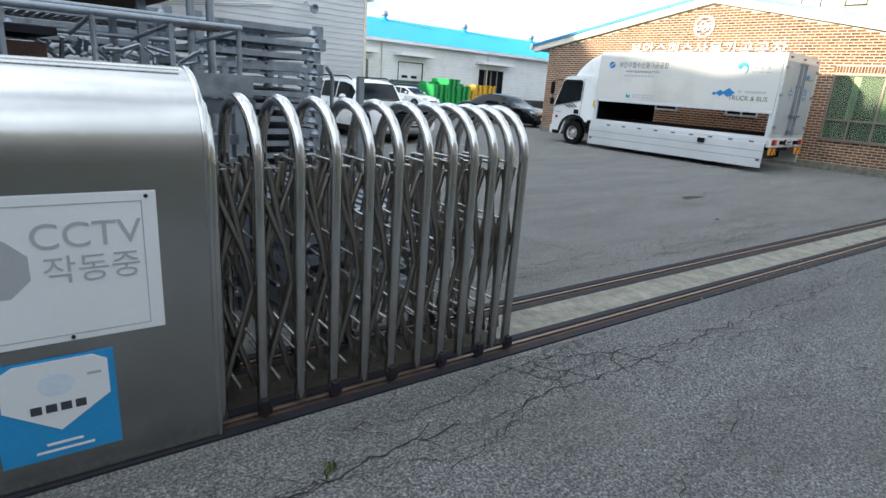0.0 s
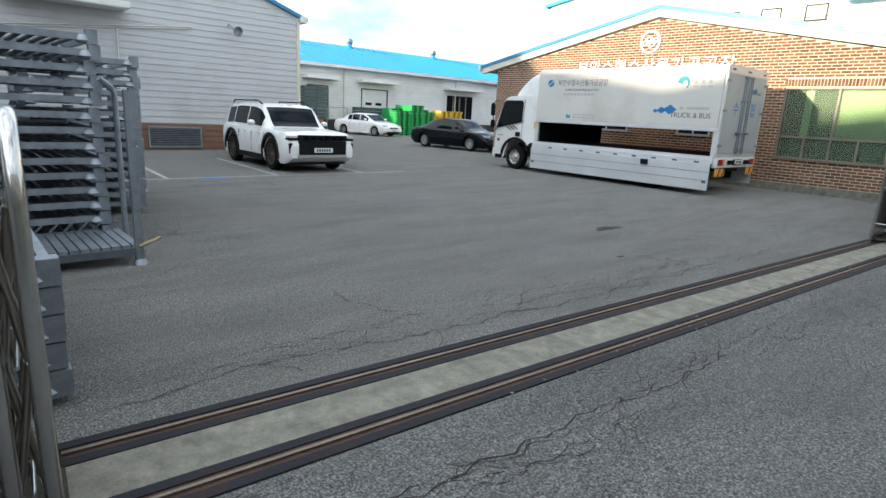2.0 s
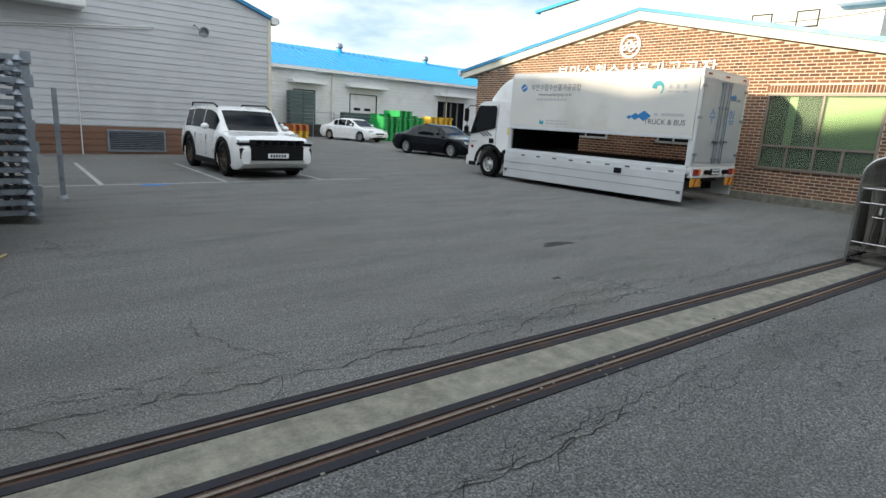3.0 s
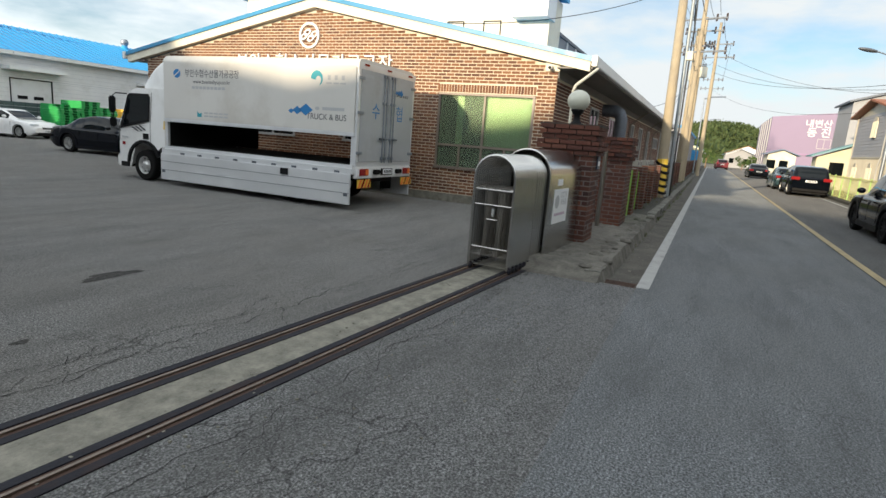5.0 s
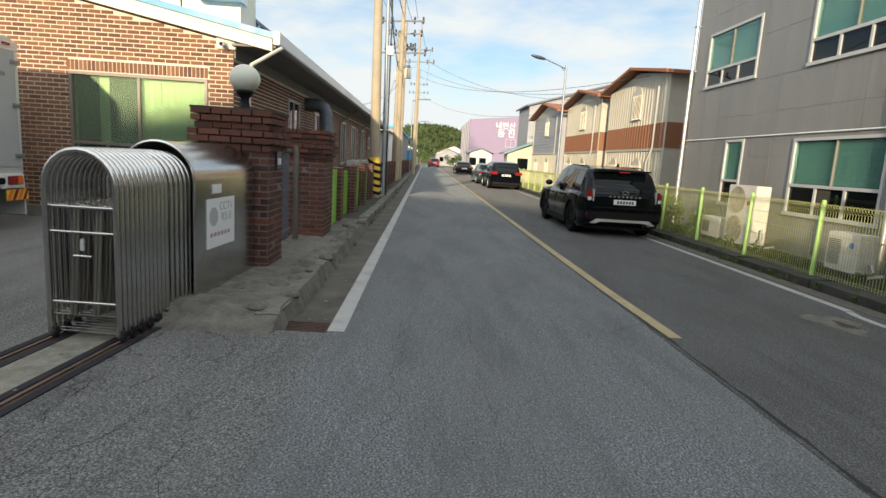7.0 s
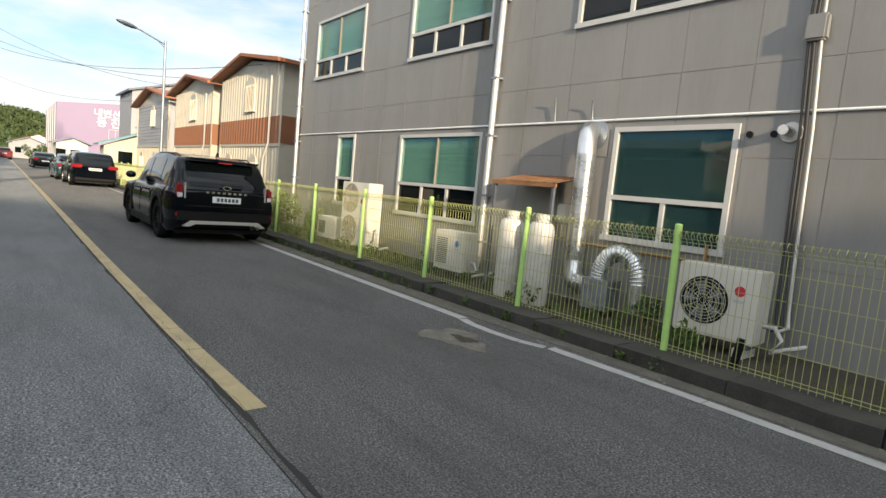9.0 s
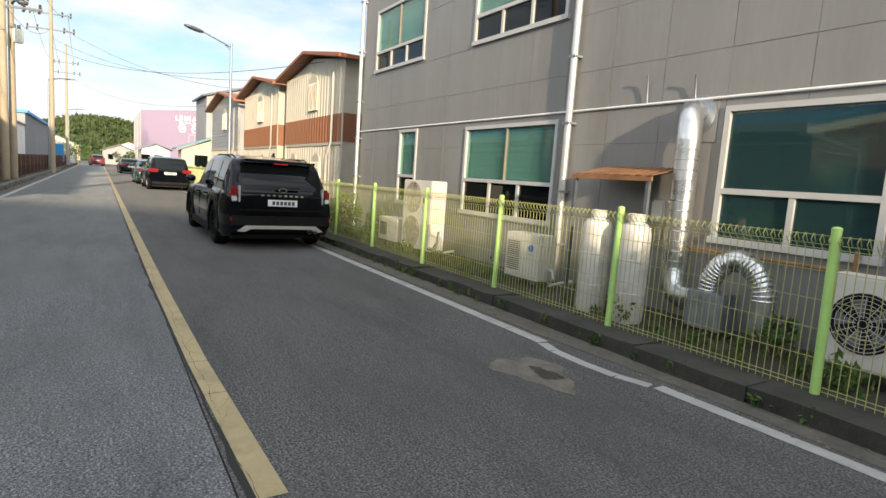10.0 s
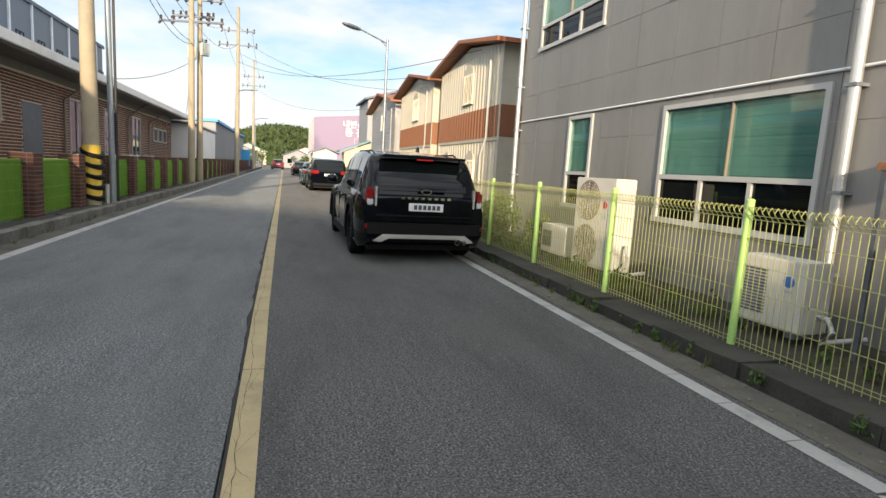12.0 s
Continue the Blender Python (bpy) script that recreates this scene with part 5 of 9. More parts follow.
rod(bm, (17.3, 1.35, 0.08), (17.3, 1.35, 1.62), 0.045, 12)
part("post", bm, STEEL_DULL, gp, smooth=60)
for z in (0.25, 0.9, 1.5):
    solid("gate_rail", 15.68, 17.28, 1.42, 1.45, z, z + 0.04, GALV_DARK, gp)
for k in range(12):
    solid("gate_bar", 15.8 + k * 0.12, 15.82 + k * 0.12, 1.425, 1.445, 0.15, 1.55, GALV_DARK, gp)


def mesh_panel(w, h, step, r, material, name, bands, bend=True):
    """A welded wire panel from x 0 to w, standing on z 0, with doubled bands and a bent top."""
    vs, fs = [], []

    def bar(a, b):
        a, b = Vector(a), Vector(b)
        d = (b - a).normalized()
        s = d.orthogonal().normalized() * r
        t = d.cross(s)
        k = len(vs)
        vs.extend([tuple(a + s), tuple(a + t), tuple(a - s), tuple(a - t), tuple(b + s), tuple(b + t), tuple(b - s), tuple(b - t)])
        fs.extend([(k, k + 1, k + 5, k + 4), (k + 1, k + 2, k + 6, k + 5), (k + 2, k + 3, k + 7, k + 6), (k + 3, k, k + 4, k + 7)])
    n = int(w / step)
    for i in range(n + 1):
        x = i * w / n
        if bend:
            bar((x, 0, 0.0), (x, 0, h - 0.1))
            bar((x, 0, h - 0.1), (x, 0.06, h - 0.04))
            bar((x, 0.06, h - 0.04), (x, 0.03, h))
            bar((x, 0.03, h), (x, -0.01, h - 0.06))
        else:
            bar((x, 0, 0), (x, 0, h))
    for z in bands:
        bar((0, r, z), (w, r, z))
    me = bpy.data.meshes.new(name)
    me.from_pydata(vs, [], fs)
    me.materials.append(material)
    return me


fence = thing("mesh_fence", "yellow-green welded mesh fence on the kerb", "fence")
PM = mesh_panel(1.8, 1.1, 0.053, 0.0033, FENCE, "mesh_panel", (0.03, 0.06, 0.25, 0.45, 0.65, 0.85, 1.0, 1.03, 1.09))
bm = bmesh.new()
rod(bm, (0, 0, -0.05), (0, 0, 1.14), 0.032, 12)
ball(bm, (0, 0, 1.14), 0.034, 12, 6, 0.5)
post0 = part("post", bm, FENCE_POST, fence, smooth=50)
xs = [12.72 + 1.857 * k for k in range(-11, 25)]
for k, x in enumerate(xs):
    ob = post0 if k == 0 else new("post", post0.data)
    ob.parent = fence
    ob.matrix_basis = pose(x, -6.73, 0.125, rng.uniform(-1, 1), rng.uniform(-0.8, 0.8), 0)
    pn = new("mesh_panel", PM)
    pn.parent = fence
    pn.matrix_basis = pose(x + 0.03, -6.73, 0.125)

# left boundary: short brick piers with green panels
bw = thing("boundary_wall", "green mesh fence between short dark brick piers", "fence")
PG = mesh_panel(1.9, 1.05, 0.05, 0.004, FENCE_GREEN, "green_mesh_panel", (0.05, 0.28, 0.5, 0.72, 0.94, 1.03))
NET = mesh_panel(1.9, 1.02, 0.022, 0.0045, MESH_GREEN, "screen_net", [0.02 + 0.04 * k for k in range(26)], False)
pier_rows = []
for j in range(15):
    z = j * COURSE
    for a0, a1, b0, b1 in (((0, 0.214, -0.2, -0.1), (0.228, 0.4, -0.2, -0.1)) if j % 2 else ((0, 0.1, -0.2, -0.1), (0.114, 0.4, -0.2, -0.1))):
        pier_rows.append((a0, a1, b0, b1, z, z + COURSE - 0.017))
    for a0, a1 in ((0, 0.1), (0.3, 0.4)):
        pier_rows.append((a0, a1, -0.088, 0.2, z, z + COURSE - 0.017))
PIER = boxes_mesh("pier_bricks", pier_rows, BRICK_RED_I, None)
px = [19.95 + 2.33 * k for k in range(34)]
for k, x in enumerate(px):
    pier = new("pier")
    pier.parent = bw
    ob = PIER if k == 0 else new("pier_bricks", PIER.data)
    ob.parent = pier
    pier.matrix_basis = pose(x, 1.22, 0.06)
    solid("pier_core", 0.005, 0.395, -0.195, 0.195, -0.05, 1.18, MORTAR_DARK, pier)
    pn = new("green_mesh_panel", PG)
    pn.parent = bw
    pn.matrix_basis = pose(x - 1.93, 1.2, 0.08)
    if k > 0:
        net = new("screen_net", NET)
        net.parent = bw
        net.matrix_basis = pose(x - 1.92, 1.222, 0.1)
solid("green_panel", 18.7, 19.93, 1.1, 1.16, 0.1, 1.2, FENCE_GREEN, bw)

# ---- behind the mesh fence ----
def ac_unit(x0, x1, y, z0, z1, label, fans=1, mark=None, turned=0.0):
    """An outdoor unit with its grille to the road."""
    ac = thing("air_conditioner_unit", label, "air conditioner", pose((x0 + x1) / 2, y, z0, 0, 0, turned), "outdoor units")
    w, h, d = (x1 - x0) / 2, z1 - z0, 0.32
    solid("casing", -w, w, -d, 0, 0.04, h, AC_WHITE, ac, bevel=0.012)
    for s in (-0.8, 0.8):
        solid("foot", s * w - 0.04, s * w + 0.04, -d, 0.02, 0, 0.045, GALV_DARK, ac)
    for f in range(fans):
        zc = 0.04 + (h - 0.04) * (f + 0.5) / fans
        R = min(w * 0.55, (h - 0.08) / fans * 0.44)
        xc = w * 0.28
        bm = bmesh.new()
        lathe(bm, [(0.0, 0.003), (R, 0.003), (R + 0.012, 0.012), (R + 0.02, 0.003)], Matrix.Translation((xc, 0, zc)) @ pose(0, 0, 0, -90), 28)
        part("fan_well", bm, FAN_TAN if fans == 2 else BLACK, ac, smooth=40)
        bm = bmesh.new()
        for k in range(5):
            a = 1.2566 * k
            prism(bm, [(xc + R * 0.2 * math.cos(a), zc + R * 0.2 * math.sin(a)), (xc + R * 0.9 * math.cos(a - 0.25), zc + R * 0.9 * math.sin(a - 0.25)), (xc + R * 0.92 * math.cos(a + 0.35), zc + R * 0.92 * math.sin(a + 0.35))], 0.006, 0.009, "y")
        part("fan_blades", bm, FAN_TAN if fans == 2 else GALV_DARK, ac)
        bm = bmesh.new()
        for k in range(7):
            rr = R * (k + 1) / 7
            pipe(bm, [(xc + rr * math.cos(0.2618 * i), 0.02, zc + rr * math.sin(0.2618 * i)) for i in range(25)], 0.0022, 4)
        for k in range(12):
            a = 0.5236 * k
            rod(bm, (xc + 0.2 * R * math.cos(a), 0.02, zc + 0.2 * R * math.sin(a)), (xc + R * math.cos(a), 0.018, zc + R * math.sin(a)), 0.0022, 4)
        part("fan_grille", bm, AC_WHITE, ac)
    if not fans:
        for k in range(14):
            solid("grille_slat", w * 0.1, w * 0.85, 0.0, 0.006, 0.14 + k * (h - 0.24) / 14, 0.155 + k * (h - 0.24) / 14, GALV_DARK, ac)
    if mark is not None:
        bm = bmesh.new()
        lathe(bm, [(0.0, 0.004), (0.05, 0.004), (0.05, 0)], Matrix.Translation((-w * 0.55, 0, h * 0.72)) @ pose(0, 0, 0, -90), 18)
        part("round_mark", bm, mark, ac)
        solid("name_bar", -w * 0.55 - 0.05, -w * 0.55 + 0.05, 0, 0.003, h * 0.57, h * 0.61, GREY_PRINT, ac)
    bm = bmesh.new()
    pipe(bm, [(-w, -0.2, h * 0.3), (-w - 0.12, -0.15, h * 0.32), (-w - 0.2, -0.12, h * 0.18), (-w - 0.12, -0.1, h * 0.02), (-w - 0.35, -0.3, 0.1)], 0.022, 7)
    part("hose", bm, FRAME_WHITE, ac, smooth=60)
    return ac


FAN_TAN = plain("rust_stained_fan", (0.24, 0.2, 0.15), 0.7, vary=0.3, scale=5, bump=0.2, dirt=(0.13, 0.08, 0.05))
RED_MARK, BLUE_MARK = plain("red_round_mark", (0.45, 0.02, 0.05), 0.4), plain("blue_oval_mark", (0.05, 0.15, 0.45), 0.4)
ac_unit(12.27, 13.05, -7.45, 0.16, 0.9, "white outdoor air conditioner with a round fan", 1, RED_MARK, 4)
for x in (12.34, 12.9):
    tagged(solid("concrete_block", x, x + 0.1, -7.74, -7.44, 0.06, 0.162, AC_WHITE, None, bevel=0.01), "small pale block under the air conditioner", "block", "blocks under the unit")
ac_unit(16.46, 17.12, -7.42, 0.12, 0.77, "aged white outdoor air conditioner unit", 0, BLUE_MARK, 3)
ac_unit(19.35, 20.3, -7.42, 0.1, 1.38, "tall double-fan outdoor air conditioner", 2, RED_MARK, 3)
ac_unit(20.62, 21.42, -7.45, 0.1, 0.6, "small white outdoor air conditioner", 0, None, 2)
for x, lab in ((15.36, "tall grey gas cylinder with chipped paint"), (14.84, "tall pale gas cylinder with a valve collar")):
    gc = thing("gas_cylinder", lab, "gas cylinder", pose(x, -7.3, 0.06), "gas cylinders")
    bm = bmesh.new()
    lathe(bm, [(0.0, 0.0), (0.15, 0.0), (0.163, 0.04), (0.163, 0.92), (0.15, 1.0), (0.11, 1.04), (0.0, 1.04)], Matrix(), 28)
    part("tank", bm, TANK, gc, smooth=50)
    bm = bmesh.new()
    lathe(bm, [(0.085, 1.01), (0.085, 1.14), (0.075, 1.14), (0.075, 1.01)], Matrix(), 18)
    part("collar", bm, TANK, gc, smooth=50)
    bm = bmesh.new()
    rod(bm, (0, 0, 1.03), (0, 0, 1.11), 0.025, 10)
    part("valve", bm, RAIL_EDGE, gc, smooth=50)
    for z in (0.3, 0.65):
        bm = bmesh.new()
        lathe(bm, [(0.16, z - 0.004), (0.168, z + 0.01), (0.16, z + 0.024)], Matrix(), 28)
        part("hoop_seam", bm, TANK, gc, smooth=50)
duct = thing("spiral_duct", "shiny spiral metal duct with elbow on the grey wall", "duct")
R = 0.125


def spiral(bm, pts, r):
    """A ribbed tube: rings swell slightly at even steps."""
    pipe(bm, pts, r, 20)


bm = bmesh.new()
spiral(bm, [(14.9, -8.19, 2.32), (14.89, -8.1, 2.33), (14.865, -8.03, 2.28), (14.83, -7.98, 2.17), (14.81, -7.96, 2.0)], R)
part("elbow", bm, DUCT, duct, smooth=40)
bm = bmesh.new()
rod(bm, (14.81, -7.96, 0.62), (14.81, -7.96, 2.02), R, 22, caps=False)
part("riser", bm, DUCT, duct, smooth=40)
for k in range(12):
    bm = bmesh.new()
    z = 0.7 + 0.11 * k
    lathe(bm, [(R, z), (R + 0.006, z + 0.006), (R, z + 0.012)], pose(14.81, -7.96, 0), 22)
    part("riser_rib", bm, DUCT, duct, smooth=40)
bm = bmesh.new()
spiral(bm, [(14.81, -7.96, 0.63), (14.79, -7.94, 0.46), (14.7, -7.9, 0.36), (14.55, -7.84, 0.34), (14.35, -7.78, 0.36)], R)
part("lower_elbow", bm, DUCT, duct, smooth=40)
bm = bmesh.new()
arcp = [(13.92 + 0.27 * math.cos(a), -7.68, 0.5 + 0.34 * math.sin(a) + 0.012 * math.sin(9 * a)) for a in [math.pi * k / 14 for k in range(15)]]
spiral(bm, [(arcp[0][0], -7.68, 0.46)] + arcp + [(arcp[-1][0], -7.68, 0.2)], 0.1)
part("flexible_loop", bm, DUCT, duct, "crinkled flexible metal duct loop", smooth=30)
for k in range(26):
    a = math.pi * (k + 0.5) / 26
    bm = bmesh.new()
    c = Vector((13.92 + 0.27 * math.cos(a), -7.68, 0.5 + 0.34 * math.sin(a)))
    along = Vector((-0.27 * math.sin(a), 0, 0.34 * math.cos(a))).normalized()
    lathe(bm, [(0.098, -0.012), (0.107, 0.0), (0.098, 0.012)], Matrix.Translation(c) @ along.to_track_quat("Z", "Y").to_matrix().to_4x4(), 18)
    part("crinkle_rib", bm, DUCT, duct, smooth=40)
bm = bmesh.new()
lathe(bm, [(0.12, 0.0), (0.22, 0.0), (0.22, 0.02), (0.12, 0.02)], Matrix.Translation((14.9, -8.195, 2.32)) @ pose(0, 0, 0, -90), 24)
part("wall_flange", bm, GALV, duct, smooth=40)
solid("wall_plate", 14.66, 15.16, PY, PY + 0.008, 2.02, 2.45, PANEL, duct)
fanb = thing("duct_blower", "small grey duct blower box behind the fence", "blower")
solid("box", 13.96, 14.33, -7.84, -7.54, 0.14, 0.5, GALV, fanb, bevel=0.01)
solid("legs", 14.0, 14.29, -7.8, -7.6, 0.06, 0.145, RAIL_RUST, fanb)
aw = thing("rusty_awning", "small rusty sheet awning on angle posts", "awning")
bm = bmesh.new()
for k in range(16):
    x = 14.95 + k * 0.075
    bm = bmesh.new()
    prism(bm, [(-8.18, 1.72), (-7.6, 1.6), (-7.6, 1.607), (-8.18, 1.727)] if k % 2 else [(-8.18, 1.73), (-7.6, 1.61), (-7.6, 1.617), (-8.18, 1.737)], x, x + 0.078, "x")
    part("sheet", bm, RUST_SHEET, aw)
solid("edge_board", 14.95, 16.15, -7.62, -7.59, 1.55, 1.6, RUST_SHEET, aw)
for x in (15.0, 16.1):
    solid("post", x - 0.02, x + 0.02, -7.64, -7.6, 0.06, 1.56, GALV_DARK, aw)
meter = thing("gas_meter", "grey gas meter with hoses on the wall", "meter")
solid("body", 15.1, 15.28, -8.19, -8.05, 1.1, 1.35, AC_WHITE, meter, bevel=0.02)
for a, b in ((15.12, 15.3), (15.26, 15.6)):
    bm = bmesh.new()
    pipe(bm, [(a, -8.1, 1.1), (a, -8.1, 0.9), (b, -8.12, 0.85), (b, -8.15, 0.8)], 0.012, 6)
    part("hose", bm, PAINT_YELLOW, meter, smooth=60)
gp2 = thing("gas_pipe", "rusty gas pipe running along the wall foot", "pipe")
bm = bmesh.new()
pipe(bm, [(12.9, -8.12, 0.85), (15.1, -8.12, 0.85)], 0.02, 8)
pipe(bm, [(13.15, -8.12, 0.85), (13.15, -8.12, 1.05)], 0.02, 8)
part("pipe", bm, RUST_SHEET, gp2, smooth=60)
cb = thing("wall_cables", "black cables and white pipe running down the wall", "cable")
for k, (dx, mat, rr) in enumerate(((0, CABLE, 0.02), (0.05, CABLE, 0.013), (-0.06, FRAME_WHITE, 0.017))):
    bm = bmesh.new()
    pipe(bm, [(12.4 + dx, PY + 0.04, 7.2), (12.38 + dx + 0.04 * math.sin(k), PY + 0.05, 4.6), (12.42 + dx, PY + 0.04, 3.3), (12.36 + dx, PY + 0.05, 2.3), (12.34 + dx, PY + 0.04, 1.3), (12.3 + dx, PY + 0.08, 0.5), (12.24 + dx, PY + 0.2, 0.36), (12.26 + dx, PY + 0.42, 0.34)], rr, 7)
    part("cable", bm, mat, cb, smooth=60)
solid("insulator_box", 12.3, 12.5, PY + 0.0, PY + 0.1, 3.15, 3.4, PANEL, cb, bevel=0.02)
bf = thing("boiler_flue", "short steel flue pipe through the wall", "flue")
bm = bmesh.new()
rod(bm, (12.5, PY, 2.28), (12.5, PY + 0.22, 2.28), 0.05, 14)
part("pipe", bm, STEEL, bf, smooth=40)
bm = bmesh.new()
lathe(bm, [(0.05, 0), (0.11, 0), (0.1, 0.03), (0.05, 0.035)], Matrix.Translation((12.5, PY, 2.28)) @ pose(0, 0, 0, -90), 18)
part("collar", bm, FRAME_WHITE, bf, smooth=40)
for x in (12.9, 12.66):
    wv = thing("wall_vent_hole", "small dark vent hole in the wall panel", "vent", group="vent holes")
    bm = bmesh.new()
    rod(bm, (x, PY - 0.005, 2.27), (x, PY + 0.02, 2.27), 0.035, 12)
    part("sleeve", bm, BLACK, wv, smooth=40)
for x0, z in ((15.6, 2.62), (14.95, 2.55)):
    sp = thing("conduit", "thin grey conduit with a bent end on the panel", "conduit", group="wall conduits")
    bm = bmesh.new()
    pipe(bm, [(x0, PY + 0.03, 2.5), (x0, PY + 0.05, z + 0.12), (x0 - 0.03, PY + 0.1, z + 0.2)], 0.012, 6)
    part("pipe", bm, GALV, sp, smooth=60)
stub = thing("pipe_stub", "short black pipe stub standing on the kerb", "pipe")
bm = bmesh.new()
rod(bm, (12.15, -6.83, 0.1), (12.12, -6.86, 0.38), 0.035, 12)
part("tube", bm, BLACK, stub, smooth=50)


def tuft(bm, x, y, z, n, h, r, seed):
    rr = random.Random(seed)
    for k in range(n):
        a, d = rr.uniform(0, 6.283), rr.uniform(0, r)
        bx, by = x + d * math.cos(a), y + d * math.sin(a)
        hh, w = h * rr.uniform(0.4, 1), rr.uniform(0.002, 0.005)
        lx, ly = rr.uniform(-0.5, 0.5) * hh, rr.uniform(-0.5, 0.5) * hh
        c, s = math.cos(a) * w, math.sin(a) * w
        v = [bm.verts.new(p) for p in ((bx - s, by + c, z), (bx + s, by - c, z), (bx + lx * 0.4 + s, by + ly * 0.4 - c, z + hh * 0.6), (bx + lx, by + ly, z + hh), (bx + lx * 0.4 - s, by + ly * 0.4 + c, z + hh * 0.6))]
        bm.faces.new(v)


bm = bmesh.new()
for k in range(90):
    x = rng.uniform(9, 40)
    tuft(bm, x, -6.98 - rng.random() * 0.5, 0.06, 14, rng.uniform(0.08, 0.28), 0.12, k)
for k in range(40):
    tuft(bm, rng.uniform(16, 28), -6.38 + rng.uniform(-0.02, 0.05), 0.0, 10, rng.uniform(0.04, 0.14), 0.06, 200 + k)
for k in range(60):
    tuft(bm, rng.uniform(13.2, 48), 0.5 + rng.uniform(-0.05, 0.02), -0.06, 9, rng.uniform(0.05, 0.14), 0.07, 400 + k)
for k in range(30):
    tuft(bm, rng.uniform(20, 50), 0.78 + rng.uniform(0, 0.25), 0.085, 9, rng.uniform(0.05, 0.18), 0.08, 500 + k)
tuft(bm, 0.62, 1.82, 0.0, 26, 0.06, 0.05, 900)
tagged(part("grass", bm, GRASS), "thin grass tufts along the kerbs and fence", "grass", kind="stuff")


def leaf_cloud(bm, c, rad, n, size, seed):
    rr = random.Random(seed)
    for k in range(n):
        v = Vector((rr.gauss(0, 1), rr.gauss(0, 1), rr.gauss(0, 1))).normalized() * rr.random() ** 0.4
        p = Vector(c) + Vector((v.x * rad[0], v.y * rad[1], v.z * rad[2]))
        q = Euler((rr.uniform(0, 6.28), rr.uniform(0, 6.28), rr.uniform(0, 6.28))).to_matrix()
        s = size * rr.uniform(0.6, 1.4)
        bm.faces.new([bm.verts.new(p + q @ Vector(o)) for o in ((-s, 0, 0), (0, -s * 0.45, s * 0.1), (s, 0, 0), (0, s * 0.45, s * 0.1))])


for x, y, rad, n in ((22.9, -7.3, (0.6, 0.35, 0.45), 700), (24.0, -7.3, (0.4, 0.3, 0.35), 400), (21.75, -7.55, (0.25, 0.25, 0.3), 300), (13.5, -7.7, (0.2, 0.15, 0.16), 120)):
    bush = thing("shrub", "small leafy green shrub behind the mesh fence", "shrub", group="shrubs by the fence")
    bm = bmesh.new()
    leaf_cloud(bm, (x, y, rad[2] + 0.12), rad, n, 0.045, int(x * 10))
    part("leaves", bm, LEAF, bush)
    bm = bmesh.new()
    for k in range(5):
        rod(bm, (x + 0.05 * math.cos(k), y + 0.05 * math.sin(k), 0.05), (x + rad[0] * 0.5 * math.cos(1.3 * k), y + rad[1] * 0.5 * math.sin(1.3 * k), rad[2] * 1.3), 0.008, 5, 0.003)
    part("stems", bm, WOOD, bush)


bm = bmesh.new()
r8 = random.Random(77)
for k in range(150):
    x = 12.5 + 12 * r8.random()
    y = -6.9 - 0.45 * r8.random() if k % 3 else -6.43 + r8.uniform(-0.03, 0.05)
    h = r8.uniform(0.04, 0.16 if k % 3 else 0.07)
    leaf_cloud(bm, (x, y, (0.07 if k % 3 else 0.01) + h), (h * 1.1, h * 0.9, h), 34, 0.02 + 0.1 * h, 3000 + k)
tagged(part("weeds", bm, LEAF), "low green weeds growing along the fence foot", "weeds", kind="stuff")


# ---- litter in the gutter and along the kerbs ----
r5 = random.Random(21)


def litter(name, label, n, x0, x1, y0, y1, z, size, material):
    """Dry leaves and crumbs lying about, one joined sheet of small bent flakes."""
    verts, faces = [], []
    for k in range(n):
        x, y = x0 + (x1 - x0) * r5.random() ** 1.3, r5.uniform(y0, y1)
        a, s = r5.uniform(0, 6.28), size * r5.uniform(0.4, 1.2)
        c, d = math.cos(a) * s, math.sin(a) * s
        b = len(verts)
        h = s * 0.35
        verts += [(x - c, y - d, z), (x + d * 0.4, y - c * 0.4, z + h * r5.random()), (x + c, y + d, z + h * r5.random()), (x - d * 0.4, y + c * 0.4, z + 0.002)]
        faces += [(b, b + 1, b + 2), (b, b + 2, b + 3)]
    me = bpy.data.meshes.new(name)
    me.from_pydata(verts, [], faces)
    me.materials.append(material)
    ob = new(name, me)
    tagged(ob, label, "litter", kind="stuff")


DRY_LEAF = pieces("dry_leaf", [(0.05, 0.03, 0.015), (0.1, 0.065, 0.03), (0.16, 0.11, 0.06), (0.03, 0.022, 0.016)], 0.9, True, 0.1, 30)
CRUMB = pieces("stone_crumb", [(0.06, 0.055, 0.05), (0.14, 0.13, 0.115), (0.22, 0.21, 0.19)], 0.9, True, 0.1, 30)
litter("leaf_litter", "dry brown leaves lying in the gutter", 3200, 13.05, 40, 0.08, 0.52, -0.066, 0.035, DRY_LEAF)
litter("verge_litter", "dry leaves and dirt along the brick piers", 700, 14.0, 40, 0.7, 1.05, 0.088, 0.022, DRY_LEAF)
litter("kerb_litter", "crumbs and dry leaves along the right kerb", 900, 9.0, 32, -6.4, -6.15, 0.008, 0.014, CRUMB)
litter("fence_litter", "dry leaves under the mesh fence", 900, 9.0, 30, -8.1, -6.9, 0.064, 0.03, DRY_LEAF)
litter("track_litter", "grit between the gate rails", 500, 1.0, 13.0, 2.0, 2.2, 0.005, 0.008, CRUMB)

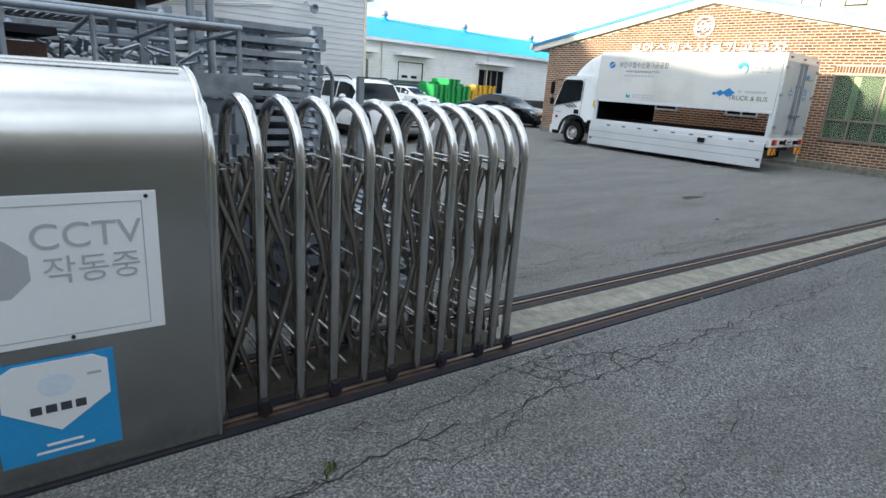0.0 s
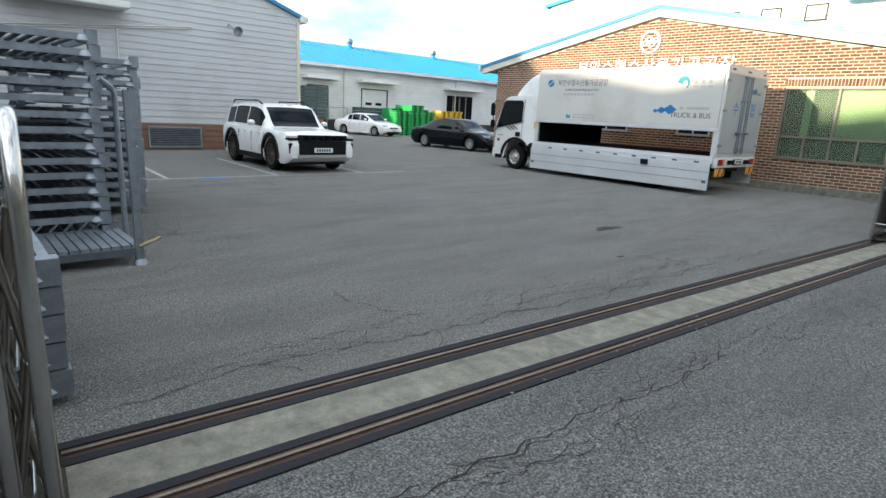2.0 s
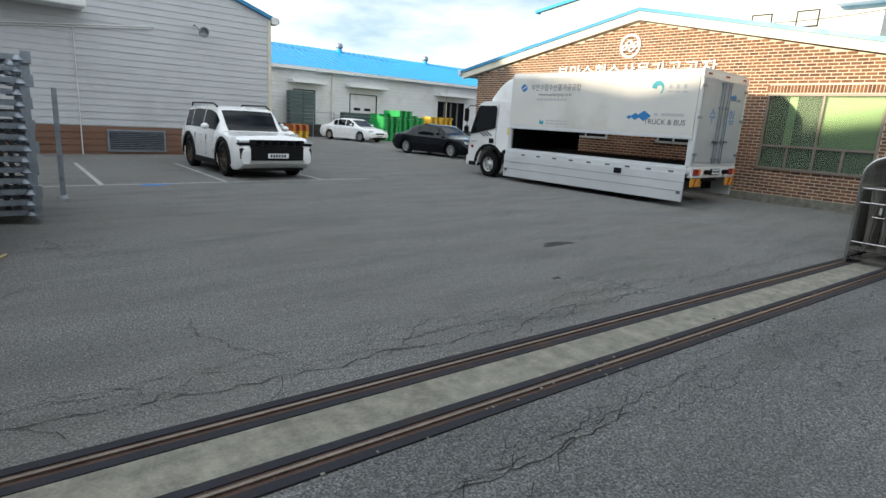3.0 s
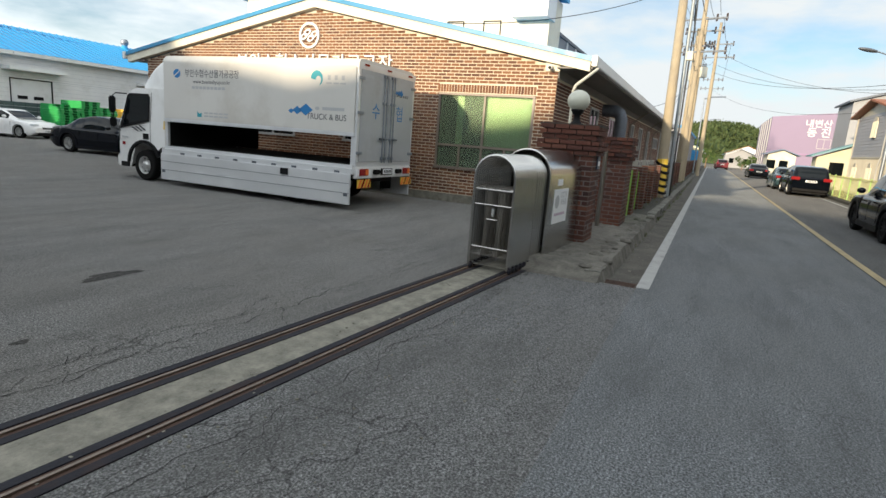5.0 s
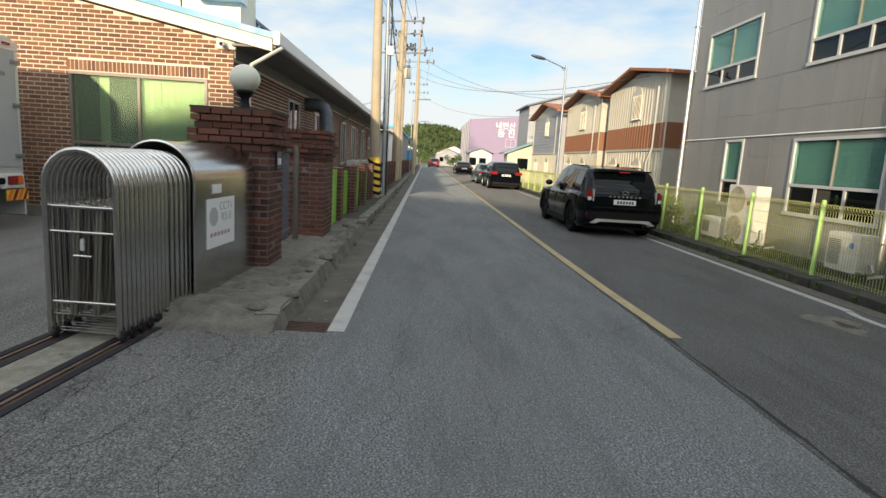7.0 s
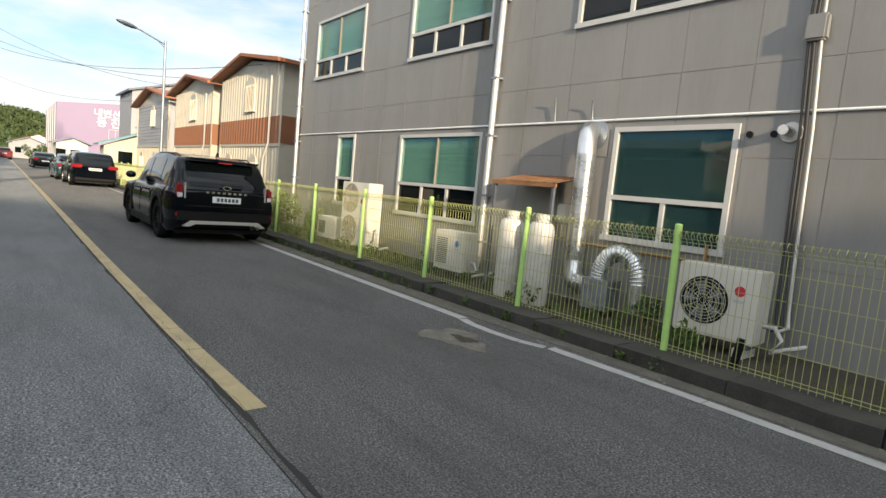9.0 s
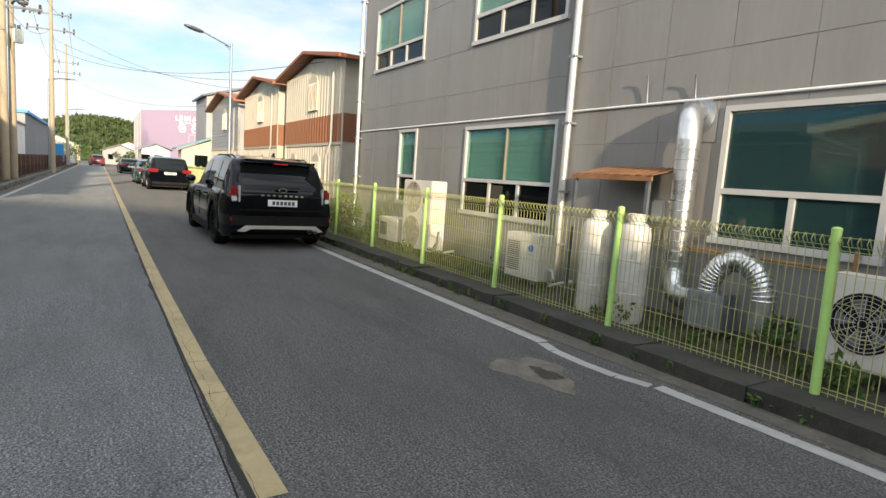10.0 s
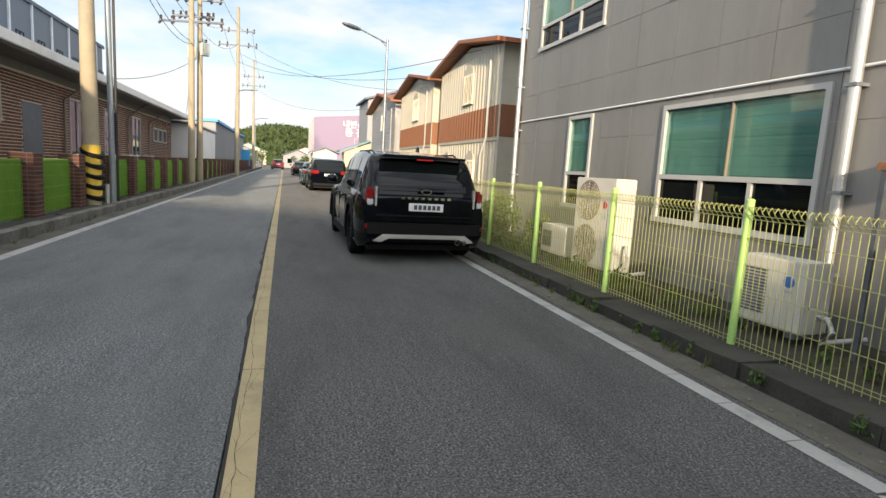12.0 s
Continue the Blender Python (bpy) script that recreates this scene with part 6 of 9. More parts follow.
# ---- broken concrete at the foot of the gate pillars ----
def rough_slab(name, label, x0, x1, y0, y1, height, seed, material, step=0.06):
    """A lumpy, broken-edged concrete apron standing on the ground."""
    nx, ny = int((x1 - x0) / step), int((y1 - y0) / step)
    vs, fs = [], []
    for i in range(nx + 1):
        for j in range(ny + 1):
            x, y = x0 + (x1 - x0) * i / nx, y0 + (y1 - y0) * j / ny
            e = min(1.0, i / 6.0)
            lump = 0.045 * noise.noise((x * 1.7, y * 1.7, seed)) + 0.022 * noise.noise((x * 6, y * 6, seed)) + 0.01 * noise.noise((x * 17, y * 17, seed))
            z = 0.004 + (height + lump) * e
            if j == 0:
                z = -0.12
            wob = 0.05 * noise.noise((x * 2.3, seed, 3.0)) + 0.02 * noise.noise((x * 9, seed, 1.0)) if j < 3 else 0
            vs.append((x, y + wob - (0.03 if j == 0 else 0), z))
    for i in range(nx):
        for j in range(ny):
            a = i * (ny + 1) + j
            fs.append((a, a + ny + 1, a + ny + 2, a + 1))
    me = bpy.data.meshes.new(name)
    me.from_pydata(vs, [], fs)
    me.materials.append(material)
    ob = new(name, me)
    structure(ob, label, "pavement")


BROKEN = plain("broken_concrete", (0.13, 0.122, 0.105), 0.95, vary=0.5, scale=4, fine=30, bump=1.0, dirt=(0.05, 0.045, 0.036))
rough_slab("pavement_broken", "lumpy broken concrete at the foot of the gate pillars", 12.75, 20.5, 0.46, 1.5, 0.115, 4.0, BROKEN)
grate = thing("drain_grate", "rusty slotted drain grate sunk in the gutter", "grate")
for k in range(9):
    solid("grate_bar", 12.92 + 0.045 * k, 12.944 + 0.045 * k, 0.1, 0.5, -0.058, -0.042, RAIL_RUST, grate)
for y in (0.085, 0.5):
    solid("grate_edge", 12.9, 13.33, y, y + 0.02, -0.058, -0.04, RAIL_RUST, grate)
r9 = random.Random(5)
for k in range(16):
    bm = bmesh.new()
    rr = r9.uniform(0.05, 0.13)
    ball(bm, (0, 0, 0), rr, 8, 6, 0.5)
    for v in bm.verts:
        v.co *= 1 + 0.22 * noise.noise((v.co.x * 9 + k, v.co.y * 9, v.co.z * 9))
    st = part("stone", bm, BROKEN, None, smooth=40)
    st.matrix_basis = pose(13.1 + 0.45 * k + r9.uniform(-0.1, 0.1), 0.62 + r9.uniform(-0.06, 0.16), 0.12, 0, 0, r9.uniform(0, 360))
    tagged(st, "rough grey concrete lump on the broken kerb", "stone", "broken kerb lumps")
# ---- vehicles ----
def interp(tab, x):
    for (a, p), (b, q) in zip(tab, tab[1:]):
        if x <= b:
            f = 0 if b == a else max(0.0, (x - a) / (b - a))
            f = f * f * (3 - 2 * f) * 0.5 + f * 0.5
            return p + (q - p) * f
    return tab[-1][1]


def wheel(car, x, y, r, w, rim_mat, side, spokes=10):
    wh = new("wheel")
    wh.parent = car
    wh.matrix_basis = Matrix.Translation((x, y, r)) @ pose(0, 0, 0, 90 * -side, 0, 0)
    bm = bmesh.new()
    lathe(bm, [(r * 0.66, -w / 2), (r * 0.9, -w / 2), (r * 0.98, -w * 0.38), (r, -w * 0.2), (r, w * 0.2), (r * 0.98, w * 0.38), (r * 0.9, w / 2), (r * 0.66, w / 2), (r * 0.64, w * 0.3)], Matrix(), 36)
    part("tyre", bm, RUBBER, wh, smooth=40)
    rim = bmesh.new()
    lathe(rim, [(r * 0.66, w * 0.46), (r * 0.61, w * 0.45), (r * 0.59, w * 0.1), (r * 0.59, -w * 0.4)], Matrix(), 36)
    for k in range(spokes):
        a = 6.28318 * k / spokes
        m = pose(0, 0, w * 0.34, 0, 0, math.degrees(a))
        box(rim, r * 0.1, r * 0.62, -r * 0.035, r * 0.035, -0.012, 0.012, m)
    lathe(rim, [(0.0, w * 0.4), (r * 0.15, w * 0.39), (r * 0.17, w * 0.3)], Matrix(), 16)
    part("rim", rim, rim_mat, wh, smooth=35)
    bm = bmesh.new()
    lathe(bm, [(0.0, w * 0.02), (r * 0.58, w * 0.02)], Matrix(), 24)
    part("brake_disc", bm, GALV_DARK, wh)


def build_car(name, label, L, W, top, roof, belt, paint, at, r=0.36, rim=SILVER, wheels=(0.2, 0.79), clad=None, clear=0.2, plate_mat=SIGN_WHITE, group="parked cars", spokes=10, tail="suv"):
    """A car, x from its rear (0) to its nose (L). top: the line of deck, belt and bonnet; roof: the cabin's line above it."""
    car = thing(name, label, "car", at, group)
    wx = [L * f for f in wheels]
    xs = sorted({*[L * k / 56 for k in range(57)], *[c + s * r * 1.14 * f for c in wx for s in (-1, 1) for f in (0.3, 0.6, 0.8, 0.95, 1.0)]})

    def half(x):
        f = min(x, L - x) / L
        nose = 1 - (0.1 if tail == "suv" else 0.18) * max(0, 1 - f / 0.10) ** 2
        return W / 2 * nose

    def bottom(x):
        z = clear + 0.16 * max(0, 1 - min(x, L - x) / (0.08 * L)) ** 1.5
        for c in wx:
            d = abs(x - c) / (r * 1.14)
            if d < 1:
                z = max(z, r + r * 1.14 * math.sqrt(1 - d * d))
        return z
    bm = bmesh.new()
    rings = []
    for x in xs:
        zt, w = interp(top, x / L), half(x)
        zb = min(bottom(x), zt - 0.12)
        h = zt - zb
        prof = [(w * 0.55, zb + 0.01), (w * 0.93, zb), (w * 0.985, zb + 0.12 * h), (w, zb + 0.45 * h), (w * 0.992, zb + 0.68 * h), (w * 0.965, zb + 0.86 * h), (w * 0.925, zt - 0.02), (w * 0.86, zt), (w * 0.5, zt + 0.022), (0, zt + 0.03)]
        full = [(-a, b) for a, b in prof[:-1]] + [prof[-1]] + [(a, b) for a, b in prof[:-1][::-1]]
        rings.append([bm.verts.new((x, a, b)) for a, b in full])
    n = len(rings[0])
    for a, b in zip(rings, rings[1:]):
        for k in range(n - 1):
            bm.faces.new((a[k], a[k + 1], b[k + 1], b[k]))
        bm.faces.new((a[n - 1], a[0], b[0], b[n - 1]))
    bm.faces.new(rings[0])
    bm.faces.new(rings[-1][::-1])
    bmesh.ops.recalc_face_normals(bm, faces=bm.faces[:])
    body = part("body", bm, paint, car, smooth=38)
    x0, x1 = belt[0] * L, belt[1] * L

    def cabin(s, v, out=0.0):
        """A point of the cabin: s along (0 rear, 1 front), v from the belt (0) over the side (0.5) to the roof's middle (1)."""
        x = x0 + (x1 - x0) * s
        zr = interp(roof, x / L)
        zb = interp(top, x / L) - 0.02
        zr = max(zr, zb + 0.01)
        w = half(x)
        tab = [(0.0, w * 0.925, 0.0), (0.25, w * 0.86, 0.45), (0.45, w * 0.785, 0.84), (0.55, w * 0.73, 0.955), (0.7, w * 0.5, 0.985), (1.0, 0.0, 1.0)]
        for (a, p, q), (b, p2, q2) in zip(tab, tab[1:]):
            if v <= b + 1e-6:
                f = (v - a) / (b - a)
                y, hz = p + (p2 - p) * f, q + (q2 - q) * f
                break
        return Vector((x, y + (out if v < 0.55 else 0), zb + (zr - zb) * hz + (out if v >= 0.45 else 0)))
    S, V = 40, (0, 0.12, 0.25, 0.35, 0.45, 0.5, 0.55, 0.62, 0.7, 0.85, 1.0)
    bm = bmesh.new()
    rows = []
    for i in range(S + 1):
        ps = [cabin(i / S, v) for v in V]
        rows.append([bm.verts.new((p.x, -p.y, p.z)) for p in ps[:-1]] + [bm.verts.new(p) for p in ps[::-1]])
    for a, b in zip(rows, rows[1:]):
        for k in range(len(a) - 1):
            bm.faces.new((a[k], a[k + 1], b[k + 1], b[k]))
    bm.faces.new(rows[0])
    bm.faces.new(rows[-1][::-1])
    bmesh.ops.recalc_face_normals(bm, faces=bm.faces[:])
    part("cabin", bm, paint, car, smooth=38)

    def pane(nm, s0, s1, v0, v1, sides, ns=10, nv=4):
        for sd in sides:
            bm = bmesh.new()
            g = [[bm.verts.new(Vector((p.x, p.y * sd, p.z))) for v in range(nv + 1) for p in [cabin(s0 + (s1 - s0) * i / ns, v0 + (v1 - v0) * v / nv, 0.006)]] for i in range(ns + 1)]
            for i in range(ns):
                for v in range(nv):
                    q = (g[i][v], g[i + 1][v], g[i + 1][v + 1], g[i][v + 1])
                    bm.faces.new(q if sd < 0 else q[::-1])
            part(nm, bm, GLASS_DARK, car, smooth=60)

    def screen(nm, s0, s1):
        bm = bmesh.new()
        ns, nv = 8, 10
        g = []
        for i in range(ns + 1):
            s = s0 + (s1 - s0) * i / ns
            row = []
            for v in range(nv + 1):
                t = -1 + 2 * v / nv
                p = cabin(s, 1 - 0.42 * abs(t), 0.008)
                row.append(bm.verts.new((p.x, p.y * (1 if t > 0 else -1), p.z)))
            g.append(row)
        for i in range(ns):
            for v in range(nv):
                bm.faces.new((g[i][v], g[i + 1][v], g[i + 1][v + 1], g[i][v + 1]))
        bmesh.ops.recalc_face_normals(bm, faces=bm.faces[:])
        part(nm, bm, GLASS_DARK, car, smooth=60)
    # where the roof line leaves the flat part
    peak = [s / 100 for s in range(101) if interp(roof, (x0 + (x1 - x0) * s / 100) / L) > max(z for _, z in roof) - 0.09]
    rs, fs = peak[0], peak[-1]
    screen("rear_window", 0.012, rs * 0.92)
    screen("windscreen", fs + (1 - fs) * 0.06, 0.985)
    lo, hi = rs * 0.75 + 0.03, fs + (1 - fs) * 0.45
    cuts = [lo, lo + (hi - lo) * 0.22, lo + (hi - lo) * 0.6, hi]
    for a, b in zip(cuts, cuts[1:]):
        pane("side_window", a + 0.012, b - 0.008, 0.05, 0.44, (-1, 1))
    for c in wx:
        for sd in (-1, 1):
            wheel(car, c, sd * (W / 2 - 0.13), r, 0.23, rim, sd, spokes)
            bm = bmesh.new()
            ro = r * 1.14
            pts = [(c + ro * math.cos(a), r + ro * math.sin(a)) for a in [math.pi * k / 14 - 0.12 + 0.017 * k for k in range(15)]]
            pin = [(c + (ro + 0.085) * math.cos(a), r + (ro + 0.085) * math.sin(a)) for a in [math.pi * k / 14 - 0.12 + 0.017 * k for k in range(15)]]
            y0, y1 = sorted((sd * (W / 2 - 0.05), sd * (W / 2 + 0.014)))
            prism(bm, pts + pin[::-1], y0, y1, "y")
            part("wheel_arch", bm, clad or paint, car, smooth=30)
            bm = bmesh.new()
            box(bm, c - r * 1.1, c + r * 1.1, min(sd * 0.3, sd * (W / 2 - 0.26)), max(sd * 0.3, sd * (W / 2 - 0.26)), r * 0.8, r * 2.1)
            part("wheel_well", bm, BLACK, car)
    for sd in (-1, 1):
        a, b = sorted((sd * (W / 2 - 0.05), sd * (W / 2 + 0.004)))
        solid("sill", wx[0] + r * 1.15, wx[1] - r * 1.15, a, b, clear, clear + 0.14, clad or paint, car)
        bm = bmesh.new()
        ball(bm, (x1 - 0.42 * (x1 - x0) * 0.42, sd * (W / 2 + 0.1), interp(top, 0.6) + 0.1), 0.1, 12, 8, 0.75)
        part("mirror", bm, paint, car, smooth=60)
        for f in (0.42, 0.62):
            a, b = sorted((sd * (W / 2 - 0.02), sd * (W / 2 + 0.018)))
            solid("door_handle", L * f - 0.09, L * f + 0.09, a, b, interp(top, f) - 0.16, interp(top, f) - 0.13, paint, car, bevel=0.006)
        for f in (0.33, 0.52, 0.70):
            a, b = sorted((sd * (W / 2 - 0.02), sd * (W / 2 + 0.001)))
            solid("door_gap", L * f - 0.0015, L * f + 0.0015, a, b, clear + 0.2, interp(top, f) - 0.12, BLACK, car)
    solid("under_tray", L * 0.05, L * 0.95, -W * 0.4, W * 0.4, clear - 0.02, clear + 0.1, BLACK, car)
    return car


def at_rear(car, nm, y0, y1, z0, z1, mat, x=-0.01, d=0.03, label="", bevel=0.008):
    return solid(nm, x - d, x + d, y0, y1, z0, z1, mat, car, label, bevel)


def number_plate(car, x, z, s, w=0.52):
    bm = bmesh.new()
    box(bm, x - 0.012, x + 0.012, -w / 2, w / 2, z - 0.055, z + 0.055)
    pl = part("number_plate", bm, SIGN_WHITE, car, "white number plate with dark bars", bevel=0.004)
    for k in range(6):
        a = -w / 2 + 0.05 + k * (w - 0.1) / 6
        solid("plate_bar", x + s * 0.0125, x + s * 0.014, a, a + (w - 0.1) / 6 - 0.02, z - 0.032, z + 0.032, DARK_PRINT, pl)


# black sport utility car at the kerb, seen from behind
SUV_TOP = [(0, 0.92), (0.02, 1.0), (0.2, 1.02), (0.6, 1.0), (0.72, 0.99), (0.9, 0.93), (0.97, 0.84), (1, 0.7)]
SUV_ROOF = [(0, 0.95), (0.03, 1.1), (0.075, 1.42), (0.12, 1.56), (0.3, 1.62), (0.5, 1.61), (0.58, 1.55), (0.73, 1.0), (1, 0.9)]
suv = build_car("sport_utility_car", "black sport utility car parked at the kerb", 4.85, 1.93, SUV_TOP, SUV_ROOF, (0.008, 0.74), CAR_BLACK, pose(20.62, -5.22, 0, 0, 0, 0.3), 0.37, BLACK, (0.2, 0.79), BLACK, 0.2, spokes=14)
for sd in (-1, 1):
    a, b = sorted((sd * 0.735, sd * 0.85))
    at_rear(suv, "tail_lamp", a, b, 0.8, 1.08, LAMP_RED, 0.075, 0.08, "red upright tail lamp", 0.035)
    a, b = sorted((sd * 0.75, sd * 0.835))
    at_rear(suv, "lamp_lens", a, b, 0.83, 0.92, LAMP_CLEAR, 0.045, 0.055, "pale lower lamp lens", 0.01)
    a, b = sorted((sd * 0.7, sd * 0.726))
    at_rear(suv, "lamp_trim", a, b, 0.82, 1.09, SILVER, 0.03, 0.05)
    a, b = sorted((sd * 0.66, sd * 0.86))
    at_rear(suv, "reflector", a, b, 0.5, 0.57, LAMP_RED, 0.04, 0.06)
number_plate(suv, -0.03, 0.82, -1, 0.5)
bm = bmesh.new()
prism(bm, [(-0.74, 0.33), (-0.6, 0.43), (0.6, 0.43), (0.74, 0.33), (0.62, 0.32), (0.52, 0.37), (-0.52, 0.37), (-0.62, 0.32)], -0.04, 0.06, "x")
part("bumper_trim", bm, SILVER, suv, "silver lower bumper trim", bevel=0.01)
at_rear(suv, "lower_bumper", -0.86, 0.86, 0.4, 0.62, BLACK, 0.03, 0.06, "", 0.03)
at_rear(suv, "tailgate_crease", -0.7, 0.7, 0.68, 0.7, BLACK, -0.005, 0.02)
for k in range(8):
    at_rear(suv, "badge_bar", -0.36 + 0.096 * k, -0.31 + 0.096 * k, 0.93, 0.96, CHROME, -0.012, 0.008, "", 0)
bm = bmesh.new()
lathe(bm, [(0.05, 0), (0.062, 0), (0.062, 0.012), (0.05, 0.012), (0.05, 0)], Matrix.Translation((-0.005, 0, 1.04)) @ pose(0, 0, 0, 0, -90, 0) @ Matrix.Diagonal((0.6, 1.2, 1, 1)), 24)
part("badge", bm, CHROME, suv, "chrome oval badge", smooth=40)
at_rear(suv, "wiper", -0.3, 0.1, 1.07, 1.085, BLACK, 0.06, 0.015, "", 0)
at_rear(suv, "roof_spoiler", -0.62, 0.62, 1.5, 1.54, CAR_BLACK, 0.32, 0.16, "", 0.015)
at_rear(suv, "brake_lamp", -0.12, 0.12, 1.475, 1.495, LAMP_RED, 0.2, 0.02, "", 0)
for y in (-0.58, -0.48):
    bm = bmesh.new()
    lathe(bm, [(0.025, 0), (0.036, 0), (0.036, 0.12), (0.025, 0.12), (0.025, 0)], Matrix.Translation((0.06, y, 0.33)) @ pose(0, 0, 0, 0, -90, 0), 16)
    part("exhaust_tip", bm, CHROME, suv, smooth=40)
for sd in (-1, 1):
    bm = bmesh.new()
    pipe(bm, [(0.75, sd * 0.64, 1.55), (0.95, sd * 0.65, 1.6), (2.2, sd * 0.65, 1.61), (2.5, sd * 0.65, 1.57)], 0.014, 6)
    part("roof_rail", bm, BLACK, suv, smooth=60)
bm = bmesh.new()
prism(bm, [(0.62, 1.6), (0.78, 1.61), (0.66, 1.68)], -0.015, 0.015, "y")
part("antenna_fin", bm, CAR_BLACK, suv)

# cars further along the road
suv2 = build_car("sport_utility_car", "black sport utility car with red tail lamps by the kerb", 4.7, 1.88, SUV_TOP, SUV_ROOF, (0.008, 0.74), CAR_BLACK, pose(40.6, -5.4, 0, 0, 0, 1), 0.36, SILVER, (0.2, 0.79), BLACK)
for sd in (-1, 1):
    a, b = sorted((sd * 0.52, sd * 0.92))
    at_rear(suv2, "tail_lamp", a, b, 0.86, 1.02, LAMP_RED, 0.04, 0.07, "", 0.02)
number_plate(suv2, -0.03, 0.82, -1)
at_rear(suv2, "lower_bumper", -0.8, 0.8, 0.3, 0.44, BLACK, 0.03, 0.06, "", 0.03)
SED_TOP = [(0, 0.72), (0.03, 0.92), (0.15, 0.98), (0.3, 0.95), (0.6, 0.93), (0.72, 0.92), (0.88, 0.84), (0.96, 0.72), (1, 0.55)]
SED_ROOF = [(0, 0.8), (0.13, 0.97), (0.3, 1.34), (0.42, 1.43), (0.55, 1.41), (0.76, 0.93), (1, 0.9)]
for x, y, paint, lab, tilt in ((46.6, -5.2, CAR_BLUE, "dark teal saloon car parked at the kerb", 1), (70.0, -5.0, CAR_BLACK, "black saloon car far along the road", 2), (78.0, -5.6, CAR_WHITE, "white saloon car far along the road", 2)):
    c = build_car("saloon_car", lab, 4.6, 1.82, SED_TOP, SED_ROOF, (0.12, 0.77), paint, pose(x, y, 0, 0, 0, tilt), 0.33, SILVER, (0.21, 0.8), None, 0.17)
    for sd in (-1, 1):
        a, b = sorted((sd * 0.5, sd * 0.86))
        at_rear(c, "tail_lamp", a, b, 0.74, 0.88, LAMP_RED, 0.06, 0.08, "", 0.02)
    number_plate(c, -0.02, 0.66, -1)
red = build_car("sport_utility_car", "dark red sport utility car at the road's end", 4.6, 1.86, SUV_TOP, SUV_ROOF, (0.008, 0.74), CAR_RED, pose(108.0, -2.3, 0, 0, 0, 4), 0.36, SILVER, (0.2, 0.79), BLACK)
for sd in (-1, 1):
    a, b = sorted((sd * 0.6, sd * 0.92))
    at_rear(red, "tail_lamp", a, b, 0.86, 1.05, LAMP_RED, 0.04, 0.07)
number_plate(red, -0.03, 0.8, -1)

BRONZE = plain("bronze_grey_rim", (0.16, 0.13, 0.1), 0.35, 0.7, vary=0.1, bump=0)
# white sport utility car in the yard, nose to the gate
BOXY_TOP = [(0, 0.9), (0.02, 1.02), (0.2, 1.06), (0.6, 1.04), (0.72, 1.03), (0.93, 0.98), (0.98, 0.86), (1, 0.72)]
BOXY_ROOF = [(0, 0.95), (0.03, 1.15), (0.07, 1.46), (0.11, 1.6), (0.3, 1.66), (0.5, 1.65), (0.58, 1.58), (0.7, 1.06), (1, 0.9)]
wsuv = build_car("sport_utility_car", "white boxy sport utility car parked in the yard", 4.6, 1.88, BOXY_TOP, BOXY_ROOF, (0.008, 0.71), CAR_WHITE, pose(8.93, 17.2, 0.0, 0, 0, -90.5), 0.4, BRONZE, (0.21, 0.78), BLACK, 0.22)
LF = 4.6
solid("grille", LF - 0.05, LF + 0.012, -0.66, 0.66, 0.8, 0.93, BLACK, wsuv, "black slotted grille", 0.01)
for k in range(6):
    solid("grille_slot", LF + 0.012, LF + 0.02, -0.52 + 0.19 * k, -0.4 + 0.19 * k, 0.82, 0.91, CAR_BLACK, wsuv)
solid("bumper_intake", LF - 0.06, LF + 0.014, -0.66, 0.66, 0.44, 0.79, BLACK, wsuv, "", 0.02)
solid("skid_plate", LF - 0.1, LF + 0.02, -0.68, 0.68, 0.38, 0.47, SILVER, wsuv, "silver skid plate", 0.02)
for sd in (-1, 1):
    a, b = sorted((sd * 0.6, sd * 0.88))
    solid("head_lamp", LF - 0.22, LF - 0.02, a, b, 0.86, 0.91, LAMP_CLEAR, wsuv, "thin head lamp slit", 0.01)
    a, b = sorted((sd * 0.6, sd * 0.885))
    solid("lamp_housing", LF - 0.24, LF - 0.028, a, b, 0.8, 0.855, BLACK, wsuv, "", 0.01)
    a, b = sorted((sd * 0.74, sd * 0.87))
    solid("fog_lamp_housing", LF - 0.15, LF - 0.01, a, b, 0.48, 0.74, BLACK, wsuv, "", 0.02)
    bm = bmesh.new()
    pipe(bm, [(0.5, sd * 0.67, 1.62), (0.62, sd * 0.68, 1.7), (2.3, sd * 0.68, 1.7), (2.55, sd * 0.67, 1.62)], 0.02, 6)
    part("roof_rail", bm, BLACK, wsuv, smooth=60)
number_plate(wsuv, LF + 0.035, 0.57, 1, 0.5)


def front_face(car, L, z):
    for sd in (-1, 1):
        a, b = sorted((sd * 0.48, sd * 0.84))
        solid("head_lamp", L - 0.32, L - 0.1, a, b, z, z + 0.12, LAMP_CLEAR, car, "", 0.02)
    solid("grille", L - 0.1, L + 0.005, -0.42, 0.42, z - 0.14, z - 0.02, BLACK, car, "", 0.02)
    solid("lower_intake", L - 0.12, L + 0.002, -0.6, 0.6, z - 0.4, z - 0.28, BLACK, car, "", 0.02)
    number_plate(car, L + 0.015, z - 0.22, 1, 0.5)


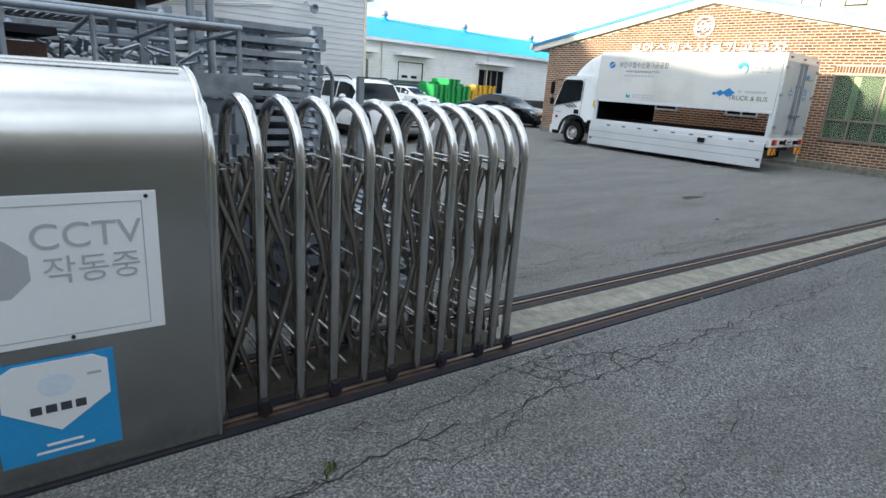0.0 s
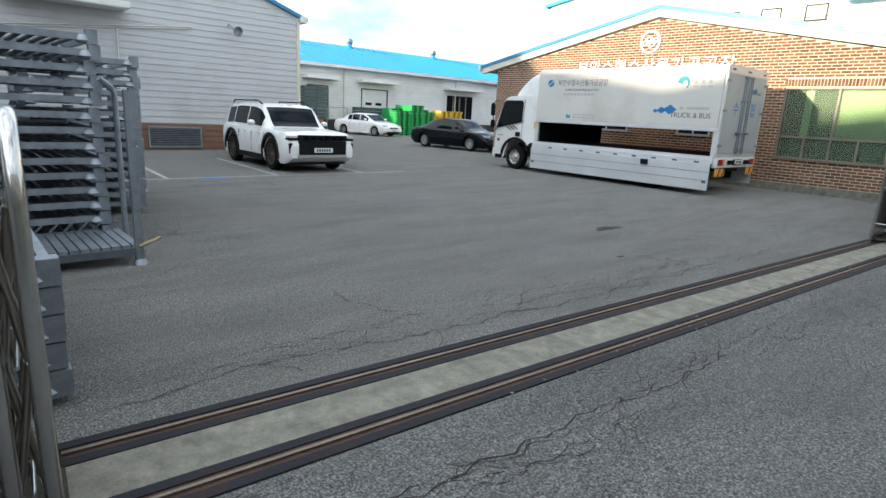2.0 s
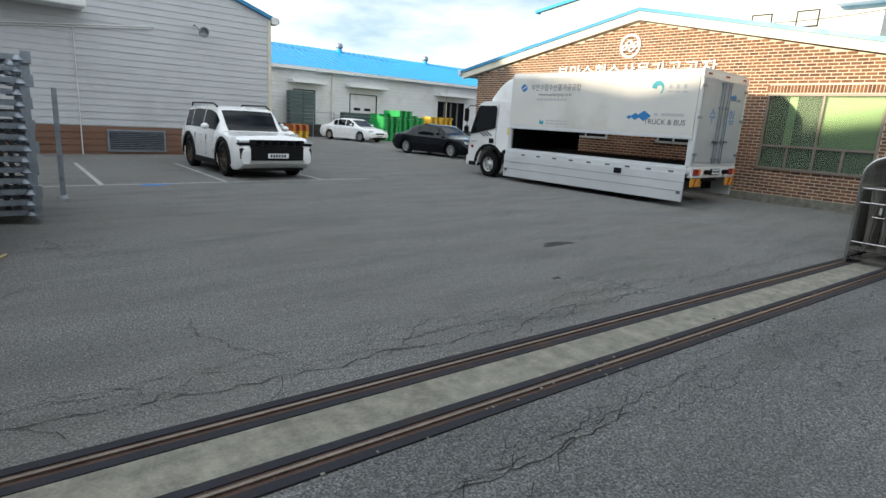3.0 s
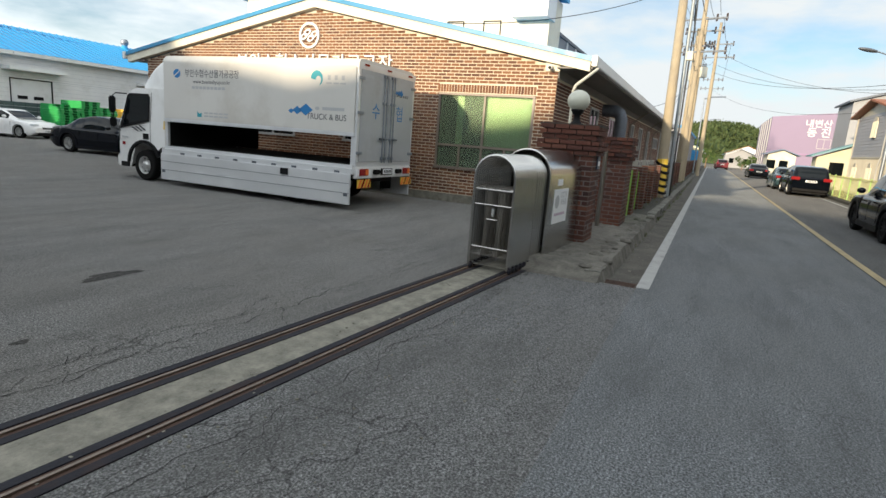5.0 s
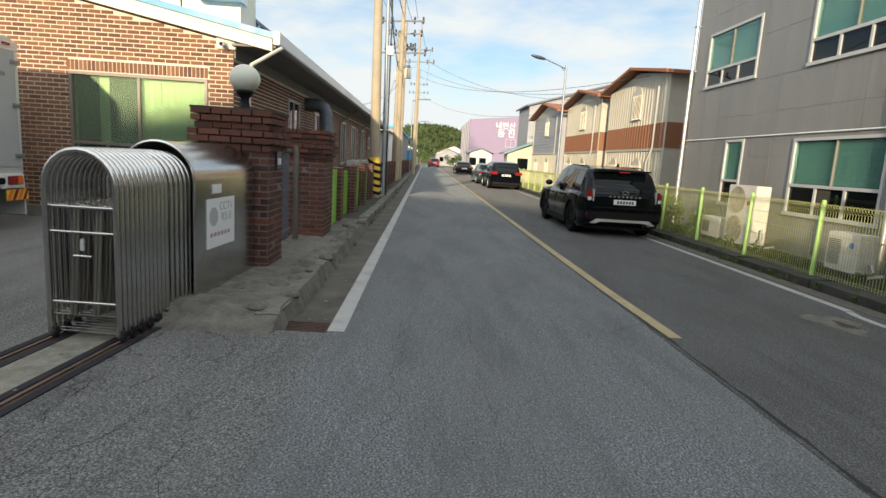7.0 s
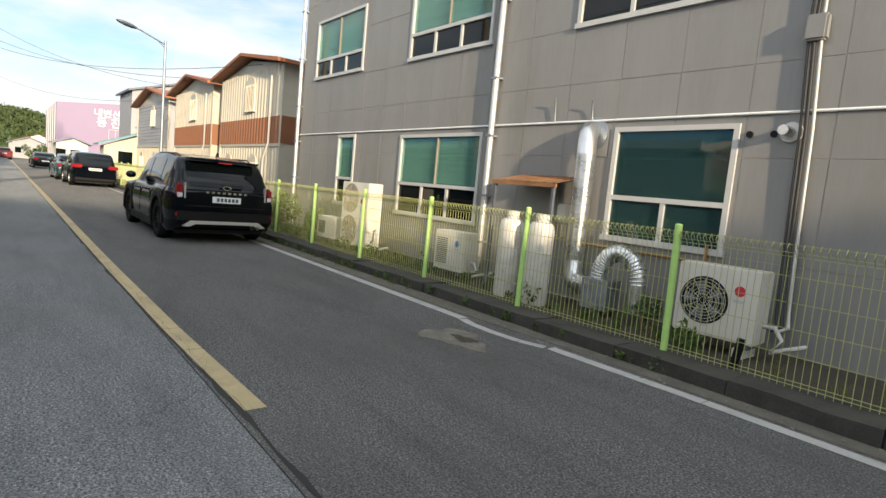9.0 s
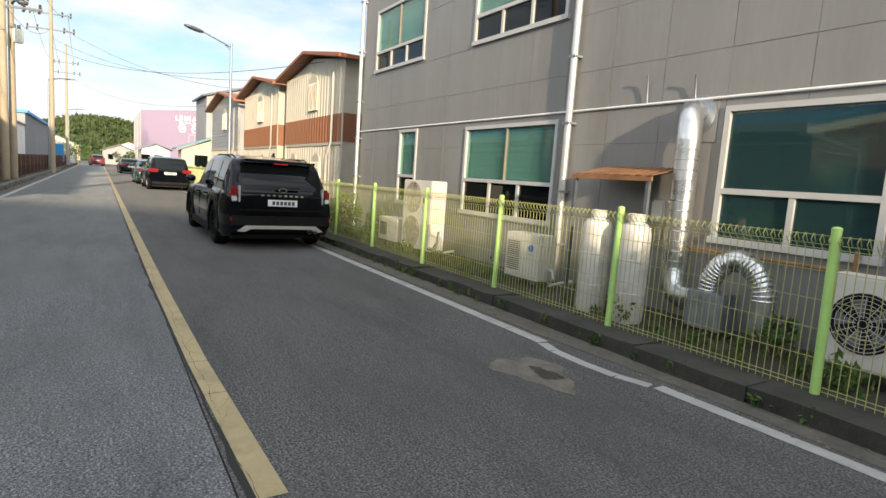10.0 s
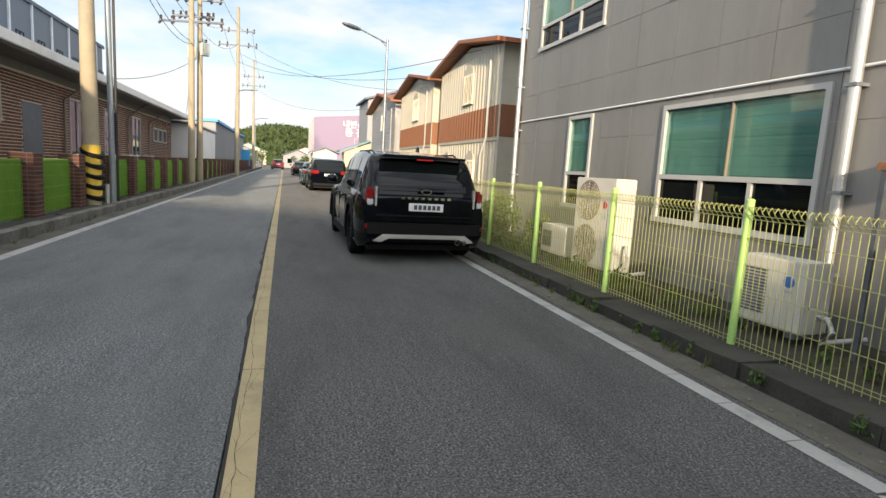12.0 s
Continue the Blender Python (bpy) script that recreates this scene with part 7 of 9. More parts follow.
ws = build_car("saloon_car", "white saloon car parked before the cold store", 4.6, 1.8, SED_TOP, SED_ROOF, (0.12, 0.77), CAR_WHITE, pose(22.5, 34.7, 0.0, 0, 0, -75), 0.32, SILVER, (0.21, 0.8), None, 0.17)
front_face(ws, 4.6, 0.62)
bs = build_car("saloon_car", "glossy black saloon car parked beside the truck", 4.8, 1.86, SED_TOP, SED_ROOF, (0.1, 0.77), CAR_BLACK, pose(20.2, 22.9, 0, 0, 0, -82), 0.34, SILVER, (0.21, 0.8), None, 0.17)
front_face(bs, 4.8, 0.62)
ws2 = build_car("saloon_car", "white car half hidden behind another car", 4.3, 1.78, SED_TOP, SED_ROOF, (0.12, 0.77), CAR_WHITE, pose(12.1, 25.2, 0, 0, 0, -80), 0.32, SILVER, (0.21, 0.8), None, 0.17)
front_face(ws2, 4.3, 0.62)

# ---- delivery truck ----
truck = thing("delivery_truck", "white box truck with lowered side flap by the brick wall", "truck", pose(15.42, 5.95, 0, 0, 0, 0.3))
TW, TL, TZ0, TZ1 = 2.35, 5.46, 0.92, 3.02
# cargo box: roof, ends and the upper side panels; the middle strip is open on both sides
bm = bmesh.new()
prism(bm, [(0.02, TZ1 - 0.12), (0.1, TZ1 - 0.02), (0.2, TZ1), (TW - 0.2, TZ1), (TW - 0.1, TZ1 - 0.02), (TW - 0.02, TZ1 - 0.12), (TW - 0.02, TZ1 - 0.16), (0.02, TZ1 - 0.16)], 0.0, TL, "y")
part("box_roof", bm, BOX_WHITE, truck, smooth=40)
for x in (0.0, TW - 0.05):
    solid("side_panel", x, x + 0.05, 0.03, TL - 0.03, 1.58, TZ1 - 0.16, BOX_WHITE, truck, "white upper wing panel", 0.008)
    solid("panel_rail", x - 0.012, x + 0.06, 0.02, TL - 0.02, 1.5, 1.58, ALU, truck, "", 0.006)
solid("box_floor", 0.03, TW - 0.03, 0.05, TL, 0.82, 0.93, ALU, truck, "")
solid("front_bulkhead", 0.03, TW - 0.03, TL - 0.05, TL, 0.93, TZ1 - 0.16, BOX_WHITE, truck)
for x in (0.03, TW - 0.09):
    for y in (0.03, TL - 0.11):
        solid("corner_post", x, x + 0.06, y, y + 0.08, 0.93, 1.5, ALU, truck)
# near-black sheets put the shade inside the box into their colour
solid("bulkhead_shade", 0.06, TW - 0.06, TL - 0.06, TL - 0.052, 0.94, 1.6, DARK, truck, "dark sheet painted as shade on the bulkhead")
solid("floor_shade", 0.06, TW - 0.06, 0.1, TL - 0.07, 0.932, 0.94, DARK, truck)
solid("opening_shade", TW - 0.13, TW - 0.1, 4.6, TL - 0.08, 0.945, 1.5, DARK, truck, "dark sheet painted as shade in the opening")
# near side flap hanging down, far side flap folded up out of the opening's way
flap = solid("side_flap", -0.1, -0.05, 0.02, TL - 0.0, 0.13, 0.75, ALU, truck, "lowered ribbed aluminium side flap", 0.008)
for z in (0.36, 0.56):
    solid("flap_groove", -0.106, -0.1, 0.03, TL - 0.01, z, z + 0.008, GALV_DARK, flap)
solid("hinge_rail", -0.06, 0.03, 0.0, TL, 0.75, 0.86, ALU, truck)
for k in range(9):
    solid("hinge", -0.075, -0.06, 0.3 + 0.55 * k, 0.42 + 0.55 * k, 0.76, 0.8, GALV_DARK, truck)
solid("flap_latch", -0.125, -0.106, 1.58, 1.78, 0.6, 0.73, BLACK, flap, "black latch plate")
for y in (0.06, TL - 0.15):
    solid("flap_catch", -0.115, -0.104, y, y + 0.09, 0.3, 0.36, GALV_DARK, flap)
solid("far_flap", TW + 0.03, TW + 0.07, 0.02, TL, 0.2, 0.75, ALU, truck)
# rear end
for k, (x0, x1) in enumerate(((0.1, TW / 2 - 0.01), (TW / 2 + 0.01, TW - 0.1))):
    dr = solid("rear_door", x0, x1, -0.035, 0.0, 1.0, TZ1 - 0.2, DOOR_SHADED, truck, "white rear door greyed for shade", 0.006)
    for xb in ((x1 - 0.09, x1 - 0.2) if k == 0 else (x0 + 0.09, x0 + 0.2)):
        bm = bmesh.new()
        rod(bm, (xb, -0.06, 0.98), (xb, -0.06, TZ1 - 0.22), 0.014, 8)
        part("lock_rod", bm, GALV, dr, smooth=60)
        for z in (1.05, 1.45, 2.2, 2.75):
            solid("rod_bracket", xb - 0.035, xb + 0.035, -0.08, -0.035, z, z + 0.05, GALV, dr)
    xb = x1 - 0.16 if k == 0 else x0 + 0.16
    solid("door_handle", xb - 0.2 if k == 0 else xb, xb if k == 0 else xb + 0.2, -0.09, -0.06, 1.46, 1.5, GALV_DARK, dr, "", 0.006)
    for z in (1.15, 1.95, 2.62):
        e = x0 if k == 0 else x1
        solid("door_hinge", e - 0.1, e + 0.1, -0.055, -0.034, z, z + 0.06, GALV, dr)
RD = lambda x, z: Matrix.Translation((x, -0.037, z)) @ pose(0, 0, 0, 90, 0, 0)
letters("수", 0.36, RD(0.68, 2.02), BLUE_PRINT, truck, "lettering", 0.001)
letters("협", 0.36, RD(1.67, 2.02), BLUE_PRINT, truck, "lettering", 0.001)
solid("print_bar", 0.2, 0.55, -0.0385, -0.036, 2.68, 2.74, GREY_PRINT, truck)
bm = bmesh.new()
for k in range(3):
    c = 1.5 + 0.1 * k
    s = 0.04 + 0.015 * k
    prism(bm, [(c - s * 1.4, 2.5), (c, 2.5 + s), (c + s * 1.4, 2.5), (c, 2.5 - s)], -0.0385, -0.036, "y")
part("logo_shapes", bm, BLUE_PRINT, truck)
letters("TRUCK & BUS", 0.09, RD(1.75, 2.44), DARK_PRINT, truck, "lettering", 0.001)
for nm, a in (("header", (0.0, TW, -0.03, 0.03, TZ1 - 0.2, TZ1 - 0.06)), ("rear_post", (0.02, 0.1, -0.03, 0.03, 0.95, TZ1 - 0.2)), ("rear_post", (TW - 0.1, TW - 0.02, -0.03, 0.03, 0.95, TZ1 - 0.2)), ("rear_sill", (0.02, TW - 0.02, -0.03, 0.03, 0.9, 1.0))):
    solid(nm, *a, ALU, truck, "", 0.01)
for x in (0.2, 1.08, TW - 0.35):
    solid("marker_lamp", x, x + 0.16, -0.045, -0.028, TZ1 - 0.13, TZ1 - 0.09, LAMP_RED, truck)
solid("rear_bumper", 0.05, TW - 0.05, -0.06, 0.06, 0.66, 0.9, WHITE, truck, "white rear bumper beam", 0.015)
for x in (0.12, TW - 0.44):
    solid("tail_lamp", x, x + 0.32, -0.085, -0.055, 0.72, 0.86, LAMP_RED, truck, "", 0.01)
    solid("tail_lamp_amber", x + 0.2, x + 0.31, -0.09, -0.084, 0.73, 0.85, ORANGE, truck)
    solid("mud_flap", x + 0.02, x + 0.5, 0.5, 0.53, 0.3, 0.8, RUBBER, truck)
    st = solid("hazard_board", x, x + 0.5, -0.03, -0.015, 0.46, 0.64, YELLOW_REFL, truck, "striped orange and yellow board")
    for k in range(4):
        bm = bmesh.new()
        a = x + 0.12 * k
        prism(bm, [(a, 0.46), (a + 0.07, 0.46), (min(a + 0.17, x + 0.5), 0.64), (a + 0.1, 0.64)], -0.034, -0.0305, "y")
        part("stripe", bm, LAMP_RED if k % 2 else ORANGE, st)
solid("plate_holder", 0.95, 1.4, -0.09, -0.06, 0.72, 0.86, BLACK, truck)
pl = solid("number_plate", 1.0, 1.36, -0.1, -0.09, 0.74, 0.85, SIGN_WHITE, truck)
for k in range(5):
    solid("plate_bar", 1.03 + 0.065 * k, 1.075 + 0.065 * k, -0.103, -0.1005, 0.765, 0.825, DARK_PRINT, pl)
for x in (0.62, 1.55):
    solid("bump_stop", x, x + 0.22, -0.14, -0.06, 0.74, 0.84, RUBBER, truck, "", 0.015)
solid("chassis", 0.65, 1.7, 0.1, 6.9, 0.55, 0.82, BLACK, truck)
solid("fuel_tank", 0.2, 0.6, 3.4, 4.3, 0.4, 0.75, BLACK, truck, "", 0.04)
# side print
SP = lambda y, z: Matrix.Translation((-0.001, y, z)) @ Matrix(((0, 0, -1, 0), (-1, 0, 0, 0), (0, 1, 0, 0), (0, 0, 0, 1)))


def side_shape(nm, outline, mat, d=0.003):
    bm = bmesh.new()
    prism(bm, outline, -d, 0.0, "x")
    return part(nm, bm, mat, truck)


letters("부안수협수산물가공공장", 0.19, SP(3.9, 2.61), DARK_PRINT, truck, "lettering", 0.001, wide=0.86)
letters("www.buansuhyup.co.kr", 0.12, SP(3.9, 2.44), DARK_PRINT, truck, "lettering", 0.001)
for k in range(9):
    side_shape("phone_bar", [(4.5 - 0.115 * k, 2.28), (4.41 - 0.115 * k, 2.28), (4.41 - 0.115 * k, 2.34), (4.5 - 0.115 * k, 2.34)], GREY_PRINT)
side_shape("round_logo", [(4.98 + 0.11 * math.cos(0.3491 * k), 2.61 + 0.1 * math.sin(0.3491 * k)) for k in range(18)], BLUE_PRINT)
side_shape("round_logo_bar", [(5.06, 2.54), (4.9, 2.65), (4.9, 2.68), (5.06, 2.57)], BOX_WHITE, 0.005)
for k in range(3):
    s = (0.05, 0.085, 0.12)[k]
    c = 1.62 - (0, 0.16, 0.38)[k]
    z = 1.93 + 0.02 * k
    side_shape("logo_diamond", [(c + s * 1.5, z), (c, z + s), (c - s * 1.5, z), (c, z - s)], BLUE_PRINT)
letters("TRUCK & BUS", 0.17, SP(0.72, 1.84), DARK_PRINT, truck, "lettering", 0.001, wide=0.95)
side_shape("brand_bar", [(0.82, 1.98), (0.28, 1.98), (0.28, 2.04), (0.82, 2.04)], GREY_PRINT)
side_shape("brand_oval", [(0.95 + 0.055 * math.cos(0.4488 * k), 2.01 + 0.035 * math.sin(0.4488 * k)) for k in range(14)], GREY_PRINT)
side_shape("swirl_logo", [(0.98 + 0.15 * math.cos(0.3491 * k), 2.6 + 0.16 * math.sin(0.3491 * k)) for k in range(13)] + [(0.94 + 0.07 * math.cos(0.3491 * k), 2.57 + 0.08 * math.sin(0.3491 * k)) for k in range(12, -1, -1)], TEAL_PRINT)
for k in range(3):
    y = 0.74 - 0.17 * k
    side_shape("brand_stroke", [(y, 2.5), (y - 0.13, 2.5), (y - 0.13, 2.53), (y, 2.53)], GREY_PRINT)
    side_shape("brand_stroke", [(y - 0.03, 2.58), (y - 0.1, 2.58), (y - 0.1, 2.67), (y - 0.03, 2.67)], GREY_PRINT)
side_shape("small_logo", [(4.34, 1.66), (4.2, 1.66), (4.2, 1.76), (4.27, 1.73), (4.34, 1.79)], TEAL_PRINT)
for z in (1.67, 1.74):
    for k in range(5):
        side_shape("print_bar", [(4.12 - 0.15 * k, z), (4.0 - 0.15 * k, z), (4.0 - 0.15 * k, z + 0.035), (4.12 - 0.15 * k, z + 0.035)], GREY_PRINT)
# cab
CW = TW - 0.2
FY0, FY1, WHY = 5.52, 7.26, 6.27


def cab_line(front, low):
    """The cab's outline from the side, with the wheel arch cut out."""
    o = [(FY0, 0.86), (FY0, 2.14), (FY0 + 0.06, 2.22), (FY0 + 0.16, 2.25), (6.6, 2.25), (6.86, 2.2), (6.97, 2.09)]
    o += [(front - 0.02, 1.36), (front, 1.2), (front, 0.45), (front - 0.04, low), (WHY + 0.6, low)]
    return o + [(WHY + 0.53 * math.cos(a), 0.4 + 0.53 * math.sin(a)) for a in [0.05 + 0.27 * k for k in range(10)]] + [(FY0 + 0.16, 0.86)]


cabm = bmesh.new()
rings = []
for x, pull in ((0.1, 0.07), (0.13, 0.03), (0.22, 0.0), (CW - 0.16, 0.0), (CW - 0.07, 0.03), (CW - 0.04, 0.07)):
    rings.append([cabm.verts.new((x + (0.07 if x < 1 else -0.07) * max(0.0, z - 1.3), y - (pull if y > 6.7 else 0), z)) for y, z in cab_line(FY1, 0.3)])
for p, q in zip(rings, rings[1:]):
    for k in range(len(p)):
        cabm.faces.new((p[k], q[k], q[(k + 1) % len(p)], p[(k + 1) % len(p)]))
cabm.faces.new(rings[0])
cabm.faces.new(rings[-1][::-1])
bmesh.ops.recalc_face_normals(cabm, faces=cabm.faces[:])
cab = part("cab", cabm, WHITE, truck, "white tilt cab", smooth=40)
# roof deflector, swept up to the box
bm = bmesh.new()
rows = []
for f in [k / 10 for k in range(11)]:
    y = 6.72 - (6.72 - TL - 0.03) * f
    z = 2.24 + 0.74 * (1 - (1 - f) ** 1.7)
    w = 0.62 + 0.38 * f ** 0.5
    rows.append([bm.verts.new((TW / 2 - 0.05 + (TW / 2 - 0.2) * w * u, y, 2.2 + (z - 2.2) * h)) for u, h in ((-1, 0), (-1, 0.75), (-0.94, 0.93), (-0.8, 1), (0.8, 1), (0.94, 0.93), (1, 0.75), (1, 0))])
for p, q in zip(rows, rows[1:]):
    for k in range(7):
        bm.faces.new((p[k], p[k + 1], q[k + 1], q[k]))
bm.faces.new(rows[0])
bm.faces.new(rows[-1][::-1])
bmesh.ops.recalc_face_normals(bm, faces=bm.faces[:])
part("wind_deflector", bm, WHITE, truck, "white roof air deflector", smooth=50)


def cab_side(nm, outline, mat, out=0.004):
    """A thin plate lying on the cab's near side, leaning in with it."""
    bm = bmesh.new()
    vs = [[bm.verts.new((0.1 - d + 0.07 * max(0.0, z - 1.3), y, z)) for y, z in outline] for d in (0.0, out)]
    bm.faces.new(vs[0])
    bm.faces.new(vs[1][::-1])
    for k in range(len(outline)):
        j = (k + 1) % len(outline)
        bm.faces.new((vs[0][k], vs[0][j], vs[1][j], vs[1][k]))
    bmesh.ops.recalc_face_normals(bm, faces=bm.faces[:])
    return part(nm, bm, mat, cab)


cab_side("window_surround", [(6.1, 1.46), (6.5, 1.38), (7.16, 1.24), (7.13, 1.38), (6.92, 2.06), (6.84, 2.12), (6.16, 2.12), (6.1, 2.04)], BLACK, 0.005)
cab_side("side_window", [(6.15, 1.51), (6.5, 1.44), (7.05, 1.32), (6.87, 2.03), (6.82, 2.07), (6.2, 2.07), (6.15, 2.0)], GLASS_DARK, 0.009)
for k in range(3):
    cab_side("decal_stripe", [(6.2 + 0.13 * k, 1.24 - 0.015 * k), (6.26 + 0.13 * k, 1.23 - 0.015 * k), (6.5 + 0.13 * k, 1.36 - 0.03 * k), (6.42 + 0.12 * k, 1.36 - 0.03 * k)][::-1], DARK_PRINT, 0.003)
for y in (6.05, 7.17):
    cab_side("door_gap", [(y, 0.95), (y + 0.012, 0.95), (y + 0.012, 1.3), (y, 1.3)], BLACK, 0.002)
cab_side("rear_door_gap", [(6.05, 1.3), (6.062, 1.3), (6.062, 2.16), (6.05, 2.16)], BLACK, 0.002)
cab_side("handle_recess", [(6.12, 1.02), (6.32, 1.02), (6.32, 1.16), (6.12, 1.16)], BLACK, 0.006)
cab_side("marker_lamp", [(6.98, 0.84), (7.08, 0.84), (7.08, 0.92), (6.98, 0.92)], LAMP_RED, 0.006)
cab_side("print_bar", [(6.86, 1.02), (7.1, 1.02), (7.1, 1.06), (6.86, 1.06)], GREY_PRINT, 0.003)
cab_side("reflector_strip", [(FY0 + 0.01, 1.3), (FY0 + 0.07, 1.3), (FY0 + 0.07, 1.5), (FY0 + 0.01, 1.5)], YELLOW_REFL, 0.005)
bm = bmesh.new()
pin = [(WHY + 0.53 * math.cos(a), 0.4 + 0.53 * math.sin(a)) for a in [0.05 + 0.27 * k for k in range(11)]]
pout = [(WHY + 0.6 * math.cos(a), 0.4 + 0.6 * math.sin(a)) for a in [0.05 + 0.27 * k for k in range(11)]]
prism(bm, pin + pout[::-1], 0.05, 0.16, "x")
part("wheel_arch", bm, BLACK, cab, "black wheel arch trim", smooth=30)
bm = bmesh.new()
for x0, x1 in ((0.3, CW - 0.24),):
    prism(bm, [(7.24, 1.36), (7.262, 1.36), (7.0, 2.08), (6.985, 2.05)], x0, x1, "x")
part("windscreen", bm, GLASS_DARK, cab)
solid("grille", 0.5, CW - 0.45, FY1 - 0.02, FY1 + 0.012, 0.85, 1.05, BLACK, cab, "", 0.01)
solid("front_bumper", 0.1, CW - 0.04, FY1 - 0.1, FY1 + 0.04, 0.3, 0.6, WHITE, cab, "white front bumper", 0.03)
solid("cab_step", 0.08, 0.3, WHY + 0.56, FY1 - 0.12, 0.3, 0.42, BLACK, cab, "", 0.01)
solid("rear_of_cab", 0.2, CW - 0.1, 5.47, 5.53, 0.6, 2.1, BLACK, truck)
solid("side_tank", 0.1, 0.5, FY0 - 0.02, FY0 + 0.2, 0.42, 0.86, BLACK, truck, "black tank behind the front wheel", 0.02)
for z0, z1, y, r in ((1.62, 2.02, 7.2, 0.05), (1.28, 1.5, 7.18, 0.05)):
    solid("mirror", -0.14, 0.02, y - r, y + r, z0, z1, BLACK, cab, "black wing mirror", 0.03)
bm = bmesh.new()
pipe(bm, [(0.16, 6.95, 2.1), (0.0, 7.14, 2.1), (-0.06, 7.17, 2.04), (-0.06, 7.17, 1.24), (0.08, 7.12, 1.2)], 0.015, 6)
part("mirror_arm", bm, BLACK, cab, smooth=60)
for y, rr in ((WHY, 0.385), (1.55, 0.385)):
    for x, sd in ((0.2, -1), (TW - 0.26, 1)):
        w = new("wheel")
        w.parent = truck
        w.matrix_basis = Matrix.Translation((x, y, rr)) @ pose(0, 0, 0, 0, 90 * sd, 0)
        bm = bmesh.new()
        lathe(bm, [(0.22, -0.12), (rr - 0.04, -0.12), (rr - 0.006, -0.09), (rr, 0), (rr - 0.006, 0.09), (rr - 0.04, 0.12), (0.22, 0.12), (0.21, 0.05)], Matrix(), 32)
        part("tyre", bm, RUBBER, w, smooth=40)
        bm = bmesh.new()
        lathe(bm, [(0.225, 0.115), (0.205, 0.105), (0.18, 0.03), (0.12, 0.05), (0.1, 0.1), (0.07, 0.13), (0.0, 0.14)], Matrix(), 24)
        for k in range(6):
            rod(bm, (0.145 * math.cos(1.047 * k), 0.145 * math.sin(1.047 * k), 0.03), (0.145 * math.cos(1.047 * k), 0.145 * math.sin(1.047 * k), 0.075), 0.016, 6)
        part("rim", bm, SILVER, w, smooth=35)
        bm = bmesh.new()
        for k in range(8):
            a = 0.7854 * k + 0.39
            lathe(bm, [(0.0, 0.086), (0.026, 0.086)], pose(0.165 * math.cos(a), 0.165 * math.sin(a), -0.03), 8)
        part("rim_hole", bm, BLACK, w)

# ---- stacked galvanised racks in the yard ----
def rack_level(stack, w, d, z, seed, slats=True, mat=GALV):
    """One folded rack: two side channels, two end channels, cups at the corners, slats."""
    r = random.Random(seed)
    rk = new("rack_tier")
    rk.parent = stack
    rk.matrix_basis = pose(r.uniform(-0.03, 0.03), r.uniform(-0.03, 0.03), z, 0, 0, r.uniform(-0.5, 0.5))
    solid("channel", 0, w, 0, 0.05, 0.02, 0.085, mat, rk)
    solid("channel", 0, w, d - 0.05, d, 0.02, 0.085, mat, rk)
    solid("end_channel", 0, 0.05, 0.05, d - 0.05, 0.02, 0.085, mat, rk)
    solid("end_channel", w - 0.05, w, 0.05, d - 0.05, 0.02, 0.085, mat, rk)
    for x in (0.0, w - 0.07):
        for y in (-0.02, d - 0.05):
            solid("corner_socket", x - 0.015, x + 0.085, y - 0.015, y + 0.085, -0.01, 0.13, mat, rk)
            bm = bmesh.new()
            lathe(bm, [(0.06, -0.02), (0.075, 0.0), (0.05, 0.05), (0.03, 0.06)], pose(x + 0.035 + (0.07 if x == 0 else -0.07), y + 0.04, 0.02), 10)
            part("cup_foot", bm, mat, rk, smooth=40)
    if slats:
        rows = [(0.06 + k * 0.11, 0.06 + k * 0.11 + 0.06, 0.05, d - 0.05, 0.05, 0.065) for k in range(int((w - 0.12) / 0.11))]
        tagged(boxes_mesh("slats", rows, GALV_DARK, rk), kind="stuff")
    return rk


def rack_stack(x, y, w, d, n, pitch, z0, label, turn=0.0, seed=0, posts=()):
    st = thing("rack_stack", label, "storage rack", pose(x, y, 0, 0, 0, turn), "stacked racks")
    for k in range(n):
        rack_level(st, w, d, z0 + k * pitch, seed + k)
    for px, py, h in posts:
        solid("post", px - 0.035, px + 0.035, py - 0.035, py + 0.035, 0.0, h, GALV, st)
        bm = bmesh.new()
        lathe(bm, [(0.07, 0.0), (0.05, 0.05), (0.035, 0.06)], pose(px, py, 0), 10)
        part("post_foot", bm, GALV, st, smooth=40)
    return st


front_stack = rack_stack(1.62, 6.8, 1.55, 1.5, 14, 0.152, 0.12, "tall stack of folded galvanised steel racks in the yard", 1, 10, [(1.62, -0.85, 1.65), (0.02, -0.85, 1.65)])
rows = [(0.03 + k * 0.085, 0.03 + k * 0.085 + 0.07, -0.86, 0.0, 0.16, 0.2) for k in range(19)]
tagged(boxes_mesh("deck_slats", rows, GALV, front_stack), "slatted galvanised deck", kind="stuff")
solid("deck_edge", 0.0, 1.64, -0.88, -0.83, 0.1, 0.17, GALV_DARK, front_stack)
for k in range(12):
    bm = bmesh.new()
    rod(bm, (0.1 + k * 0.13, 0.0, 0.22), (0.16 + k * 0.13, -0.06, 0.3), 0.012, 6)
    part("deck_rod", bm, GALV, front_stack, smooth=60)
bm = bmesh.new()
pipe(bm, [(1.6, -0.95, 0.2), (1.75, -0.92, 0.24), (1.8, -0.9, 0.26)], 0.018, 6)
part("yellow_grip", bm, PAINT_YELLOW, front_stack, smooth=60)
rack_stack(2.65, 8.75, 1.3, 1.6, 15, 0.135, 0.1, "second stack of galvanised racks behind the first", -1, 40, [(1.75, 2.2, 1.75)])
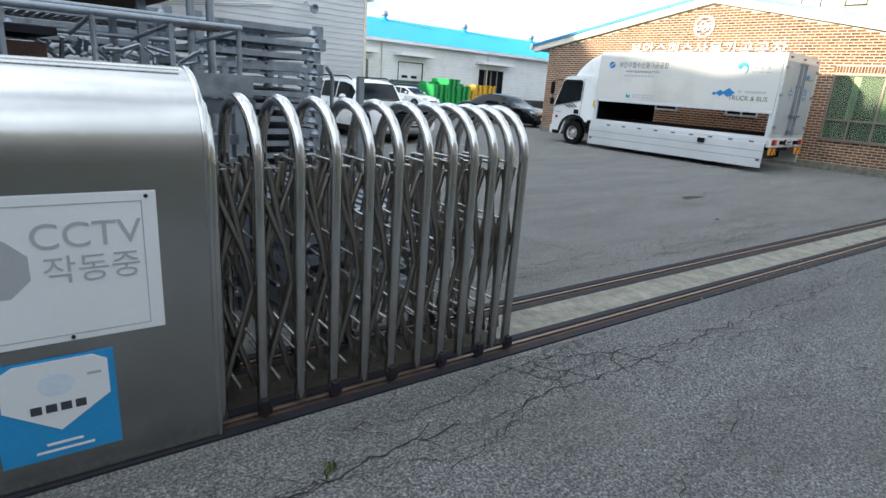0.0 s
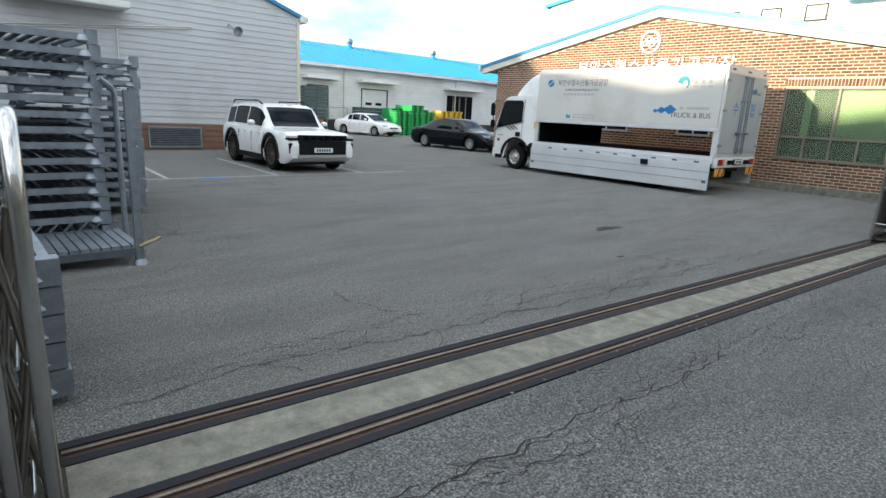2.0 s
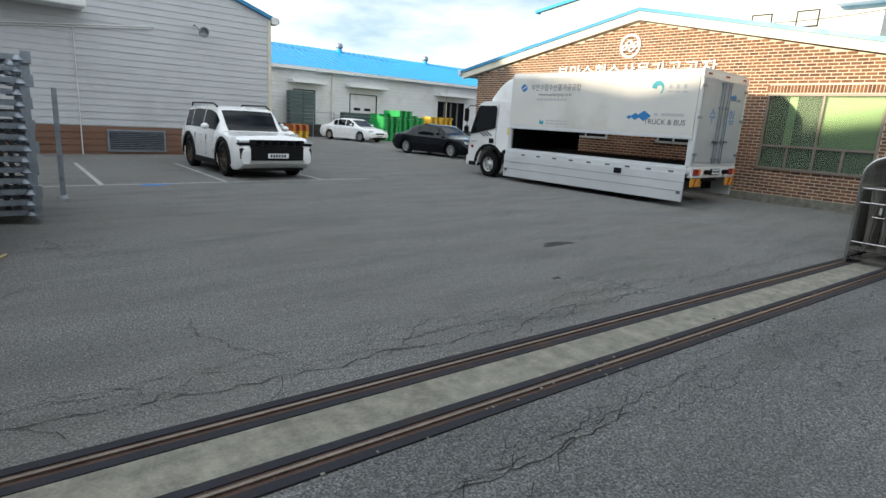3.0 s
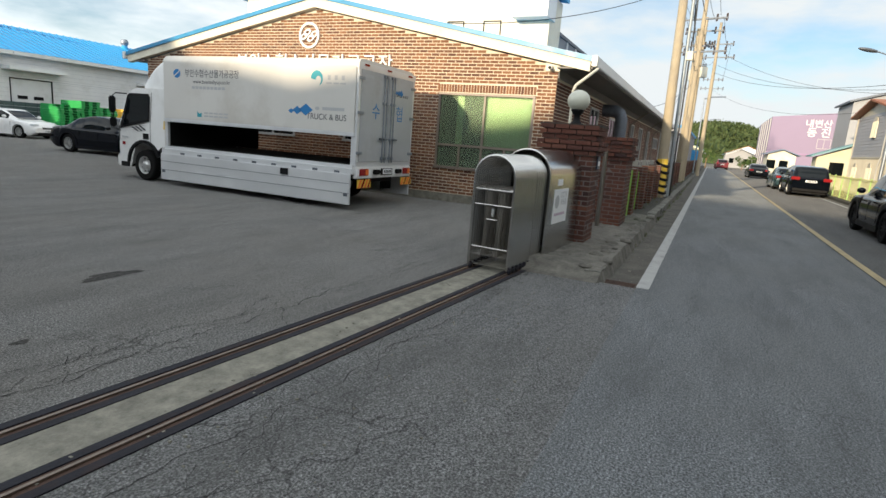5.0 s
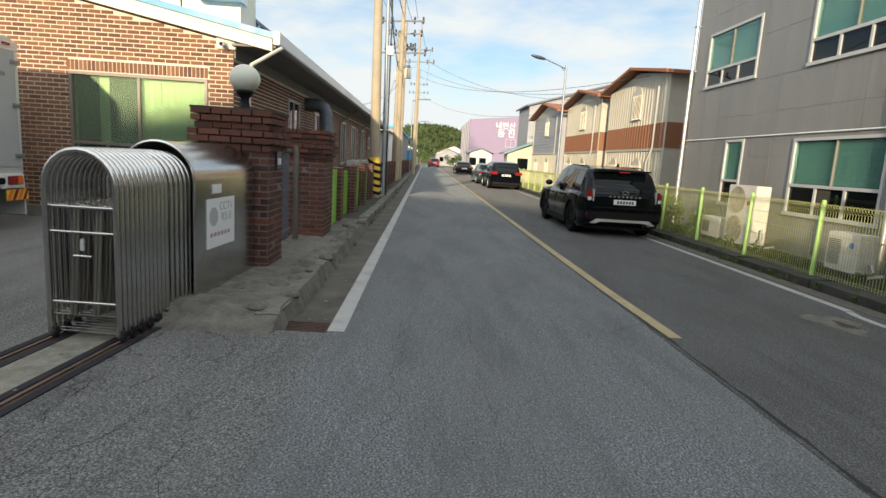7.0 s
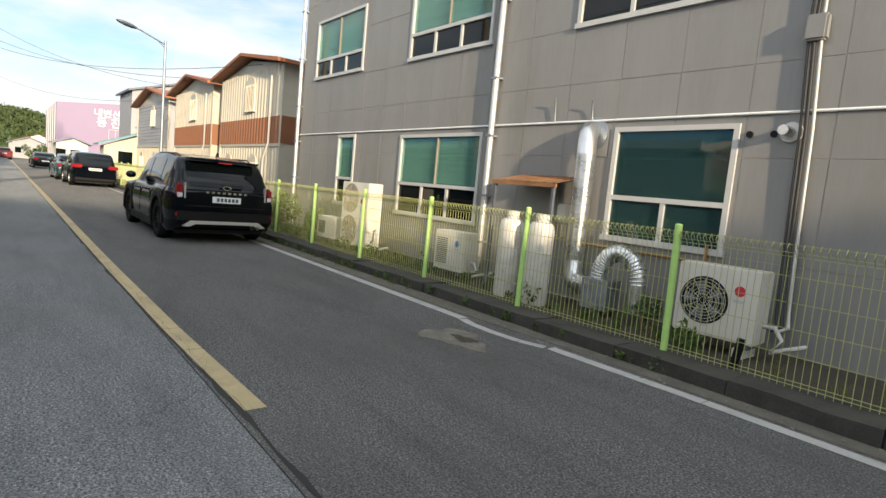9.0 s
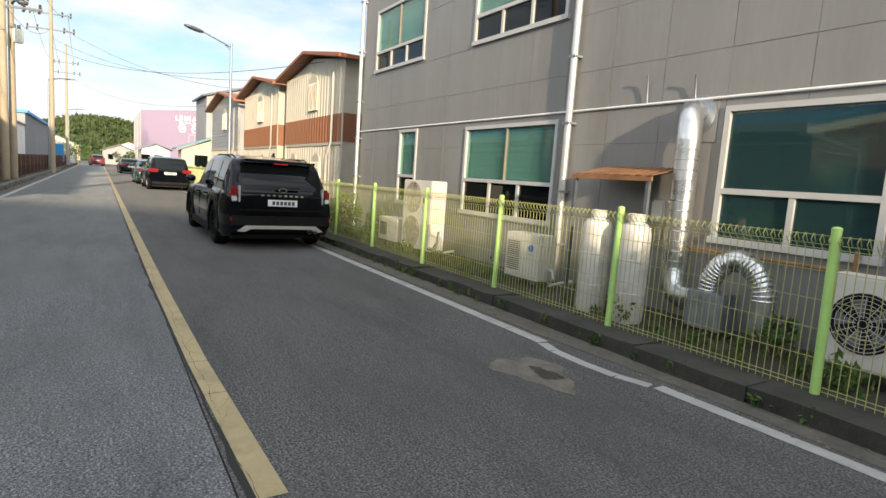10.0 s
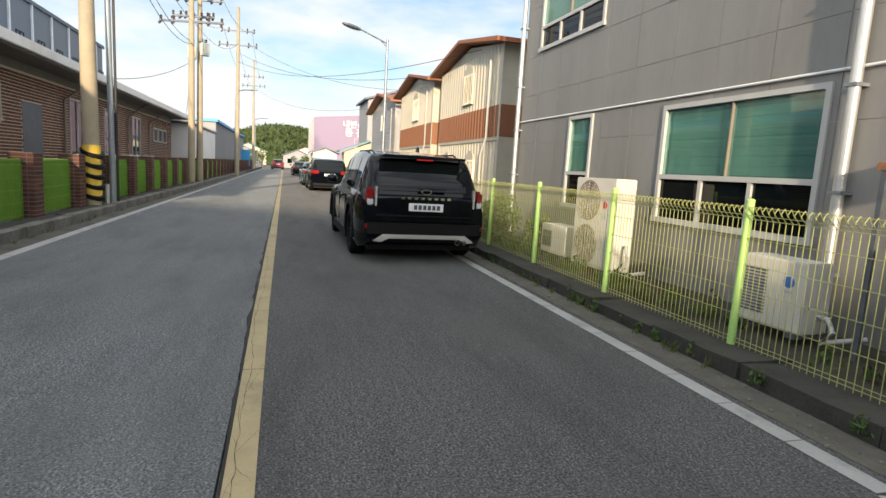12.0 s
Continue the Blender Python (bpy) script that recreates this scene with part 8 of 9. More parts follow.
rack_stack(0.0, 8.6, 1.9, 1.6, 16, 0.15, 0.015, "stack of galvanised racks along the yard", 1, 70)
rack_stack(-2.4, 7.0, 1.9, 1.6, 17, 0.15, 0.015, "tall stack of galvanised racks along the yard", -1, 100)
rack_stack(1.12, 3.34, 1.2, 1.6, 5, 0.15, 0.06, "low stack of galvanised racks beside the gate rails", 0, 130)
# a loaded rack close to the gate housing: heavy beam, tube rail and rusty trays
near = thing("loaded_rack", "galvanised rack loaded with loose tubes beside the gate", "storage rack", pose(-2.3, 3.55, 0, 0, 0, 1.5))
W3 = 3.35
solid("beam", 0, W3, 0, 0.09, 1.46, 1.6, GALV, near, "", 0.008)
solid("beam", 0, W3, 1.5, 1.59, 1.46, 1.6, GALV, near)
solid("lower_beam", 0, W3 + 0.02, 0.03, 0.1, 1.36, 1.45, GALV_DARK, near)
for x in (0.05, W3 - 0.12):
    for y in (0.02, 1.5):
        solid("post", x, x + 0.07, y, y + 0.07, 0.0, 1.46, GALV, near)
for z, y in ((1.86, 0.1), (1.8, 1.45), (1.93, 0.75)):
    bm = bmesh.new()
    rod(bm, (0.0, y, z), (W3 - 0.03, y, z + 0.02), 0.02, 8)
    part("tube_rail", bm, GALV, near, smooth=60)
for k in range(9):
    bm = bmesh.new()
    rod(bm, (0.1 + 0.4 * k, 0.1, 1.6), (0.1 + 0.4 * k, 0.1, 1.87), 0.016, 6)
    part("upright", bm, GALV, near, smooth=60)
    bm = bmesh.new()
    rod(bm, (0.1 + 0.4 * k, 0.1, 1.86), (0.2 + 0.4 * k, 1.45, 1.8), 0.014, 6)
    part("cross_tube", bm, GALV, near, smooth=60)
solid("rusty_tray", 0.0, 2.3, 0.25, 1.3, 1.62, 1.7, RAIL_RUST, near)
solid("rusty_tray", 0.0, 2.35, 0.2, 1.3, 1.74, 1.78, RAIL_DARK, near)
r3 = random.Random(8)
for k in range(40):
    bm = bmesh.new()
    a = r3.uniform(2.3, 3.2)
    y = r3.uniform(0.3, 1.4)
    rod(bm, (a, y, 1.62 + r3.uniform(0, 0.08)), (a + r3.uniform(-0.15, 0.15), y + r3.uniform(-0.15, 0.15), 1.66 + r3.uniform(0, 0.1)), 0.014, 5)
    part("loose_tube", bm, GALV, near, smooth=60)
for k in range(8):
    z = 0.12 + 0.15 * k
    for y in (0.02, 1.5):
        solid("tier_channel", 0.1, W3 - 0.1, y, y + 0.05, z, z + 0.06, GALV_DARK if k % 2 else GALV, near)
    tagged(boxes_mesh("tier_slats", [(0.15 + 0.1 * i, 0.21 + 0.1 * i, 0.08, 1.5, z + 0.03, z + 0.045) for i in range(31)], GALV_DARK, near), kind="stuff")
mast = thing("scaffold_mast", "tall galvanised mast with rusty clamps between racks", "post", pose(0.98, 4.65, 0))
for x in (0.0, 0.14):
    bm = bmesh.new()
    rod(bm, (x, 0, 0), (x, 0, 2.9), 0.03, 10)
    part("tube", bm, GALV, mast, smooth=60)
for z in (0.9, 1.9, 2.35):
    solid("clamp", -0.06, 0.2, -0.05, 0.05, z, z + 0.06, RAIL_RUST, mast)
tray = thing("rusty_tray_stack", "stack of rusty steel trays on the racks", "tray", pose(-1.0, 4.9, 0))
for x in (-0.75, 1.7):
    for y in (0.1, 1.2):
        solid("leg", x, x + 0.06, y, y + 0.06, 0, 2.1, GALV, tray)
for k in range(3):
    solid("tray", -0.9, 1.9, 0.0, 1.3, 2.1 + 0.06 * k, 2.145 + 0.06 * k, RUST_SHEET if k % 2 else RAIL_RUST, tray)
hook = thing("bent_post", "galvanised post with a bent top in the yard", "post", pose(3.3, 6.75, 0))
bm = bmesh.new()
pipe(bm, [(0, 0, 0), (0, 0, 1.62), (-0.03, -0.02, 1.68), (-0.14, -0.08, 1.76)], 0.028, 8)
part("tube", bm, GALV, hook, smooth=60)

# ---- pallets, crates and cages before the cold store ----
def pallet_mesh(mat):
    """One moulded pallet: three runners under a deck, with fork openings."""
    bm = bmesh.new()
    prism(bm, [(0, 0), (0.2, 0), (0.2, 0.1), (0.45, 0.1), (0.45, 0), (0.65, 0), (0.65, 0.1), (0.9, 0.1), (0.9, 0), (1.1, 0), (1.1, 0.135), (0, 0.135)], 0.0, 1.1, "y")
    return part("pallet", bm, mat).data


PMESH = {}
for nm, mat in (("g", PLASTIC_GREEN), ("y", PLASTIC_YELLOW), ("o", PLASTIC_ORANGE)):
    PMESH[nm] = pallet_mesh(mat)
for ob in [o for o in scene.collection.objects if o.name.startswith("pallet")]:
    bpy.data.objects.remove(ob)


def pallet_stack(x, y, z, n, key, label, group):
    st = thing("pallet_stack", label, "pallet", pose(x, y, z), group)
    for k in range(n):
        ob = new("pallet", PMESH[key])
        ob.parent = st
        ob.matrix_basis = pose(rng.uniform(-0.03, 0.03), rng.uniform(-0.03, 0.03), k * 0.142, 0, 0, rng.uniform(-1.5, 1.5))


for x, y, n in ((25.7, 32.6, 12), (26.85, 32.6, 15), (28.0, 32.7, 12), (26.0, 33.9, 13), (27.2, 33.9, 15), (28.4, 33.9, 13)):
    pallet_stack(x, y, 0.0, n, "g", "stack of bright green plastic pallets", "green pallets")
for x, y, n in ((29.15, 33.4, 10), (30.3, 33.4, 13), (31.45, 33.5, 13)):
    pallet_stack(x, y, 0.0, n, "y", "stack of yellow plastic pallets", "yellow pallets")
pallet_stack(17.9, 36.6, 0.82, 14, "y", "tall stack of yellow plastic pallets on the dock", "yellow pallets")
pallet_stack(19.55, 34.0, 0.0, 3, "y", "low stack of yellow plastic pallets", "yellow pallets")
pallet_stack(19.55, 34.0, 0.43, 3, "o", "orange plastic pallets on yellow ones", "orange pallets")
for x, y, z, w, h, lab in ((20.6, 36.6, 0.82, 1.9, 2.3, "tall wrapped stack of dark grey crates"), (24.8, 36.6, 0.82, 2.6, 1.0, "low wall of dark grey crates on the dock")):
    cr = thing("crate_stack", lab, "crate", pose(x, y, z))
    n = int(h / 0.25)
    for k in range(n):
        for i in range(2 if w < 2 else 4):
            ww = w / (2 if w < 2 else 4)
            solid("crate", i * ww + 0.01, (i + 1) * ww - 0.01, 0, 0.6, k * 0.25, k * 0.25 + 0.235, PLASTIC_GREY, cr)
for x in (16.9, 21.8):
    cg = thing("hand_rail", "grey steel hand rail by the loading dock", "railing", pose(x, 34.6 if x < 20 else 35.6, 0), "dock railings")
    for p, q in (((0, 0, 0), (0, 0, 1.7)), ((1.6, 0, 0), (1.6, 0, 1.7)), ((0, 0, 1.7), (1.6, 0, 1.7)), ((0, 0, 0.9), (1.6, 0, 0.9))):
        bm = bmesh.new()
        rod(bm, p, q, 0.025, 6)
        part("rail", bm, GALV, cg, smooth=60)

# ---- container houses along the road ----
def corrugated(bm, x0, x1, y, z0, z1, pitch=0.28, depth=0.035):
    """Trapezoid ribs facing +y."""
    n = int((x1 - x0) / pitch)
    p = (x1 - x0) / n
    vs = []
    for k in range(n):
        for f, d in ((0.0, 0), (0.3, 0), (0.42, depth), (0.78, depth), (0.9, 0)):
            vs.append((x0 + (k + f) * p, y + d))
    vs.append((x1, y))
    lo, hi = [bm.verts.new((a, b, z0)) for a, b in vs], [bm.verts.new((a, b, z1)) for a, b in vs]
    for k in range(len(vs) - 1):
        bm.faces.new((lo[k + 1], lo[k], hi[k], hi[k + 1]))


def container_house(x0, x1, y, eave, peak, label, upper, band, lapped=False):
    hs_ = thing("container_house", label, "house", group="container houses", kind="structure")
    split = 2.42
    solid("core", x0 + 0.02, x1 - 0.02, y - 7, y - 0.02, 0, eave, upper, hs_)
    bm = bmesh.new()
    corrugated(bm, x0, x1, y, 0.1, split - 0.1)
    part("lower_wall", bm, CONT_CREAM, hs_, "cream ribbed lower wall")
    bm = bmesh.new()
    if lapped:
        z = split
        while z < eave - 0.15:
            prism(bm, [(y - 0.02, z), (y + 0.03, z), (y + 0.008, z + 0.195), (y - 0.02, z + 0.195)], x0, x1, "x")
            z += 0.2
        part("upper_wall", bm, CONT_GREY, hs_, "grey lapped upper wall")
    else:
        corrugated(bm, x0, x1, y + 0.04, split + 0.9, eave)
        part("upper_wall", bm, upper, hs_, "cream ribbed upper wall")
        bm = bmesh.new()
        corrugated(bm, x0, x1, y + 0.045, split, split + 0.9)
        part("band", bm, band, hs_, "brown ribbed band")
        solid("side_band", x0 - 0.006, x0 + 0.02, y - 7, y + 0.05, split, split + 0.9, band, hs_)
    solid("floor_beam", x0 - 0.02, x1 + 0.02, y - 0.02, y + 0.06, split - 0.1, split, CONT_CREAM, hs_)
    for x in (x0, x1 - 0.12):
        solid("corner_post", x, x + 0.12, y - 0.02, y + 0.07, 0.1, eave, CONT_CREAM, hs_)
    xm = (x0 + x1) / 2
    bm = bmesh.new()
    prism(bm, [(x0, eave), (x1, eave), (xm, peak - 0.1)], y - 6.9, y, "y")
    part("gable", bm, CONT_CREAM, hs_)
    for a in (x0 - 0.4, x1 + 0.4):
        bm = bmesh.new()
        prism(bm, [(a, eave - 0.06), (xm, peak), (xm, peak + 0.1), (a, eave + 0.06)], y - 7.2, y + 0.45, "y")
        part("roof", bm, ROOF_ORANGE, hs_, "orange-brown roof")
    for wx0, z0, z1, ww in ((x0 + (x1 - x0) * 0.38, split + 1.15, split + 2.1, 0.95), (x0 + (x1 - x0) * 0.3, 0.95, 1.75, 0.75), (x0 + (x1 - x0) * 0.72, 0.95, 1.75, 0.75)):
        w = window_unit(hs_, y + 0.1, "y+", wx0, wx0 + ww, z0, z1, 2, None, 0, CREAM, GLASS_DARK)
        for k in range(6):
            solid("window_bar", wx0 + 0.08 + k * 0.15, wx0 + 0.1 + k * 0.15, y + 0.14, y + 0.16, z0, z1, CREAM, w)
        bm = bmesh.new()
        prism(bm, [(wx0 + ww / 2 + ww / 2 * math.cos(a), z1 + 0.3 * math.sin(a)) for a in [math.pi * k / 10 for k in range(11)]], y + 0.08, y + 0.13, "y")
        part("window_arch", bm, CONT_CREAM, w)
    bm = bmesh.new()
    pipe(bm, [(x0 + 0.9, y + 0.12, eave - 0.3), (x0 + 0.9, y + 0.12, split), (x0 + 1.3, y + 0.12, split - 0.5), (x0 + 1.3, y + 0.12, 1.0)], 0.035, 6)
    part("drain_pipe", bm, FRAME_WHITE, hs_, smooth=60)
    return hs_


container_house(28.15, 34.7, -9.2, 5.0, 5.55, "two-storey cream container house with brown band", CONT_CREAM, CONT_BROWN)
container_house(35.9, 42.6, -9.2, 5.0, 5.6, "two-storey cream container house with orange-brown band", CONT_CREAM, CONT_BROWN)
container_house(44.2, 53.2, -9.2, 5.0, 5.8, "two-storey house with grey lapped upper wall", CONT_GREY, CONT_BROWN, True)
solid("wall_gap_panel", 24.6, 28.0, -12.2, -12.0, 0, 4.6, CONT_GREY)
structure(bpy.data.objects["wall_gap_panel"], "grey wall set back between the buildings", "wall")

# ---- far end of the road ----
shedg = thing("grey_gabled_shed", "large plain grey gabled shed behind the houses", "building", kind="structure")
bm = bmesh.new()
prism(bm, [(-9.6, 0), (-26, 0), (-26, 6.6), (-18, 9.2), (-9.6, 6.6)], 58.5, 64, "x")
part("walls", bm, GREY_SHED, shedg)
bm = bmesh.new()
prism(bm, [(-9.3, 6.55), (-18, 9.2), (-18, 9.35), (-9.3, 6.7)], 58.2, 64.3, "x")
prism(bm, [(-26.4, 6.55), (-18, 9.2), (-18, 9.35), (-26.4, 6.7)], 58.2, 64.3, "x")
part("roof", bm, GALV_DARK, shedg)
pur = thing("lilac_building", "lilac painted building with large white lettering", "building", kind="structure")
bm = bmesh.new()
prism(bm, [(-7.4, 0), (-24, 0), (-24, 8.0), (-15.7, 8.9), (-7.4, 8.0)], 98, 120, "x")
part("walls", bm, PURPLE, pur)
solid("roof_edge", 97.9, 98.02, -24, -7.3, 3.0, 3.2, plain("dark_lilac", (0.3, 0.2, 0.33), 0.7), pur)
for y in (-13.2, -15.4):
    window_unit(pur, 98, "x-", y - 1.6, y, 4.0, 5.3, 2, None, 0, FRAME_WHITE, GLASS_DARK)
letters("내변산 양", 1.15, facing_back(97.97, -13.7, 7.25), LETTER_WHITE, pur, "lettering", 0.02)
letters("동 진 주", 1.35, facing_back(97.97, -14.0, 6.05), LETTER_WHITE, pur, "lettering", 0.02)
for k in range(5):
    solid("pilaster", 99.5 + 4 * k, 99.8 + 4 * k, -7.4, -7.3, 0, 7.9, FRAME_WHITE, pur)


def low_house(x0, x1, y0, y1, h, wall, roof, label):
    lh = thing("low_house", label, "house", group="low houses", kind="structure")
    solid("walls", x0, x1, y0, y1, 0, h, wall, lh)
    bm = bmesh.new()
    ym = (y0 + y1) / 2
    prism(bm, [(y0 - 0.4, h), (ym, h + 0.22 * (y1 - y0)), (y1 + 0.4, h), (y1 + 0.4, h + 0.12), (ym, h + 0.12 + 0.22 * (y1 - y0)), (y0 - 0.4, h + 0.12)], x0 - 0.4, x1 + 0.4, "x")
    part("roof", bm, roof, lh)
    bm = bmesh.new()
    prism(bm, [(y0, h), (y1, h), (ym, h + 0.21 * (y1 - y0))], x0 + 0.02, x1 - 0.02, "x")
    part("gable", bm, wall, lh)
    for k in range(2):
        y = y0 + (y1 - y0) * (0.25 + 0.45 * k)
        solid("window", x0 - 0.03, x0 + 0.01, y, y + 0.9, 1.0, 2.0, GLASS_DARK, lh)
    return lh


PALE_YELLOW = plain("pale_yellow_wall", (0.6, 0.57, 0.42), 0.7, vary=0.06)
TEAL_ROOF = plain("teal_roof", (0.16, 0.3, 0.32), 0.6, vary=0.1)
SLATE_ROOF = plain("slate_blue_roof", (0.14, 0.18, 0.25), 0.6, vary=0.1)
low_house(56, 58, -13.5, -7.6, 2.3, PALE_YELLOW, TEAL_ROOF, "low pale yellow house with teal roof")
low_house(84, 90, -9.5, -6.6, 2.6, CREAM, SLATE_ROOF, "small cream house with slate blue roof")
low_house(125, 135, 1, 7, 2.4, GREY_SHED, SLATE_ROOF, "grey house across the end of the road")
low_house(140, 152, -9, -3, 2.6, GREY_SHED, SLATE_ROOF, "grey house with slate roof at the far end")
low_house(150, 165, 6, 20, 3.6, WHITE, SLATE_ROOF, "white house at the far end")
low_house(135, 146, 12, 26, 3.4, CREAM, TEAL_ROOF, "cream house with teal roof at the far end")
for k in range(5):
    low_house(170 + 9 * k, 177 + 9 * k, -30 + 16 * k, -20 + 16 * k, 3 + 0.4 * (k % 3), (CREAM, WHITE, PALE_YELLOW)[k % 3], (SLATE_ROOF, RUST_SHEET, TEAL_ROOF)[k % 3], "small far village house")
# left side beyond the brick building
wb = thing("white_annex", "plain white panel annex at the end of the brick building", "building", kind="structure")
solid("walls", 48.5, 60.5, 1.95, 9, 0, 3.15, WHITE, wb)
solid("roof", 48.3, 60.7, 1.85, 9.1, 3.15, 3.27, GALV_DARK, wb)
lb = thing("ribbed_shed", "long light grey ribbed metal shed beside the road", "building", kind="structure")
bm = bmesh.new()
box(bm, 61, 92, 2.0, 14, 0, 4.1)
for k in range(100):
    box(bm, 61 + 0.31 * k, 61.1 + 0.31 * k, 1.96, 2.0, 0.1, 4.1)
part("walls", bm, GREY_SHED, lb)
solid("roof", 60.8, 92.2, 1.8, 14.2, 4.1, 4.3, ROOF_BLUE, lb)
tank = thing("water_tank", "white rounded air unit on a stand behind the wall", "tank", pose(22.6, 2.15, 0))
solid("body", 0, 1.0, -0.35, 0.35, 1.15, 1.72, AC_WHITE, tank, "", 0.1)
for x in (0.1, 0.85):
    for y in (-0.25, 0.2):
        solid("leg", x, x + 0.05, y, y + 0.05, 0, 1.16, GALV_DARK, tank)
for k, x in enumerate((33.9, 35.1, 37.6, 38.6, 41.3)):
    ac_unit(x, x + 0.8, 2.55, 0.6, 1.25, "white outdoor unit on the brick side wall", 1, None, 180)

# trees and bushes where the road ends
r6 = random.Random(31)
for k in range(14):
    x, y, s = 112 + r6.uniform(0, 9), (-9 + 1.7 * k) if k < 3 else (-3.5 + 1.25 * k), r6.uniform(0.9, 1.7)
    tr = thing("roadside_tree", "small leafy green tree at the road's end", "tree", pose(x, y, -0.1), "far trees")
    bm = bmesh.new()
    rod(bm, (0, 0, 0), (0.1, 0, 1.1 * s), 0.09, 7, 0.05)
    rod(bm, (0.05, 0, 0.7 * s), (0.5 * s, 0.3, 1.5 * s), 0.04, 5, 0.02)
    rod(bm, (0.05, 0, 0.6 * s), (-0.4 * s, -0.3, 1.4 * s), 0.04, 5, 0.02)
    part("trunk", bm, WOOD, tr, smooth=50)
    bm = bmesh.new()
    for i in range(6):
        leaf_cloud(bm, (r6.uniform(-0.6, 0.6) * s, r6.uniform(-0.8, 0.8) * s, s * r6.uniform(0.9, 1.9)), (0.6 * s, 0.6 * s, 0.5 * s), 60, 0.16, 500 + 7 * k + i)
    part("crown", bm, LEAF, tr)

# wooded hill
hill = thing("wooded_hill", "low hill covered with dense green trees", "hill", kind="structure")
bm = bmesh.new()
nx, ny = 48, 24
grid = []
for i in range(nx + 1):
    row = []
    for j in range(ny + 1):
        u, v = i / nx * 2 - 1, j / ny * 2 - 1
        x, y = 330 + 110 * v, 6 + 74 * u
        h = 18 * math.exp(-((u + 0.12) * 2.2) ** 2) * (1 - v * v) ** 0.6 + 8 * math.exp(-((u - 0.55) * 3.5) ** 2) * (1 - v * v) ** 0.6
        h += 3.0 * noise.noise((x * 0.03, y * 0.03, 1)) * (1 - v * v) if abs(v) < 1 else 0
        row.append(bm.verts.new((x, y, max(-0.1, h - 1))))
    grid.append(row)
for i in range(nx):
    for j in range(ny):
        bm.faces.new((grid[i][j], grid[i + 1][j], grid[i + 1][j + 1], grid[i][j + 1]))
part("slope", bm, LEAF_FAR, hill, smooth=60)
bm = bmesh.new()
r4 = random.Random(12)
for k in range(1500):
    i, j = r4.uniform(1, nx - 1), r4.uniform(0.5, ny * 0.62)
    u, v = i / nx * 2 - 1, j / ny * 2 - 1
    h = 18 * math.exp(-((u + 0.12) * 2.2) ** 2) * (1 - v * v) ** 0.6 + 8 * math.exp(-((u - 0.55) * 3.5) ** 2) * (1 - v * v) ** 0.6 - 1
    if h < 1:
        continue
    c = (330 + 110 * v, 6 + 74 * u, h + 0.8)
    rad = r4.uniform(1.3, 2.8)
    leaf_cloud(bm, c, (rad, rad, rad * r4.uniform(0.9, 1.3)), 26, 0.85, k)
tagged(part("tree_crowns", bm, LEAF_FAR, hill, "dense crowns of many small leaf clumps"), kind="stuff")

# ---- poles, lamp and wires ----
def tapered(x, y, h, r0, r1, lean, mat, nm="pole", parent=None):
    bm = bmesh.new()
    rod(bm, (x, y, -0.1), (x + lean[0], y + lean[1], h), r0, 16, r1)
    return part(nm, bm, mat, parent, smooth=50)


def power_pole(x, y, h, label, arms, lean=(0, 0), r=0.17):
    p = thing("power_pole", label, "power pole", group="power poles")
    tapered(x, y, h, r, r * 0.62, lean, POLE, "shaft", p)
    for z, w, turn in arms:
        c, s = math.cos(radians(turn)), math.sin(radians(turn))
        xx, yy = x + lean[0] * z / h, y + lean[1] * z / h
        bm = bmesh.new()
        box(bm, -w, w, -0.045, 0.045, -0.045, 0.045, Matrix.Translation((xx, yy + 0.0, z)) @ pose(0, 0, 0, 0, 0, turn))
        arm = part("cross_arm", bm, GALV_DARK, p)
        for f in (-0.95, -0.55, 0.55, 0.95):
            bm = bmesh.new()
            lathe(bm, [(0.03, 0.0), (0.07, 0.05), (0.04, 0.09), (0.07, 0.14), (0.03, 0.2)], pose(xx + c * w * f, yy + s * w * f, z + 0.04), 8)
            part("insulator", bm, CERAMIC, arm, smooth=50)
            if z > 6:
                bm = bmesh.new()
                rod(bm, (xx + c * w * f, yy + s * w * f, z - 0.05), (xx + c * w * f - 0.4, yy + s * w * f, z - 0.2), 0.06, 8)
                part("strain_insulator", bm, CERAMIC, arm, smooth=50)
    return p


p1 = power_pole(27.75, 1.02, 11.0, "concrete power pole with hazard-striped base", [], (0.75, 0.25), 0.19)
bm = bmesh.new()
rod(bm, (27.77, 1.02, 0.25), (27.86, 1.05, 1.45), 0.2, 16, 0.195)
wrap = part("hazard_wrap", bm, YELLOW_REFL, p1, "yellow and black striped wrap", smooth=50)
for k in range(5):
    bm = bmesh.new()
    z = 0.3 + 0.24 * k
    pipe(bm, [(27.78 + 0.075 * z + 0.205 * math.cos(a), 1.03 + 0.205 * math.sin(a), z + 0.09 * math.sin(a + 0.6) + 0.03) for a in [0.349 * i for i in range(19)]], 0.062, 6)
    part("black_band", bm, BLACK, wrap, smooth=50)
sp = thing("service_pole", "thin grey steel service pole with meter box beside the power pole", "pole")
tapered(28.5, 0.78, 7.4, 0.07, 0.06, (0.2, 0.1), POLE_GREY, "tube", sp)
solid("meter_box", 28.48, 28.66, 0.62, 0.82, 5.0, 5.3, CREAM, sp, "", 0.01)
bm = bmesh.new()
pipe(bm, [(28.55, 0.72, 5.3), (28.5, 0.7, 6.0), (28.62, 0.72, 6.6), (28.6, 0.75, 7.3)], 0.025, 6)
part("cable", bm, CABLE, sp, smooth=60)
bm = bmesh.new()
pipe(bm, [(28.58, 0.68, 0.1), (28.6, 0.7, 1.6), (28.62, 0.72, 5.0)], 0.03, 6)
